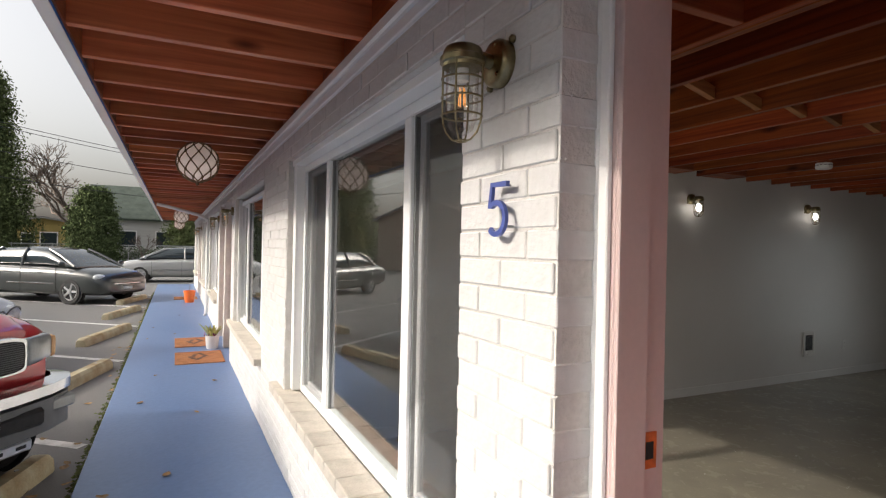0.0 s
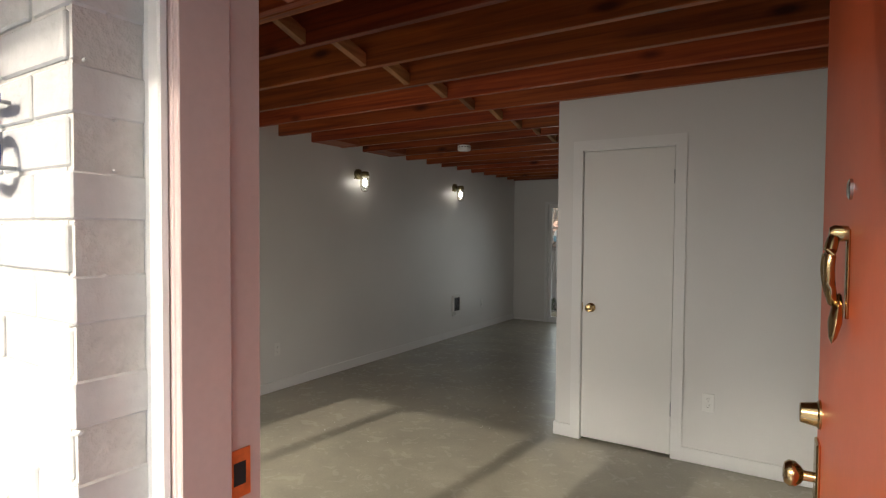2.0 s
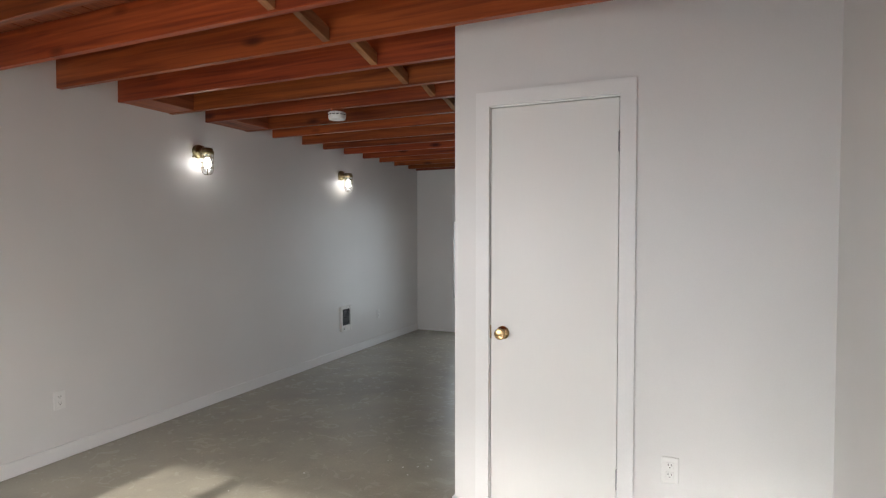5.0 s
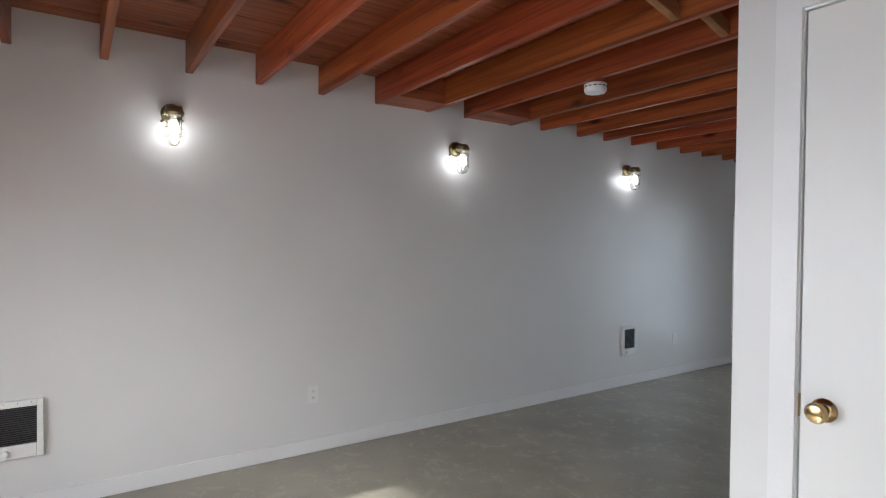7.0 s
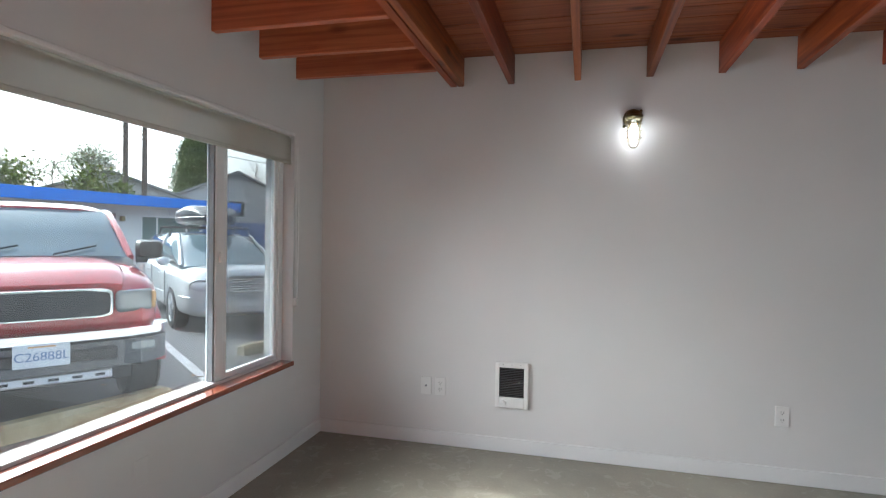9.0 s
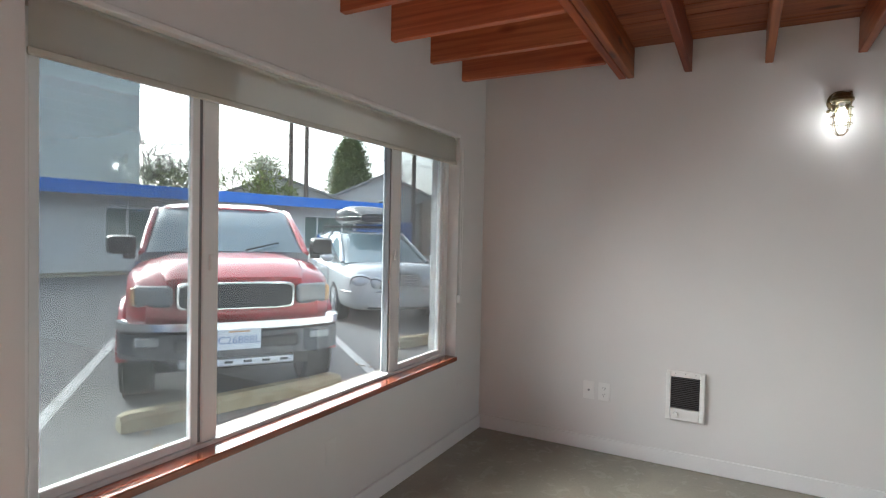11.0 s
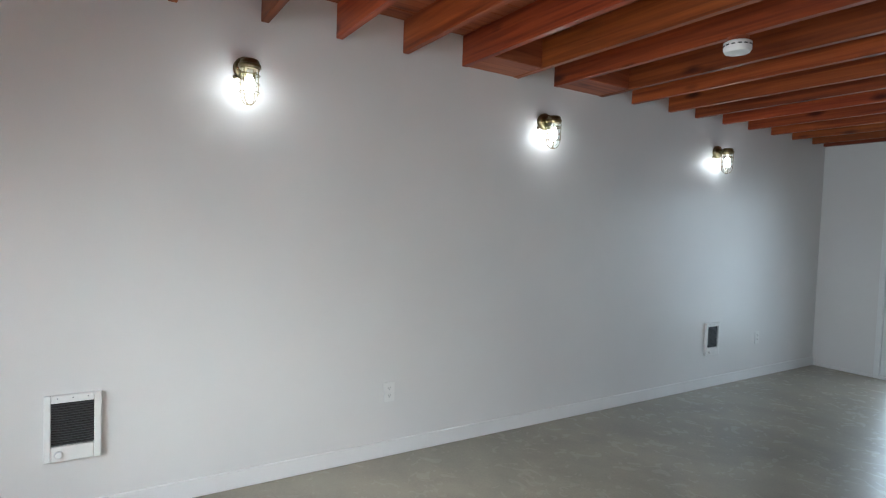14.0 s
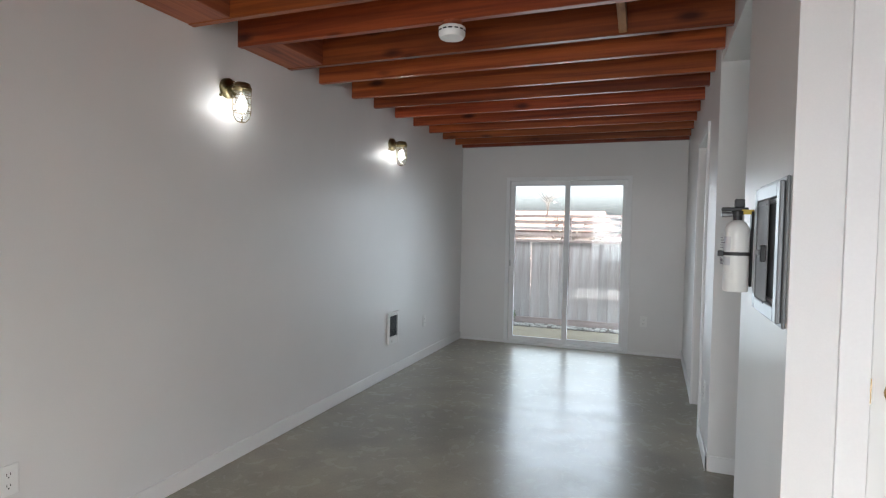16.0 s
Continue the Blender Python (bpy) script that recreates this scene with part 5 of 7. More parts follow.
def sedan(name, m, paint, label, length=4.75, width=1.8, height=1.44, wagon=False):
    """Local: x forward from the front axle, y left, z up from the ground."""
    t = thing(name, label, "car", m, "parked cars")
    hw = width / 2
    f, rax = 0.92, -2.72
    rear = f - length
    body = [(rear, hw * 0.80, 0.38, 0.80, 0.0), (rear + 0.06, hw * 0.93, 0.30, 0.92, 0.01), (rear + 0.5, hw * 0.99, 0.22, 1.00, 0.02), (rax + 0.3, hw, 0.20, 0.99, 0.0), (-1.4, hw, 0.20, 0.97, 0.0),
            (-0.55, hw, 0.20, 0.95, 0.0), (-0.1, hw * 0.995, 0.20, 0.93, 0.03), (0.45, hw * 0.97, 0.21, 0.865, 0.035), (0.74, hw * 0.90, 0.23, 0.785, 0.03), (0.87, hw * 0.79, 0.27, 0.70, 0.02), (f, hw * 0.68, 0.32, 0.60, 0.0)]
    if wagon:
        body[-4:] = [(0.45, hw * 0.975, 0.21, 0.93, 0.04), (0.72, hw * 0.92, 0.22, 0.875, 0.035), (0.85, hw * 0.83, 0.25, 0.80, 0.02), (f, hw * 0.70, 0.30, 0.70, 0.0)]
    part("body", loft(bmesh.new(), [section(x, w, a, b, 5, crown=c) for x, w, a, b, c in body]), paint, t, smooth=True)
    if wagon:
        gh = [(rear + 0.10, hw * 0.78, 0.93, 1.06), (rear + 0.42, hw * 0.80, 0.93, height - 0.06), (rear + 0.9, hw * 0.81, 0.93, height - 0.01), (-1.55, hw * 0.81, 0.93, height), (-0.85, hw * 0.80, 0.93, height - 0.05), (-0.45, hw * 0.83, 0.92, 1.20), (0.06, hw * 0.86, 0.92, 0.95)]
    else:
        gh = [(rear + 0.55, hw * 0.80, 0.94, 1.00), (rear + 1.0, hw * 0.78, 0.94, height - 0.14), (rear + 1.35, hw * 0.78, 0.94, height - 0.02), (-1.6, hw * 0.78, 0.94, height), (-0.95, hw * 0.78, 0.94, height - 0.05), (-0.5, hw * 0.82, 0.93, 1.19), (0.08, hw * 0.86, 0.92, 0.95)]
    part("cabin_glass", loft(bmesh.new(), [section(x, w, a, b, 6, tuck=0.16, crown=0.01) for x, w, a, b in gh]), M["sky_tinted_windscreen"] if wagon else M["car_glass"], t, smooth=True)
    roof = [g for g in gh if g[3] > height - 0.13]
    rings = []
    for x, w, a, b in roof:
        pts = []
        for k in range(9):
            u = -1 + k / 4
            pts.append(Vector((x, u * w * 0.80, b + 0.016 - 0.05 * abs(u) ** 3.5)))
        rings.append(pts + [p - Vector((0, 0, 0.02)) for p in reversed(pts)])
    part("roof", loft(bmesh.new(), rings), paint, t, smooth=True)
    for s in (-1, 1):
        for pts in ([(0.02, s * hw * 0.84, 0.95), (-0.48, s * hw * 0.735, 1.20), (-0.93, s * hw * 0.665, height - 0.05)],
                    [(-1.62, s * hw * 0.87, 0.95), (-1.62, s * hw * 0.80, 1.2), (-1.62, s * hw * 0.67, height - 0.02)],
                    [(rear + 0.6, s * hw * 0.80, 0.98), (rear + 1.02, s * hw * 0.70, height - 0.16), (rear + 1.4, s * hw * 0.655, height - 0.03)]):
            part("pillar", tube(bmesh.new(), pts, 0.035, 8), paint, t, smooth=True)
        bm = bmesh.new()
        bmesh.ops.create_icosphere(bm, subdivisions=2, radius=1.0, matrix=Matrix.Translation((-0.18, s * (hw + 0.06), 1.02)) @ Matrix.Diagonal((0.06, 0.10, 0.07, 1)))
        part("mirror", bm, paint, t, smooth=True)
        spots = [(0.795, 0.63, 0.705, 0.165, 0.105), (0.86, 0.41, 0.68, 0.105, 0.088)] if wagon else [(0.70, hw * 0.76, 0.70, 0.17, 0.078)]
        for hx, hy, hz, ry, rz in spots:
            turn = pose(0, 0, 0, 0, 20, s * (26 if wagon else 24))
            bm = bmesh.new()
            bmesh.ops.create_icosphere(bm, subdivisions=3, radius=1.0, matrix=Matrix.Translation((hx, s * hy, hz)) @ turn @ Matrix.Diagonal((0.13 if wagon else 0.11, ry, rz, 1)))
            lamp = part("headlight", bm, M["clear_lens"], t, "clear headlight", smooth=True)
            if wagon:
                ring = [turn @ Vector((0.055, 1.0 * ry * math.cos(k * 0.2618), 1.0 * rz * math.sin(k * 0.2618))) + Vector((hx, s * hy, hz)) for k in range(24)]
                part("bezel", tube(bmesh.new(), ring, 0.010, 6, closed=True), M["bumper_grey"], lamp, smooth=True)
        if wagon:
            bm = bmesh.new()
            bmesh.ops.create_icosphere(bm, subdivisions=2, radius=1.0, matrix=Matrix.Translation((0.80, s * 0.56, 0.385)) @ pose(0, 0, 0, 0, 0, s * 24) @ Matrix.Diagonal((0.07, 0.20, 0.062, 1)))
            intake = part("fog_recess", bm, M["dark"], t, smooth=True)
            bm = bmesh.new()
            bmesh.ops.create_icosphere(bm, subdivisions=2, radius=1.0, matrix=Matrix.Translation((0.845, s * 0.57, 0.385)) @ pose(0, 0, 0, 0, 0, s * 24) @ Matrix.Diagonal((0.045, 0.085, 0.042, 1)))
            part("fog_lamp", bm, M["lens"], intake, smooth=True)
            part("bumper_strip", tube(bmesh.new(), [(0.48, s * 0.885, 0.54), (0.74, s * 0.83, 0.54), (0.875, s * 0.66, 0.54), (0.93, s * 0.30, 0.54)], 0.012, 6), M["chrome"], t, smooth=True)
        box_part("side_trim", (-1.95, s * hw - 0.012, 0.50, -0.45, s * hw + 0.008, 0.53), M["chrome"] if not wagon else paint, t, bevel=0.003)
        for x in (-0.95, -1.95):
            box_part("door_handle", (x - 0.09, s * hw - 0.01, 0.79, x + 0.09, s * hw + 0.02, 0.815), paint, t, bevel=0.006)
        for x in (-0.42, -1.52, -2.3):
            box_part("door_seam", (x - 0.004, s * hw * 0.999 - 0.006, 0.30, x + 0.004, s * hw * 0.999 + 0.003, 0.92), M["dark"], t)
    if wagon:
        part("grille_backing", loft(bmesh.new(), [section(x, w, a, b, 6) for x, w, a, b in ((f - 0.16, 0.30, 0.60, 0.85), (f - 0.01, 0.285, 0.605, 0.815), (f + 0.004, 0.27, 0.615, 0.80))]), M["dark"], t, smooth=True)
        for k in range(6):
            part("grille_slat", cube(bmesh.new(), f - 0.10, -0.285 + 0.004 * k, 0.612 + k * 0.034, f + 0.022 - 0.003 * k, 0.285 - 0.004 * k, 0.628 + k * 0.034, bevel=0.004), M["chrome"], t)
    else:
        bm = bmesh.new()
        for k in range(3):
            cube(bm, f - 0.20, -0.46, 0.515 + k * 0.058, f + 0.022 - 0.028 * k, 0.46, 0.545 + k * 0.058, bevel=0.006)
        part("grille", bm, M["chrome"], t, "three-bar chrome grille")
        box_part("grille_backing", (f - 0.22, -0.47, 0.50, f - 0.03, 0.47, 0.685), M["dark"], t, bevel=0.01)
    box_part("air_intake", (f - 0.08, -0.55, 0.27, f - 0.005, 0.55, 0.36), M["dark"], t, bevel=0.02)
    pl = box_part("licence_plate", (f - 0.005, -0.155, 0.385, f + 0.008, 0.155, 0.455), M["plate"], t, bevel=0.002)
    for s in (-1, 1):
        add_wheel(t, 0.0, s * (hw - 0.015), 0.325, 0.2, 5, M["alloy"])
        add_wheel(t, rax, s * (hw - 0.015), 0.325, 0.2, 5, M["alloy"])
        part("wiper", tube(bmesh.new(), [(0.03, s * 0.1 + 0.25, 0.965), (-0.10, s * 0.1 - 0.15, 1.03)], 0.008, 5), M["black"], t)
    return t


def heading(x, y, degrees):
    """A pose whose local +x points `degrees` clockwise from +y in plan."""
    return pose(x, y, -0.083, 0, 0, 90 - degrees)


sedan("sedan_car", heading(-13.2, -2.75, 38), M["dark_car"], "dark green-grey four-door sedan parked nose in")
sedan("sedan_car", heading(-21.9, -2.1, 184), M["silver_car"], "silver four-door sedan parked along the fence")
wag = sedan("estate_car", heading(-4.28, -3.77, 38.4), M["white_car"], "silver-white estate car with twin oval headlights and slatted grille", wagon=True, height=1.47)


def roof_box():
    t = thing("roof_box", "black rooftop cargo box on roof bars", "roof box", heading(-4.28, -3.77, 38.4))
    rings = [section(-2.55, 0.22, 1.66, 1.80, 3), section(-2.4, 0.36, 1.62, 1.92, 4), section(-1.6, 0.40, 1.61, 1.97, 4), section(-1.0, 0.38, 1.61, 1.93, 4), section(-0.75, 0.24, 1.64, 1.80, 3)]
    part("shell", loft(bmesh.new(), rings), M["gloss_black"], t, smooth=True)
    for x in (-1.2, -2.1):
        part("roof_bar", tube(bmesh.new(), [(x, -0.68, 1.42), (x, -0.66, 1.56), (x, 0.66, 1.56), (x, 0.68, 1.42)], 0.022, 8), M["black"], t, smooth=True)
    part("seam", loft(bmesh.new(), [section(x, w, 1.735, 1.75, 6) for x, w in ((-2.55, 0.225), (-2.4, 0.365), (-1.6, 0.405), (-1.0, 0.385), (-0.75, 0.245))]), M["alloy"], t)
    return t


roof_box()


def pickup():
    """Local: x forward from the front axle, y left."""
    t = thing("pickup_truck", "red pickup truck with chrome grille parked nose in", "truck", heading(0.0, -2.575, 35.8), "parked cars")
    hw = 0.86
    body = [(-3.7, hw, 0.50, 1.18, 0), (-2.0, hw, 0.48, 1.20, 0), (-1.2, hw, 0.48, 1.20, 0), (-0.35, hw, 0.48, 1.195, 0.03), (0.1, hw * 0.99, 0.48, 1.15, 0.05), (0.40, hw * 0.955, 0.50, 1.10, 0.055), (0.55, hw * 0.89, 0.52, 1.06, 0.05), (0.64, hw * 0.78, 0.55, 1.0, 0.045)]
    part("body", loft(bmesh.new(), [section(x, w, a, b, 6, crown=c) for x, w, a, b, c in body]), M["red"], t, smooth=True)
    # hood bulge
    part("hood", loft(bmesh.new(), [section(x, w, 1.0, b, 4) for x, w, b in ((-0.30, 0.62, 1.24), (0.2, 0.60, 1.21), (0.5, 0.57, 1.15), (0.64, 0.53, 1.06))]), M["red"], t, smooth=True)
    gh = [(-2.05, 0.75, 1.15, 1.38), (-1.95, 0.74, 1.15, 1.64), (-1.75, 0.71, 1.15, 1.70), (-1.05, 0.71, 1.15, 1.705), (-0.85, 0.715, 1.15, 1.66), (-0.55, 0.745, 1.15, 1.44), (-0.24, 0.77, 1.15, 1.235)]
    part("cabin_glass", loft(bmesh.new(), [section(x, w, a, b, 8, tuck=0.06, crown=0.008) for x, w, a, b in gh]), M["sky_tinted_windscreen"], t, smooth=True)
    rings = []
    for x, w, a, b in gh[1:5]:
        pts = [Vector((x, u * w * 0.955, b + 0.024 - 0.075 * abs(u) ** 5)) for u in [-1 + k / 5 for k in range(11)]]
        rings.append(pts + [p - Vector((0, 0, 0.03)) for p in reversed(pts)])
    part("roof", loft(bmesh.new(), rings), M["red"], t, smooth=True)
    for s in (-1, 1):
        part("pillar", tube(bmesh.new(), [(-0.25, s * 0.745, 1.22), (-0.56, s * 0.71, 1.435), (-0.87, s * 0.66, 1.635), (-1.05, s * 0.65, 1.655)], 0.032, 8), M["red"], t, smooth=True)
        part("pillar", tube(bmesh.new(), [(-1.98, s * 0.73, 1.18), (-1.92, s * 0.69, 1.66)], 0.06, 8), M["red"], t, smooth=True)
        # fender flare
        flare = []
        for k in range(15):
            a = math.pi * k / 14
            flare.append((0.45 * math.cos(a), s * (hw - 0.012), 0.38 + 0.45 * math.sin(a)))
        part("fender_flare", tube(bmesh.new(), flare, 0.042, 8), M["red"], t, smooth=True)
        mir = part("mirror", loft(bmesh.new(), [section(x, w, a, b, 5, n=20) for x, w, a, b in ((-0.36, 0.11, 1.145, 1.295), (-0.30, 0.12, 1.13, 1.31), (-0.24, 0.095, 1.15, 1.29))]), M["black"], t, smooth=True)
        mir.location = (0, s * 0.915, 0.08)
        box_part("mirror_arm", (-0.33, min(s * 0.80, s * 0.90), 1.17, -0.28, max(s * 0.80, s * 0.90), 1.27), M["black"], t, bevel=0.008)
        # headlight with amber corner
        y0, y1 = sorted((s * 0.478, s * 0.775))
        bm = cube(bmesh.new(), 0.58, y0, 0.825, 0.722, y1, 1.0, bevel=0.045, segments=4)
        for v in bm.verts:
            v.co.x -= 0.42 * (abs(v.co.y) - 0.478)
        part("headlight", bm, M["lens"], t, "cloudy headlight lens", smooth=True)
        y0, y1 = sorted((s * 0.735, s * 0.785))
        part("turn_lamp", cube(bmesh.new(), 0.47, y0, 0.84, 0.612, y1, 0.985, bevel=0.024, segments=2), M["amber"], t, "amber turn lamp", smooth=True)
        y0, y1 = sorted((s * 0.56, s * 0.74))
        part("fog_lamp", cube(bmesh.new(), 0.72, y0, 0.545, 0.806, y1, 0.62, bevel=0.012), M["lens"], t, "rectangular bumper lamp", smooth=True)
        add_wheel(t, 0.0, s * (hw + 0.01), 0.365, 0.245, 6, M["alloy"])
        add_wheel(t, -3.05, s * (hw + 0.035), 0.365, 0.245, 6, M["alloy"])
    # grille: chrome surround and dark bars
    part("grille_surround", loft(bmesh.new(), [section(x, w, a, b, 9) for x, w, a, b in ((0.58, 0.470, 0.795, 1.040), (0.70, 0.462, 0.802, 1.030), (0.733, 0.452, 0.808, 1.024))]), M["chrome"], t, "chrome grille surround", smooth=True)
    g = part("grille", loft(bmesh.new(), [section(x, w, a, b, 7) for x, w, a, b in ((0.70, 0.438, 0.817, 1.012), (0.739, 0.434, 0.819, 1.010))]), M["dark"], t, smooth=True)
    for k in range(14):
        z = 0.832 + k * 0.0125
        wz = 0.42 * (1 - abs((z - 0.915) / 0.1) ** 4 * 0.12)
        box_part("grille_bar", (0.7385, -wz, z, 0.745, wz, z + 0.005), M["bumper_grey"], g)
    # bumper: chrome upper lip on a grey bar
    half = [(0.50, 0.875), (0.64, 0.84), (0.745, 0.74), (0.815, 0.54), (0.848, 0.28)]
    prof = half + [(0.857, 0.0)] + [(x, -y) for x, y in reversed(half)]

    def bar(z0, z1, grow, material, name, label=""):
        bm = bmesh.new()
        rows = []
        for x, y in prof:
            n = Vector((x - 0.2, y * 0.35, 0)).normalized()
            o = Vector((x, y, 0)) + n * grow
            i = Vector((x, y, 0)) - n * 0.10
            rows.append([bm.verts.new((p.x, p.y, z)) for p, z in ((i, z0), (o, z0 + 0.012), (o, z1 - 0.012), (i, z1))])
        for a, b in zip(rows, rows[1:]):
            for k in range(4):
                bm.faces.new((a[k], a[(k + 1) % 4], b[(k + 1) % 4], b[k]))
        bm.faces.new(rows[0])
        bm.faces.new(rows[-1][::-1])
        return part(name, bm, material, t, label, smooth=True)

    bar(0.65, 0.735, 0.012, M["chrome"], "bumper_lip", "chrome bumper lip")
    bar(0.43, 0.649, 0.0, M["bumper_grey"], "bumper", "grey plastic front bumper")
    box_part("bumper_opening", (0.80, -0.47, 0.50, 0.862, 0.47, 0.605), M["dark"], t, bevel=0.02)
    box_part("valance", (0.66, -0.44, 0.355, 0.80, 0.44, 0.425), M["alloy"], t, bevel=0.012, label="pale grey skid plate with slots")
    for k in range(6):
        y = -0.36 + k * 0.144
        box_part("slot", (0.795, y - 0.032, 0.38, 0.803, y + 0.032, 0.40), M["dark"], t)
    pl = box_part("licence_plate", (0.866, -0.165, 0.505, 0.874, 0.165, 0.665), M["plate"], t, bevel=0.003, label="pale blue-white licence plate")
    ob = new("plate_text", text_mesh("C26888L", 0.086, 0.001, M["plate_ink"], "plate_text"))
    ob.parent = pl
    ob.matrix_basis = pose(0.875, 0, 0.578, 90, 0, 90)
    box_part("plate_stripe", (0.8742, -0.08, 0.642, 0.8746, 0.08, 0.654), M["amber"], pl)
    for y in (-0.42, 0.15):
        part("wiper", tube(bmesh.new(), [(-0.22, y, 1.255), (-0.33, y + 0.33, 1.33)], 0.008, 5), M["black"], t)
    box_part("chassis", (-3.4, -0.6, 0.30, 0.6, 0.6, 0.52), M["dark"], t)
    return t


pickup()


# ---- back yard ----
M["patio"] = shader("patio_concrete", (0.42, 0.37, 0.25), 0.8, vary=0.08, scale=2.5, fine=60, bump=0.3, second=(0.34, 0.30, 0.21))
M["fence_wood"] = shader("weathered_fence", (0.60, 0.58, 0.57), 0.8, vary=0.12, scale=3, fine=40, bump=0.5, stretch=(6, 6, 0.5), second=(0.44, 0.38, 0.355), random_by=("object", 0.22))
M["fence_rail"] = shader("brown_fence_rail", (0.44, 0.35, 0.31), 0.7, vary=0.12, scale=3, fine=40, bump=0.4, stretch=(0.5, 6, 6), random_by=("object", 0.15))
M["pebble"] = shader("pale_pebbles", (0.52, 0.50, 0.45), 0.7, vary=0.1, scale=20, fine=70, random_by=("island", 0.3))
M["dirt"] = shader("dirt", (0.13, 0.105, 0.07), 0.95, vary=0.25, scale=2, fine=60, bump=0.6)
M["shrub"] = shader("shrub_green", (0.075, 0.10, 0.03), 0.9, spec=0.1, vary=0.25, scale=9, fine=60, random_by=("island", 0.45))
M["twig"] = shader("bare_twig", (0.17, 0.13, 0.105), 0.85, vary=0.2, scale=8, fine=60)
M["red_roof"] = shader("red_brown_roof", (0.42, 0.24, 0.18), 0.8, vary=0.12, scale=2, fine=40)
structure("patio", cube(bmesh.new(), -4, BACK + 0.12, -0.2, 7, 9.46, -0.035), M["patio"], "sandy beige concrete patio slab", "patio")
structure("garden_bed", cube(bmesh.new(), -4, 9.46, -0.2, 7, 30, -0.03), M["dirt"], "bare brown soil beside the fence", "ground")
rnd = random.Random(21)
bm = bmesh.new()
for k in range(520):
    x, y, r = rnd.uniform(-1.6, 4.2), rnd.uniform(9.46, 9.70), rnd.uniform(0.012, 0.032)
    bmesh.ops.create_icosphere(bm, subdivisions=1, radius=r, matrix=Matrix.Translation((x, y, -0.03 + r * 0.4)) @ Matrix.Diagonal((1.3, 1, 0.6, 1)))
tagged(part("pebbles", bm, M["pebble"]), "pale pebbles along the foot of the fence", "pebbles", kind="stuff")


def garden_fence():
    t = thing("garden_fence", "weathered grey-brown board fence with brown slatted top", "fence")
    board_mesh = mesh_of("fence_board", cube(bmesh.new(), -0.0675, -0.01, 0.0, 0.0675, 0.01, 1.19, bevel=0.003), M["fence_wood"])
    n = 0
    x = -2.6
    while x < 5.4:
        ob = new("fence_board", board_mesh)
        ob.parent = t
        ob.matrix_basis = pose(x, 9.75 + 0.006 * (n % 2), 0.015 + 0.01 * rnd.random(), 0, rnd.uniform(-0.5, 0.5), 0)
        x += 0.139
        n += 1
    for z0, z1, y0, y1 in ((1.19, 1.235, 9.70, 9.80), (1.56, 1.60, 9.70, 9.80)):
        box_part("cap_rail", (-2.7, y0, z0, 5.5, y1, z1), M["fence_rail"], t, bevel=0.004)
    for k in range(3):
        z = 1.285 + k * 0.09
        box_part("slat", (-2.7, 9.735, z, 5.5, 9.755, z + 0.05), M["fence_wood"] if k % 2 else M["fence_rail"], t, bevel=0.002)
    for x in (-2.3, -0.62, 1.06, 2.74, 4.42):
        box_part("fence_post", (x - 0.045, 9.762, -0.03, x + 0.045, 9.85, 1.56), M["fence_rail"], t, bevel=0.004)
    box_part("kick_board", (-2.7, 9.715, -0.02, 5.5, 9.738, 0.07), M["fence_rail"], t, bevel=0.003)
    return t


garden_fence()


def fishing_float():
    t = thing("fishing_float", "hanging blue and white fishing float on a rope", "float", pose(0.165, 9.655, 1.30))
    part("lower_half", lathe(bmesh.new(), [(0.0, 0.0), (0.045, 0.004), (0.066, 0.02), (0.068, 0.115)], Matrix(), 24), M["float_blue"], t, "pale blue lower half", smooth=True)
    part("upper_half", lathe(bmesh.new(), [(0.068, 0.115), (0.062, 0.15), (0.045, 0.185), (0.025, 0.21), (0.018, 0.235), (0, 0.236)], Matrix(), 24), M["plastic"], t, "white upper half", smooth=True)
    part("rope", tube(bmesh.new(), [(0, 0, 0.23), (0.01, 0.01, 0.27), (0.02, 0.06, 0.305)], 0.006, 6), M["rope"], t)
    return t


M["float_blue"] = shader("float_blue", (0.20, 0.42, 0.58), 0.45, vary=0.06, scale=12, fine=60)
fishing_float()


# ---- plants ----
def blades(bm, centre, spread, count, size, rnd, up=0.3):
    """Many small leaf quads scattered round a point."""
    for _ in range(count):
        d = Vector((rnd.gauss(0, 1), rnd.gauss(0, 1), rnd.gauss(0, 1)))
        p = Vector(centre) + Vector((d.x * spread[0], d.y * spread[1], d.z * spread[2])) * 0.5
        a = Vector((rnd.gauss(0, 1), rnd.gauss(0, 1), rnd.gauss(0, 1) + up)).normalized()
        b = a.cross(Vector((rnd.gauss(0, 1), rnd.gauss(0, 1), rnd.gauss(0, 1)))).normalized()
        s = size * rnd.uniform(0.6, 1.4)
        bm.faces.new([bm.verts.new(q) for q in (p - a * s, p + b * s * 0.4, p + a * s, p - b * s * 0.4)])


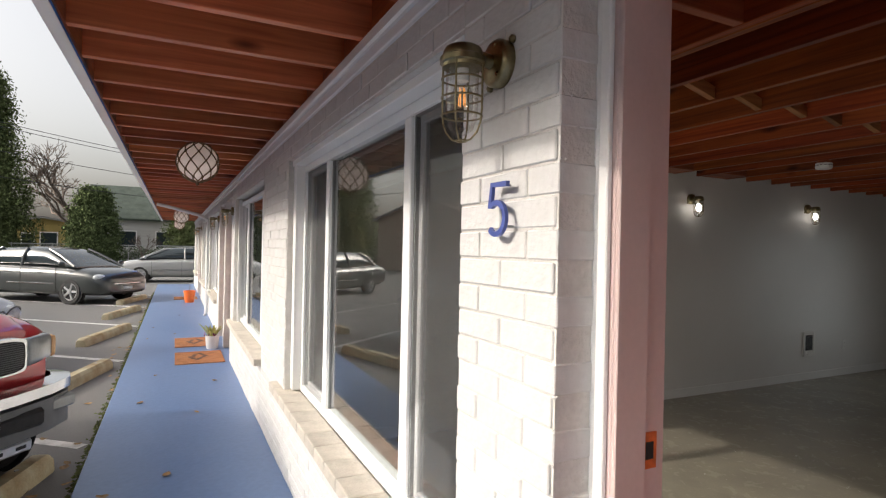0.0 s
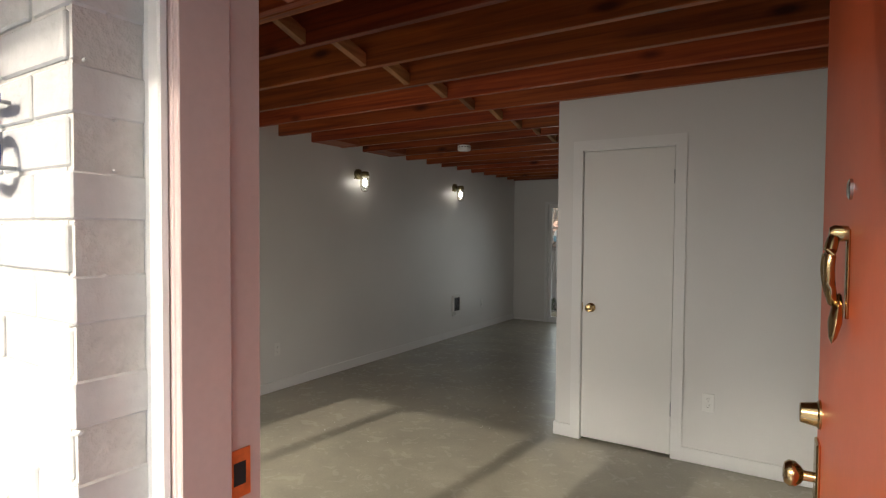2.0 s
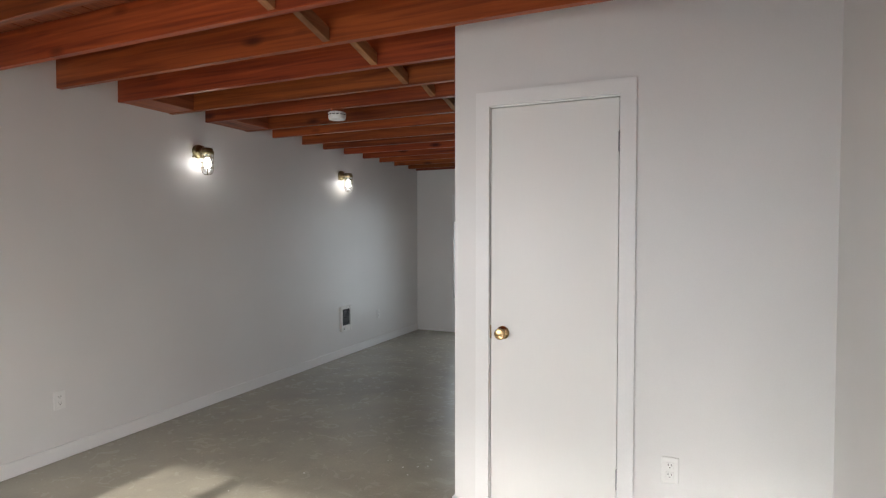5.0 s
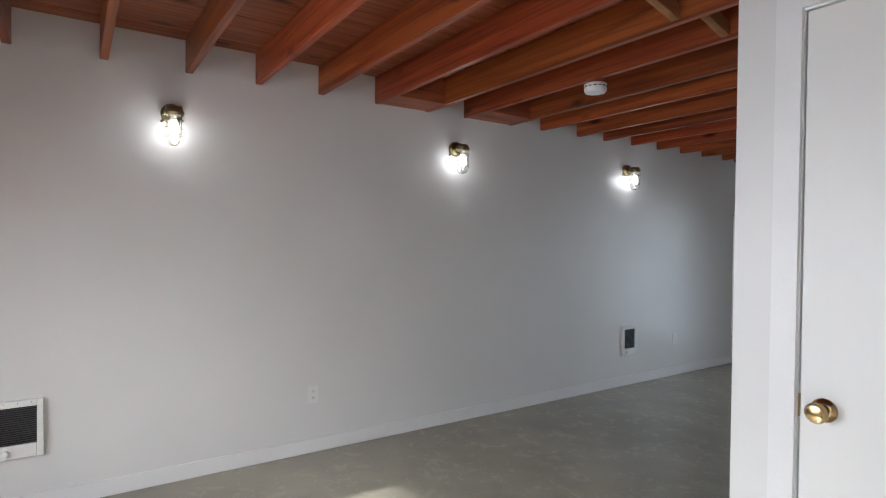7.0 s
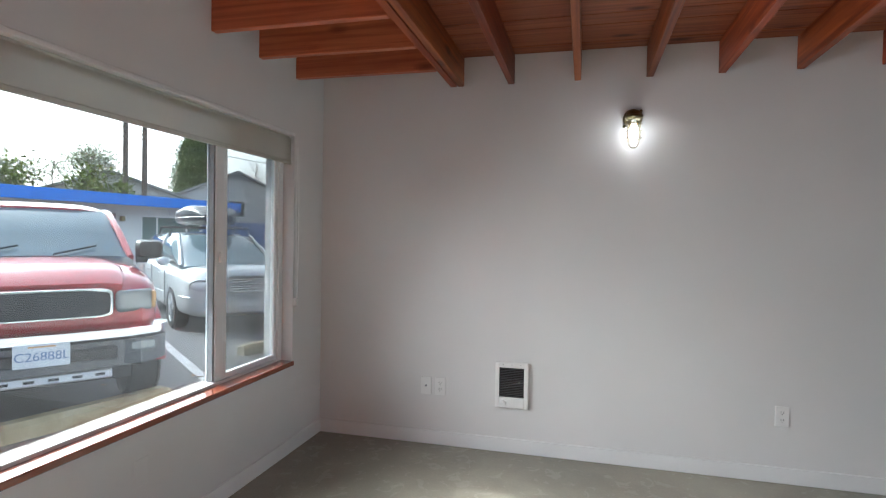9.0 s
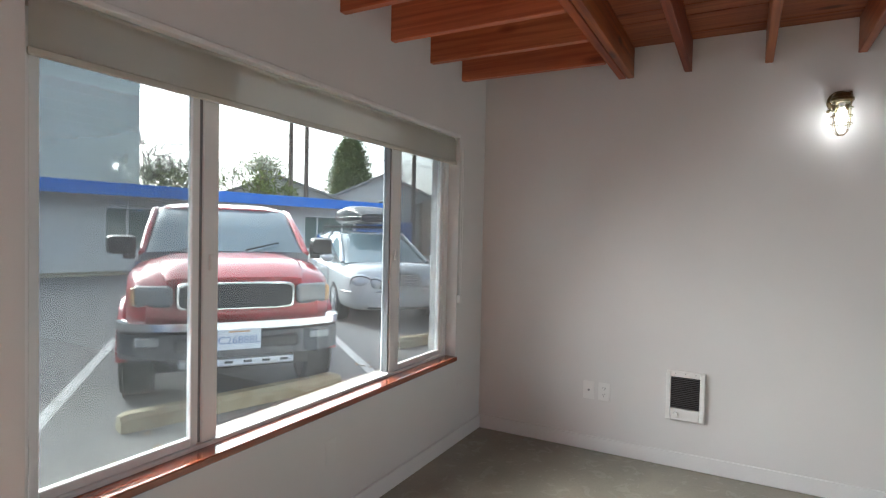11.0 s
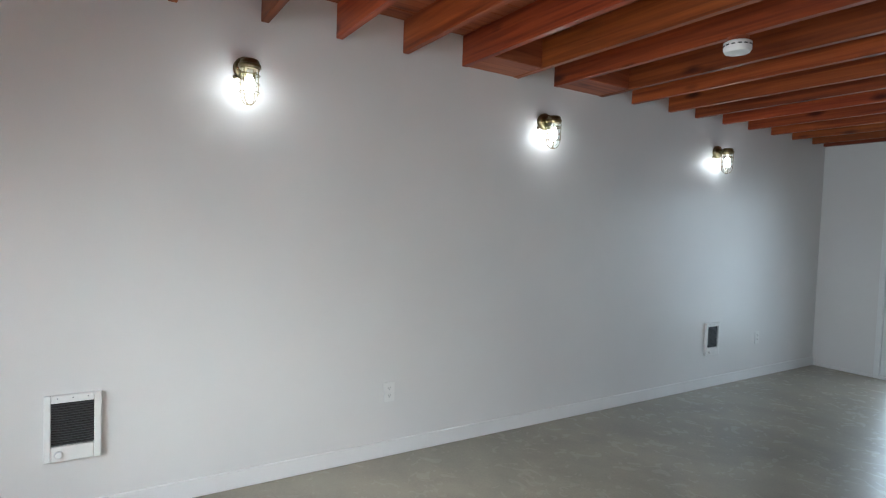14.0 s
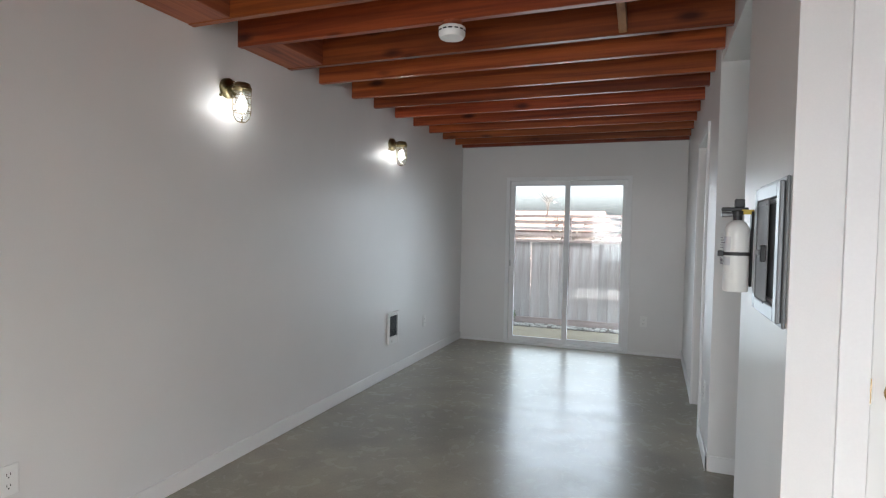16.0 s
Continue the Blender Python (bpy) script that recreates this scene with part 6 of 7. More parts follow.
def limbs(bm, start, way, length, radius, depth, rnd, tips, spread=0.6, thin=0.0):
    """Recursive tapered branches; the end of each twig is added to tips."""
    end = start + way * length
    bend = start + way * length * 0.5 + Vector((rnd.gauss(0, 1), rnd.gauss(0, 1), rnd.gauss(0, 1))) * length * 0.06
    n = 6 if radius > 0.03 else 4
    pts, rad = [start, bend, end], [radius, radius * 0.82, radius * 0.62]
    rows = []
    side = way.cross(Vector((0.3, 0.5, 0.8))).normalized()
    up = side.cross(way).normalized()
    for p, r in zip(pts, rad):
        rows.append([bm.verts.new(p + r * (math.cos(2 * math.pi * k / n) * side + math.sin(2 * math.pi * k / n) * up)) for k in range(n)])
    for a, b in zip(rows, rows[1:]):
        for k in range(n):
            bm.faces.new((a[k], a[(k + 1) % n], b[(k + 1) % n], b[k]))
    if depth == 0:
        tips.append(end)
        return
    for _ in range(rnd.choice((2, 3, 3))):
        w = (way + Vector((rnd.gauss(0, spread), rnd.gauss(0, spread), rnd.gauss(0.12, spread * 0.7)))).normalized()
        limbs(bm, start + way * length * rnd.uniform(0.65, 1.0), w, length * rnd.uniform(0.6, 0.85), max(radius * 0.62, thin), depth - 1, rnd, tips, spread, thin)


def conifer(x, y, h, r, seed, label, material, foot=0.12, blunt=0.75):
    rnd = random.Random(seed)
    t = thing("conifer_tree", label, "tree", pose(x, y, -0.083))
    part("trunk", lathe(bmesh.new(), [(0.03 * h, 0), (0.022 * h, h * 0.2), (0.012 * h, h * 0.6), (0.003 * h, h * 0.96)], Matrix(), 10), M["twig"], t, smooth=True)
    bm = bmesh.new()
    for k in range(640):
        u = rnd.random() ** 0.8
        z = h * (foot + (1 - foot) * u)
        rr = r * (1 - u) ** blunt * rnd.choice((rnd.uniform(0.2, 0.7), rnd.uniform(0.7, 1.1), rnd.uniform(0.8, 1.12))) + 0.1
        a = rnd.uniform(0, 6.283)
        blades(bm, (rr * math.cos(a), rr * math.sin(a), z - 0.15 * rr), (0.16 * r + 0.25, 0.16 * r + 0.25, 0.05 * h), 60, 0.018 * r + 0.06, rnd)
    heart = [(r * 0.72 * (1 - u) ** blunt * (0.85 + 0.3 * rnd.random()) + 0.02, h * (foot + (1 - foot) * u)) for u in [k / 14 for k in range(15)]]
    lathe(bm, heart, Matrix(), 11)
    part("crown", bm, material, t)
    return t


def bare_tree(x, y, h, seed, label="bare grey-brown winter tree with fine twigs", leaves=None, depth=5, spread=0.5):
    rnd = random.Random(seed)
    t = thing("deciduous_tree", label, "tree", pose(x, y, -0.083))
    bm, tips = bmesh.new(), []
    limbs(bm, Vector((0, 0, 0)), Vector((0.03, 0.02, 1)).normalized(), h * 0.30, h * 0.022, depth, rnd, tips, spread, max(0.0018 * h, 0.009))
    part("trunk", bm, M["twig"], t)
    if leaves:
        bm = bmesh.new()
        for p in tips:
            blades(bm, p, (0.8, 0.8, 0.6), 40, 0.065, rnd)
        part("crown", bm, leaves, t)
    return t


def bush(x, y, z, size, seed, label, material, count=90, leaf=0.09, name="bush"):
    rnd = random.Random(seed)
    t = thing(name, label, "bush", pose(x, y, z))
    bm, tips = bmesh.new(), []
    for k in range(6):
        w = Vector((rnd.gauss(0, 0.5), rnd.gauss(0, 0.5), 1)).normalized()
        limbs(bm, Vector((0, 0, 0)), w, size[2] * 0.45, 0.02 * size[2], 2, rnd, tips, 0.5)
    part("stems", bm, M["twig"], t)
    bm = bmesh.new()
    for k in range(count):
        while True:
            p = Vector((rnd.uniform(-1, 1), rnd.uniform(-1, 1), rnd.uniform(-0.9, 1)))
            if 0.35 < p.length < 1:
                break
        c = Vector((p.x * size[0], p.y * size[1], size[2] * (0.5 + 0.5 * p.z)))
        blades(bm, c, (0.3 * size[0], 0.3 * size[1], 0.16 * size[2]), 26, leaf, rnd)
    part("leaves", bm, material, t)
    return t


M["cedar"] = shader("cedar_green", (0.15, 0.185, 0.08), 0.95, spec=0.05, vary=0.25, scale=4, fine=30, random_by=("island", 0.5))
M["holly"] = shader("dark_green_leaf", (0.13, 0.17, 0.075), 0.9, spec=0.08, vary=0.25, scale=4, fine=30, random_by=("island", 0.5))
# green paled towards grey: the distance haze is mixed into the leaf colour
M["hazed_leaf"] = shader("hazed_grey_green_leaf", (0.34, 0.37, 0.25), 0.9, spec=0.1, vary=0.25, scale=4, fine=30, random_by=("island", 0.4))
M["lime"] = shader("yellow_green_leaf", (0.19, 0.23, 0.06), 0.9, spec=0.1, vary=0.25, scale=4, fine=30, random_by=("island", 0.45))
bush(0.15, 9.58, -0.03, (0.22, 0.12, 0.22), 4, "low scrubby green plant by the fence", M["shrub"], 26, 0.025, "garden_plant")
bush(2.05, 9.60, -0.03, (0.25, 0.10, 0.14), 6, "low scrubby green plant by the fence", M["shrub"], 18, 0.022, "garden_plant")
for k, (x, y, h) in enumerate(((-0.6, 11.2, 3.0), (0.6, 11.8, 2.7), (-1.8, 12.2, 3.4))):
    bare_tree(x, y, h, 40 + k, "bare tangled winter shrub behind the fence", None, 5, 0.75)
t = thing("garden_shed", "low red-brown roofed shed behind the fence", "shed", pose(-0.2, 14.2, -0.03))
box_part("wall", (-3.2, -1.2, 0, 1.3, 1.4, 1.4), M["fence_rail"], t)
bm = bmesh.new()
v = [bm.verts.new(p) for p in ((-3.5, -1.5, 1.4), (1.6, -1.5, 1.4), (1.6, 1.7, 1.4), (-3.5, 1.7, 1.4), (-3.3, 0.1, 1.85), (1.4, 0.1, 1.85))]
for q in ((0, 1, 5, 4), (2, 3, 4, 5), (0, 4, 3), (1, 2, 5), (0, 3, 2, 1)):
    bm.faces.new([v[i] for i in q])
part("roof", bm, M["red_roof"], t)

conifer(-41.0, -12.1, 12.6, 2.7, 1, "tall dense dark green cedar beyond the fence", M["cedar"], 0.03, 0.6)
conifer(-38.5, -5.75, 5.1, 1.5, 2, "broad dark green conifer beyond the fence", M["holly"], 0.0, 0.42)
bare_tree(-45.0, -7.4, 10.5, 3, depth=6)
bare_tree(-37.5, -2.9, 2.6, 5, "small bare ornamental tree by the fence")
bare_tree(-21.7, -26.2, 7.6, 7, "tall tree with sparse grey-green leaves, paled as by haze", M["hazed_leaf"], 5, 0.55)
bare_tree(-20.0, -29.2, 8.2, 8, "tall tree with sparse grey-green leaves, paled as by haze", M["hazed_leaf"], 5, 0.55)
bare_tree(-36.0, -24.5, 9.0, 9, depth=6)
bare_tree(-17.6, -30.4, 8.6, 19, depth=6)
conifer(-31.5, -26.0, 8.7, 1.9, 10, "narrow dark green conifer behind the houses", M["cedar"], 0.25, 0.5)
bush(-19.4, -22.4, -0.083, (1.9, 1.6, 4.5), 12, "large rounded green shrub behind the low building", M["lime"], 120, 0.16)
bush(-14.6, -22.4, -0.083, (2.2, 1.6, 4.4), 13, "yellow-green tree crown behind the low building", M["lime"], 110, 0.14)
for k, (y, s) in enumerate(((-14.5, 1.6), (-8.2, 1.3), (-3.2, 1.2), (-0.6, 1.5), (1.6, 2.2))):
    bush(-41.6, y, -0.083, (1.0, 1.7, s), 60 + k, "dark green hedge shrub behind the chain-link fence", M["holly"], 50, 0.10)
for k, y in enumerate((1.0, 4.0)):
    conifer(-44.0 - k, y, 7.5, 2.4, 70 + k, "tall dark green tree behind the fence", M["cedar"], 0.05, 0.5)


# ---- houses and fences far off ----
M["render_yellow"] = shader("ochre_wall", (0.40, 0.31, 0.11), 0.8, vary=0.05, scale=1, fine=20)
M["render_grey"] = shader("grey_siding", (0.52, 0.51, 0.50), 0.75, vary=0.05, scale=1, fine=20, stretch=(0.3, 0.3, 6))
M["render_tan"] = shader("tan_siding", (0.40, 0.31, 0.24), 0.75, vary=0.05, scale=1, fine=20, stretch=(0.3, 0.3, 6))
M["shingle_green"] = shader("dark_green_shingle", (0.055, 0.075, 0.06), 0.85, vary=0.12, scale=2, fine=20)
M["shingle_grey"] = shader("grey_shingle", (0.30, 0.295, 0.29), 0.85, vary=0.12, scale=2, fine=20)
M["white_wall"] = shader("white_wall_paint", (0.72, 0.72, 0.71), 0.6, vary=0.03, scale=1.5, fine=40)
M["big_wall"] = shader("pale_grey_wall", (0.74, 0.78, 0.76), 0.7, vary=0.03, scale=0.6, fine=20)
M["blue_board"] = shader("blue_boards", (0.06, 0.14, 0.36), 0.6, vary=0.08, scale=2, fine=30)


def house(m, w, d, wall_h, ridge_h, wall, roof, label, windows):
    """Gabled along local x; windows: (face, u, z, width, height), face -1 south side (local -y), 1 east end (local +x)."""
    t = thing("house", label, "house", m, "houses")
    bm = bmesh.new()
    v = [bm.verts.new(p) for p in ((-w / 2, -d / 2, 0), (w / 2, -d / 2, 0), (w / 2, d / 2, 0), (-w / 2, d / 2, 0), (-w / 2, -d / 2, wall_h), (w / 2, -d / 2, wall_h), (w / 2, d / 2, wall_h), (-w / 2, d / 2, wall_h), (-w / 2, 0, ridge_h), (w / 2, 0, ridge_h))]
    for q in ((0, 1, 5, 4), (1, 2, 6, 9, 5), (2, 3, 7, 6), (3, 0, 4, 8, 7), (0, 3, 2, 1), (4, 5, 9, 8), (6, 7, 8, 9)):
        bm.faces.new([v[i] for i in q])
    part("wall", bm, wall, t)
    bm = bmesh.new()
    e, k = 0.35, (ridge_h - wall_h) / (d / 2)
    for s in (-1, 1):
        a = [(-w / 2 - e, s * (d / 2 + e), wall_h - e * k), (w / 2 + e, s * (d / 2 + e), wall_h - e * k), (w / 2 + e, 0, ridge_h), (-w / 2 - e, 0, ridge_h)]
        lo = [bm.verts.new((p[0], p[1], p[2] + 0.01)) for p in a]
        hi = [bm.verts.new((p[0], p[1], p[2] + 0.16)) for p in a]
        bm.faces.new(lo)
        bm.faces.new(hi)
        for i in range(4):
            bm.faces.new((lo[i], lo[(i + 1) % 4], hi[(i + 1) % 4], hi[i]))
    part("roof", bm, roof, t)
    for face, u, z, ww, hh in windows:
        if face == -1:
            outer, inner = (u - ww / 2 - 0.08, -d / 2 - 0.05, z - 0.08, u + ww / 2 + 0.08, -d / 2, z + hh + 0.08), (u - ww / 2, -d / 2 - 0.06, z, u + ww / 2, -d / 2 - 0.04, z + hh)
        else:
            outer, inner = (w / 2, u - ww / 2 - 0.08, z - 0.08, w / 2 + 0.05, u + ww / 2 + 0.08, z + hh + 0.08), (w / 2 + 0.04, u - ww / 2, z, w / 2 + 0.06, u + ww / 2, z + hh)
        wn2 = box_part("window", outer, M["trim"], t)
        box_part("pane", inner, M["car_glass"], wn2)
    return t


G = -0.083
house(pose(-49.0, -9.9, G), 5, 3.4, 3.0, 3.3, M["render_yellow"], M["shingle_grey"], "small ochre yellow house with a nearly flat roof", [(1, 0.4, 0.9, 1.0, 1.3), (1, -0.9, 0.9, 0.7, 1.2)])
house(pose(-52.0, -3.2, G, 0, 0, 90), 8, 9, 3.6, 6.4, M["render_grey"], M["shingle_green"], "grey house with a dark green shingled roof", [(-1, 1.5, 1.2, 1.2, 1.3), (-1, -1.2, 1.2, 1.2, 1.3)])
house(pose(-25.6, -27.5, G, 0, 0, 42), 7.5, 8, 3.5, 4.9, M["render_grey"], M["shingle_grey"], "pale grey two-storey house with a gabled roof", [(1, 0.5, 2.3, 0.9, 1.0), (-1, 1.5, 2.3, 1.1, 1.0), (-1, -1.5, 2.3, 1.1, 1.0)])
house(pose(-30.3, -22.3, G, 0, 0, 42), 6.5, 7, 3.8, 5.4, M["render_grey"], M["shingle_grey"], "pale grey gabled house among others", [(1, 0.0, 2.6, 0.9, 1.0), (-1, 0, 2.5, 1.1, 1.0)])
house(pose(-33.5, -17.2, G, 0, 0, 42), 6.5, 7, 3.6, 5.1, M["render_tan"], M["shingle_grey"], "tan house with a grey gabled roof", [(1, 0.2, 2.5, 0.9, 1.0), (-1, 0.5, 2.4, 1.1, 1.0)])
t = thing("tall_building", "tall plain pale grey building behind the low wing", "building", pose(-13.4, -25, G))
box_part("wall", (0, -12, 0, 30, 0, 11.0), M["big_wall"], t)
box_part("parapet", (-0.08, -12.08, 11.0, 30.08, 0.08, 11.3), M["trim"], t, bevel=0.02)
t = thing("board_fence", "blue painted board fence beyond the parked cars", "fence", pose(-18.2, -11.9, G, 0, 0, -58))
for k in range(22):
    box_part("board", (k * 0.2, -0.012, 0.05, k * 0.2 + 0.192, 0.012, 1.95), M["blue_board"], t)
for z in (0.4, 1.6):
    box_part("rail", (0, 0.012, z, 4.4, 0.05, z + 0.09), M["blue_board"], t)


M["galvanised"] = shader("galvanised_steel", (0.46, 0.47, 0.47), 0.5, metal=0.25, vary=0.05, scale=6, fine=50)


def chain_fence():
    t = thing("chain_link_fence", "grey chain-link fence on round steel posts", "fence", pose(-40.0, 0, G))
    for k in range(12):
        y = -17.0 + k * 2.2
        part("fence_post", lathe(bmesh.new(), [(0.03, 0), (0.03, 1.42), (0.02, 1.46), (0, 1.46)], Matrix.Translation((0, y, 0)), 8), M["galvanised"], t)
    part("top_rail", tube(bmesh.new(), [(0, -17, 1.4), (0, 7.2, 1.4)], 0.034, 6), M["galvanised"], t)
    bm = bmesh.new()
    y = -17.0
    while y < 7.0:
        for s in (-1, 1):
            tube(bm, [(0, y, 0.03 if s > 0 else 1.38), (0, y + 1.35, 1.38 if s > 0 else 0.03)], 0.005, 3)
        y += 0.11
    part("mesh", bm, M["galvanised"], t)
    return t


chain_fence()


def utility_pole(x, y, h, arm):
    t = thing("utility_pole", "weathered brown timber utility pole", "pole", pose(x, y, G), "utility poles")
    part("pole", lathe(bmesh.new(), [(0.16, 0), (0.12, h)], Matrix(), 10), M["twig"], t, smooth=True)
    if arm:
        box_part("crossarm", (-0.9, -0.06, h - 0.9, 0.9, 0.06, h - 0.75), M["twig"], t)
        for dx in (-0.8, -0.3, 0.3, 0.8):
            part("insulator", lathe(bmesh.new(), [(0.04, 0), (0.05, 0.06), (0.02, 0.14)], Matrix.Translation((dx, 0, h - 0.75)), 8), M["ceramic"], t)
    part("street_lamp_arm", tube(bmesh.new(), [(0, 0, h * 0.66), (0.5, 0.1, h * 0.7), (0.9, 0.15, h * 0.69)], 0.03, 6), M["steel"], t)
    return t


utility_pole(-21.4, -22.6, 10.5, True)
utility_pole(-22.0, -21.9, 10.0, False)
utility_pole(-26.2, -16.8, 9.5, False)
t = thing("overhead_cables", "thin black overhead cables between the poles", "cable")
for z, dy in ((9.6, 0.0), (9.3, 0.4), (8.0, 0.2), (6.6, 0.1)):
    a, b = Vector((-21.4, -22.6 + dy, z)), Vector((-52.0, 10.0 + dy, z - 1.0))
    part("cable", tube(bmesh.new(), [a.lerp(b, s) - Vector((0, 0, 1.3 * 4 * s * (1 - s))) for s in [k / 16 for k in range(17)]], 0.018, 4), M["black"], t)
    a, b = Vector((-21.4, -22.6 + dy, z)), Vector((9.0, -40.0 + dy, z))
    part("cable", tube(bmesh.new(), [a.lerp(b, s) - Vector((0, 0, 1.1 * 4 * s * (1 - s))) for s in [k / 16 for k in range(17)]], 0.018, 4), M["black"], t)


def opposite_wing():
    t = thing("low_building", "low white motel wing with a bright blue fascia", "building", pose(-4.95, -15.05, G, 0, 0, -10.9))
    holes, door_spots, window_spots = [], [], []
    for k in range(-1, 4):
        o = -6.6 + 12.4 * k
        door_spots += [(o - 1.38, o - 0.5), (o + 0.5, o + 1.38)]
        window_spots += [(o - 5.2, o - 2.4), (o + 2.4, o + 5.2)]
    door_spots = [d for d in door_spots if -11.9 < d[0] and d[1] < 26]
    window_spots = [d for d in window_spots if -11.9 < d[0] and d[1] < 26]
    holes = [(a, b, 0.68, 2.12) for a, b in window_spots] + [(a, b, -1, 2.14) for a, b in door_spots]
    part("wall", pierced(1, -1.5, -1.3, -12.2, 26, 0, 2.5, holes), M["white_wall"], t)
    box_part("interior_wall", (-12.0, -3.6, 0, 25.8, -3.5, 2.5), M["white_wall"], t)
    box_part("roof", (-12.6, -8, 2.55, 26.4, -0.05, 2.72), M["asphalt"], t)
    box_part("fascia", (-12.7, -0.05, 2.40, 26.5, 0.0, 2.78), M["blue_fascia"], t, bevel=0.01)
    box_part("end_fascia", (-12.75, -8, 2.40, -12.7, -0.05, 2.78), M["blue_fascia"], t)
    box_part("soffit", (-12.6, -1.3, 2.50, 26.4, -0.05, 2.54), M["joist"], t)
    box_part("walkway", (-12.4, -1.3, -0.1, 26.2, -0.2, 0.06), M["patio"], t)
    for a, b in door_spots:
        d = box_part("door", (a + 0.03, -1.40, 0.06, b - 0.03, -1.36, 2.11), M["orange"], t, label="orange door")
    for a, b in window_spots:
        w = part("window", ring_frame(bmesh.new(), 1, -1.42, -1.34, a, b, 0.68, 2.12, 0.06), M["vinyl"], t)
        for s in (0.26, 0.75):
            x = a + (b - a) * s
            box_part("mullion", (x - 0.03, -1.41, 0.74, x + 0.03, -1.35, 2.06), M["vinyl"], w)
        box_part("pane", (a + 0.06, -1.385, 0.74, b - 0.06, -1.38, 2.06), M["pane_dim"], w)
    for a, b in door_spots:
        box_part("lamp", (a - 0.25, -1.3, 1.85, a - 0.12, -1.12, 2.05), M["old_brass"], t, bevel=0.02)
    return t


M["pane_dim"] = shader("dim_pane", (0.16, 0.22, 0.20), 0.05, vary=0.05, scale=0.7, fine=10, spec=0.8)
opposite_wing()

# ---- our wing's facade ----
FACE = -0.245
COURSE, BRICK, JOINT = 0.0677, 0.2032, 0.006
UNITS = [(-0.49, -1), (-9.11, 1), (-9.60, -1), (-18.22, 1)]


def span(o, s, a, b):
    return tuple(sorted((o + s * a, o + s * b)))


holes = [(0.31, 2.84, 0.50, 2.10), (3.236, 4.23, -1, 2.16)]
for o, s in UNITS:
    holes += [(*span(o, s, 0.31, 2.84), 0.50, 2.10), (*span(o, s, 3.236, 4.23), -1, 2.16)]
structure("wall_facade", pierced(1, FACE + 0.0045, -0.1, -18.7, 8.8, -0.03, UNDER, holes), M["mortar"], "white painted mortar behind the brickwork", "wall")
# added sheet right behind the panes; its dark colour replaces the rooms' shade
structure("neighbour_dark_sheet", cube(bmesh.new(), -18.7, -0.045, -0.03, -0.17, 0.0, 2.56), M["neighbour"], "dark sheet close behind the neighbouring windows, standing in for unlit rooms", "wall")
structure("wall_far_end", cube(bmesh.new(), -18.75, 0.0, -0.03, -18.6, BACK, 2.56), M["mortar"], "white painted end wall of the row", "wall")
structure("wall_east_room", cube(bmesh.new(), 4.36, -0.05, -0.03, 8.8, 0.0, 2.56), M["mortar"], "plain wall of the next room", "wall")
structure("wall_pier_mortar", cube(bmesh.new(), 3.2362, FACE + 0.0055, -0.03, 3.2525, -0.151, 2.25), M["mortar"], "white painted mortar at the pier's corner", "wall")
bm = cube(bmesh.new(), -18.7, FACE - 0.030, 2.300, 8.8, FACE + 0.02, UNDER - 0.004, bevel=0.008)
cube(bm, -18.7, FACE - 0.012, 2.255, 8.8, FACE + 0.02, 2.2995, bevel=0.005)
structure("moulding", bm, M["trim"], "white painted two-step moulding under the rafters", "trim")
for k, (o, s) in enumerate(UNITS):
    a, b = span(o, s, 0.39, 2.84)
    three_light_window(f"window_{k + 2}", a, b, 0.548, 2.06, -0.125, False, "white vinyl three-part window of a neighbouring room")
    a, b = span(o, s, 3.262, 4.203)
    d = thing(f"door_{k + 2}", "salmon painted closed front door of a neighbouring room", "door", kind="structure")
    part("door_frame", ring_frame(bmesh.new(), 1, -0.16, -0.05, a, b, -0.06, 2.12, 0.04), M["pink"], d)
    box_part("slab", (a + 0.04, -0.11, -0.02, b - 0.04, -0.07, 2.08), M["pink"], d)
    knob_set(d, ((a + 0.1) if s > 0 else (b - 0.1), -0.11, 0.97), (0, -1, 0), M["brass"])
    lx = o + s * 3.035
    copy_thing(porch_lamp, pose(lx, FACE, 1.957, 0, 0, -90))
    sx = span(o, s, 0.31, 2.84)
    structure(f"sill_{k + 2}", cube(bmesh.new(), sx[0] - 0.25, FACE - 0.06, 0.482, sx[1], -0.16, 0.545, bevel=0.006), M["sill_brick"], "tan brick window sill", "sill")
    for a, b in (span(o, s, 0.31, 0.385), span(o, s, 2.765, 2.84)):
        structure(f"trim_window_{k + 2}", cube(bmesh.new(), a, -0.20, 0.546, b, -0.165, 2.10), M["trim"], "white window trim board", "trim")
structure("trim_window_1", cube(bmesh.new(), 0.312, -0.205, 0.552, 0.388, -0.095, 2.10, bevel=0.004), M["trim"], "white window trim board", "trim")
structure("trim_window_1_top", cube(bmesh.new(), 0.312, -0.215, 2.061, 2.84, -0.101, 2.10, bevel=0.004), M["trim"], "white window trim board", "trim")

# brick pieces, last
brick_meshes = {}
rnd = random.Random(17)


def brick_mesh(length, height, depth):
    key = (round(length, 3), round(height, 3), depth)
    if key not in brick_meshes:
        bm = cube(bmesh.new(), 0, 0, 0, key[0], depth, key[1])
        front = [e for e in bm.edges if min(v.co.y for v in e.verts) < 1e-6]
        bmesh.ops.bevel(bm, geom=front, offset=0.0028, segments=1, affect="EDGES", profile=0.5)
        brick_meshes[key] = mesh_of("brick", bm, M["brick"])
    return brick_meshes[key]


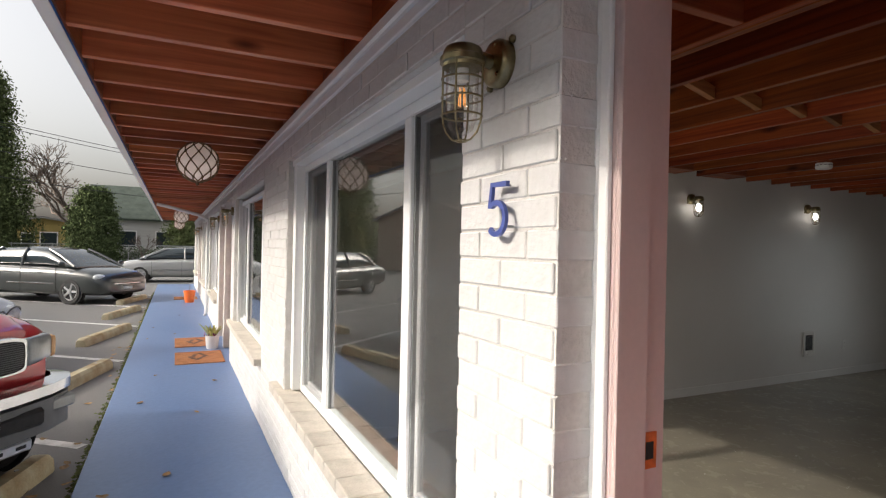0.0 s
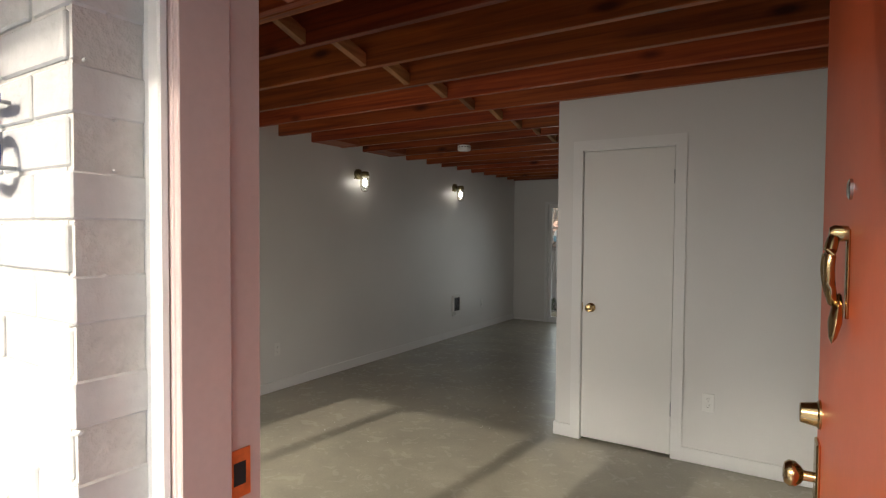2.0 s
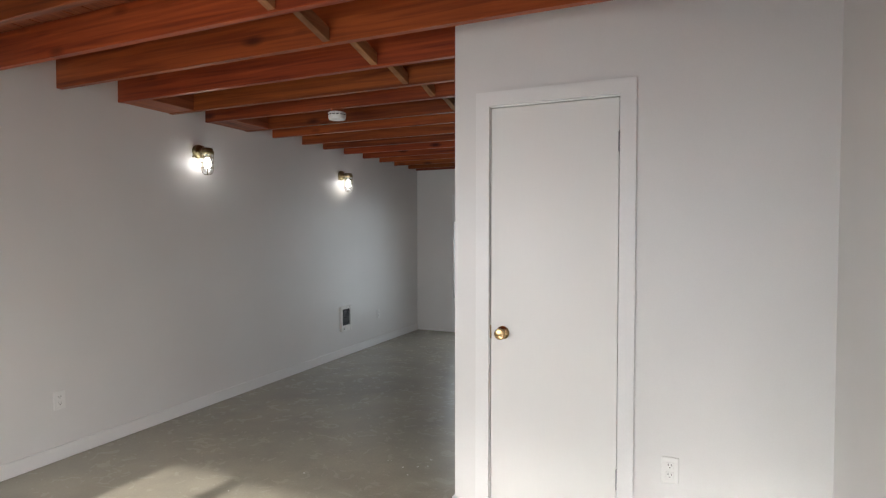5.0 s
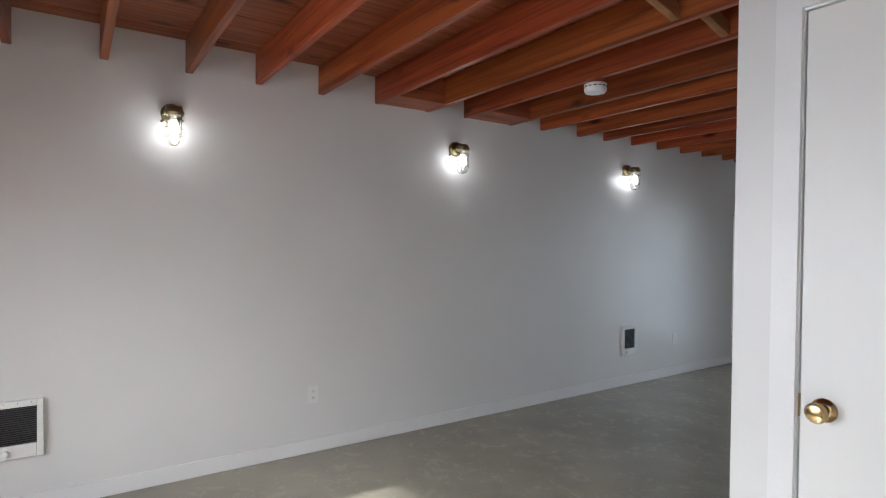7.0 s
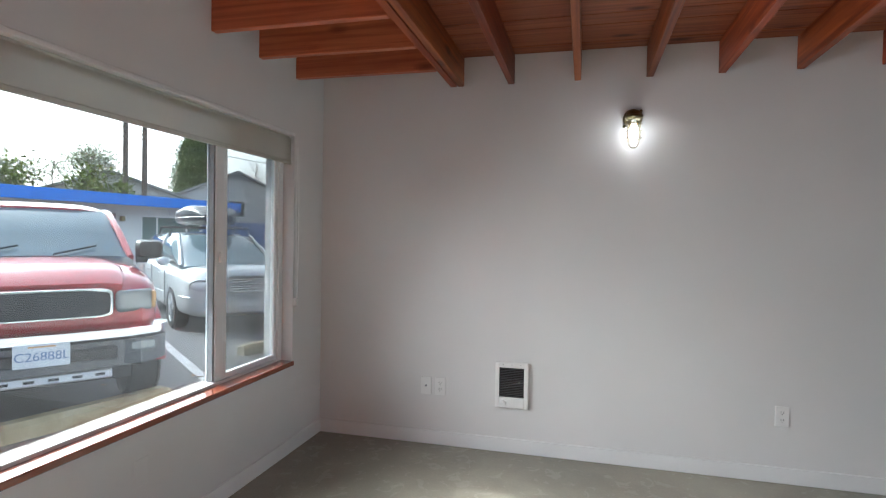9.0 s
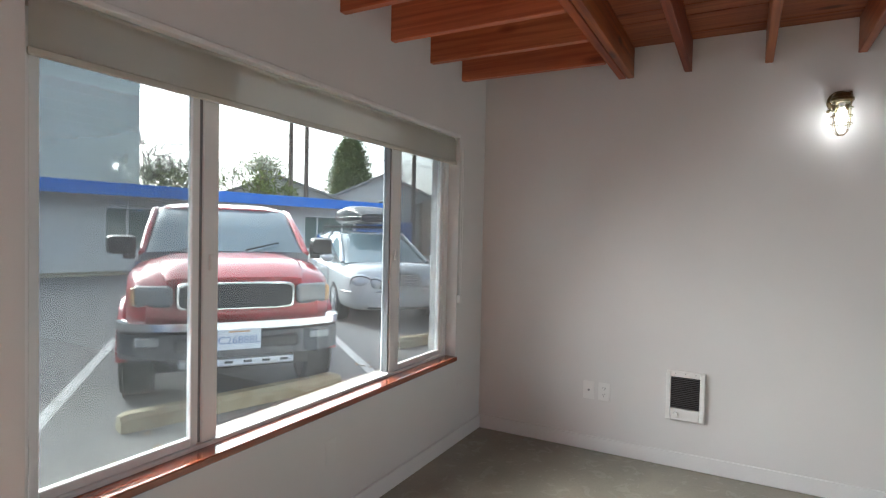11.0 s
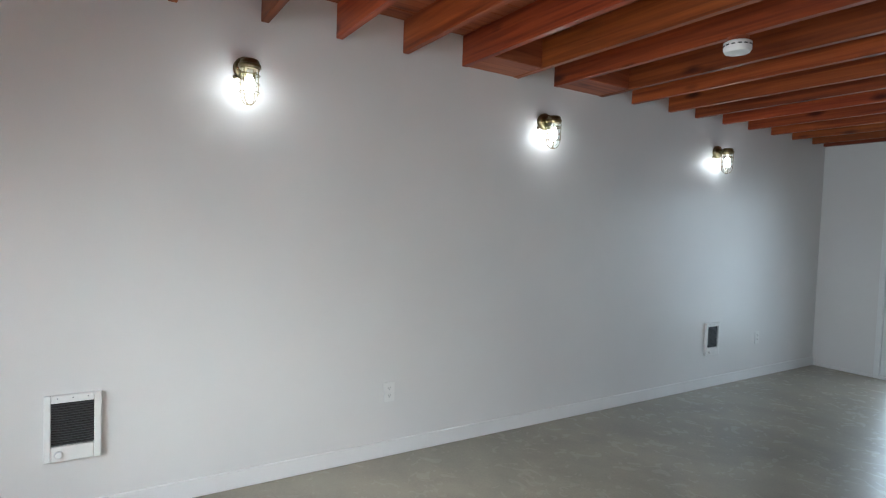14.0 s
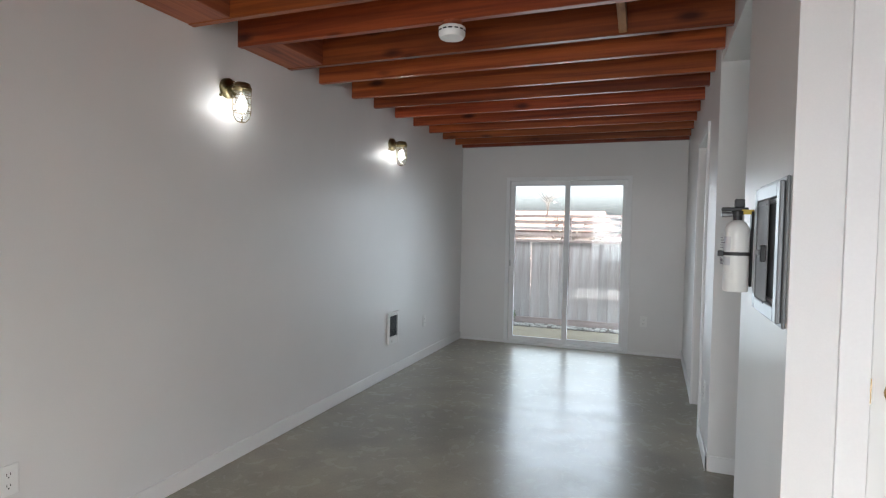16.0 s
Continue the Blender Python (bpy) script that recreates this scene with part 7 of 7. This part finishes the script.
def courses(x0, x1, z0, z1):
    """The bricks of a stretch of running bond: x, z, length, height."""
    n = 0
    z = -0.054
    while z < z1 - 0.01:
        lo, hi = max(z, z0), min(z + COURSE - JOINT, z1)
        if hi - lo > 0.02:
            x = math.floor(x0 / BRICK) * BRICK - (BRICK / 2 if n % 2 else 0)
            while x < x1:
                a, b = max(x, x0), min(x + BRICK - JOINT, x1)
                if b - a > 0.03:
                    yield a, lo, b - a, hi - lo
                x += BRICK
        z += COURSE
        n += 1


def brick_wall(name, label, x0, x1, z0, z1):
    w = thing(name, label, "wall", kind="structure")
    for x, z, length, height in courses(x0, x1, z0, z1):
        ob = new("brick", brick_mesh(length, height, 0.10))
        ob.parent = w
        ob.matrix_basis = pose(x, FACE + rnd.uniform(-0.0025, 0.002), z, rnd.uniform(-0.5, 0.5), 0, rnd.uniform(-0.3, 0.3))
    return w


brick_wall("wall_pier", "white painted brick pier beside the door", 2.84, 3.256, -0.03, 2.26)
brick_wall("wall_below_window", "white painted brickwork below the window", 0.31, 2.83, -0.03, 0.48)
brick_wall("wall_between_windows", "white painted brickwork between two windows", -0.80, 0.305, -0.03, 2.26)
brick_wall("wall_above_window", "white painted brick courses above the window", 0.31, 2.835, 2.105, 2.26)
# crusts of old paint and mortar along the pier's corner
bm = bmesh.new()
for k in range(34):
    for _ in range(rnd.choice((1, 2, 2, 3))):
        m = pose(3.255 + rnd.uniform(-0.004, 0.003), FACE + 0.003 + rnd.choice((0.0, 0.0, rnd.uniform(0.0, 0.075))), -0.0575 + COURSE * k + rnd.uniform(-0.006, 0.006), rnd.uniform(0, 90), rnd.uniform(0, 90), 0)
        bmesh.ops.create_icosphere(bm, subdivisions=1, radius=rnd.uniform(0.002, 0.0048), matrix=m @ Matrix.Diagonal((1, rnd.uniform(0.6, 2.2), 0.7, 1)))
tagged(part("mortar_crust", bm, M["brick"]), "small crusts of paint and mortar at the brick joints", "mortar", kind="stuff")
w = thing("sill_1", "grey-tan brick window sill of long flat bricks", "sill", kind="structure")
sill_mesh = mesh_of("brick", cube(bmesh.new(), 0, 0, 0, 0.1965, 0.155, 0.060, bevel=0.004), M["sill_brick"])
for k in range(14):
    x = 0.04 + k * 0.2032
    if x < 2.64:
        ob = new("brick", sill_mesh)
        ob.parent = w
        ob.matrix_basis = pose(x, FACE - 0.058, 0.483 + rnd.uniform(-0.001, 0.001), rnd.uniform(-4.5, -3.5) + 4, 0, 0)
structure("sill_1_mortar", cube(bmesh.new(), 0.04, FACE - 0.05, 0.482, 2.838, -0.16, 0.538), M["mortar"], "mortar bed of the brick sill", "sill")
verts, faces = [], []
stretches = [(4.235, 8.78, -0.03, 2.26)]
for o, s in UNITS:
    stretches += [(*span(o, s, 2.845, 3.232), -0.03, 2.26), (*span(o, s, 0.32, 2.835), -0.03, 0.48), (*span(o, s, 0.32, 2.835), 2.105, 2.26)]
stretches += [(-9.905, -8.81, -0.03, 2.26), (-18.68, -17.92, -0.03, 2.26), (-4.885, -4.725, -0.03, 2.26), (-13.98, -13.84, -0.03, 2.26)]
for st in stretches:
    for x, z, length, height in courses(*st):
        y = FACE + rnd.uniform(-0.002, 0.002)
        b = len(verts)
        c = 0.003
        verts += [(x, y + c, z), (x + length, y + c, z), (x + length, y + c, z + height), (x, y + c, z + height),
                  (x + c, y, z + c), (x + length - c, y, z + c), (x + length - c, y, z + height - c), (x + c, y, z + height - c),
                  (x, y + 0.05, z), (x + length, y + 0.05, z), (x + length, y + 0.05, z + height), (x, y + 0.05, z + height)]
        faces += [(b + 4, b + 5, b + 6, b + 7)]
        for i in range(4):
            j = (i + 1) % 4
            faces += [(b + i, b + j, b + 4 + j, b + 4 + i), (b + 8 + i, b + 8 + j, b + j, b + i)]
me = bpy.data.meshes.new("far_bricks")
me.from_pydata(verts, [], faces)
me.materials.append(M["brick_far"])
me.update()
tagged(new("far_bricks", me), "white painted bricks of the neighbouring rooms", "bricks", kind="stuff")
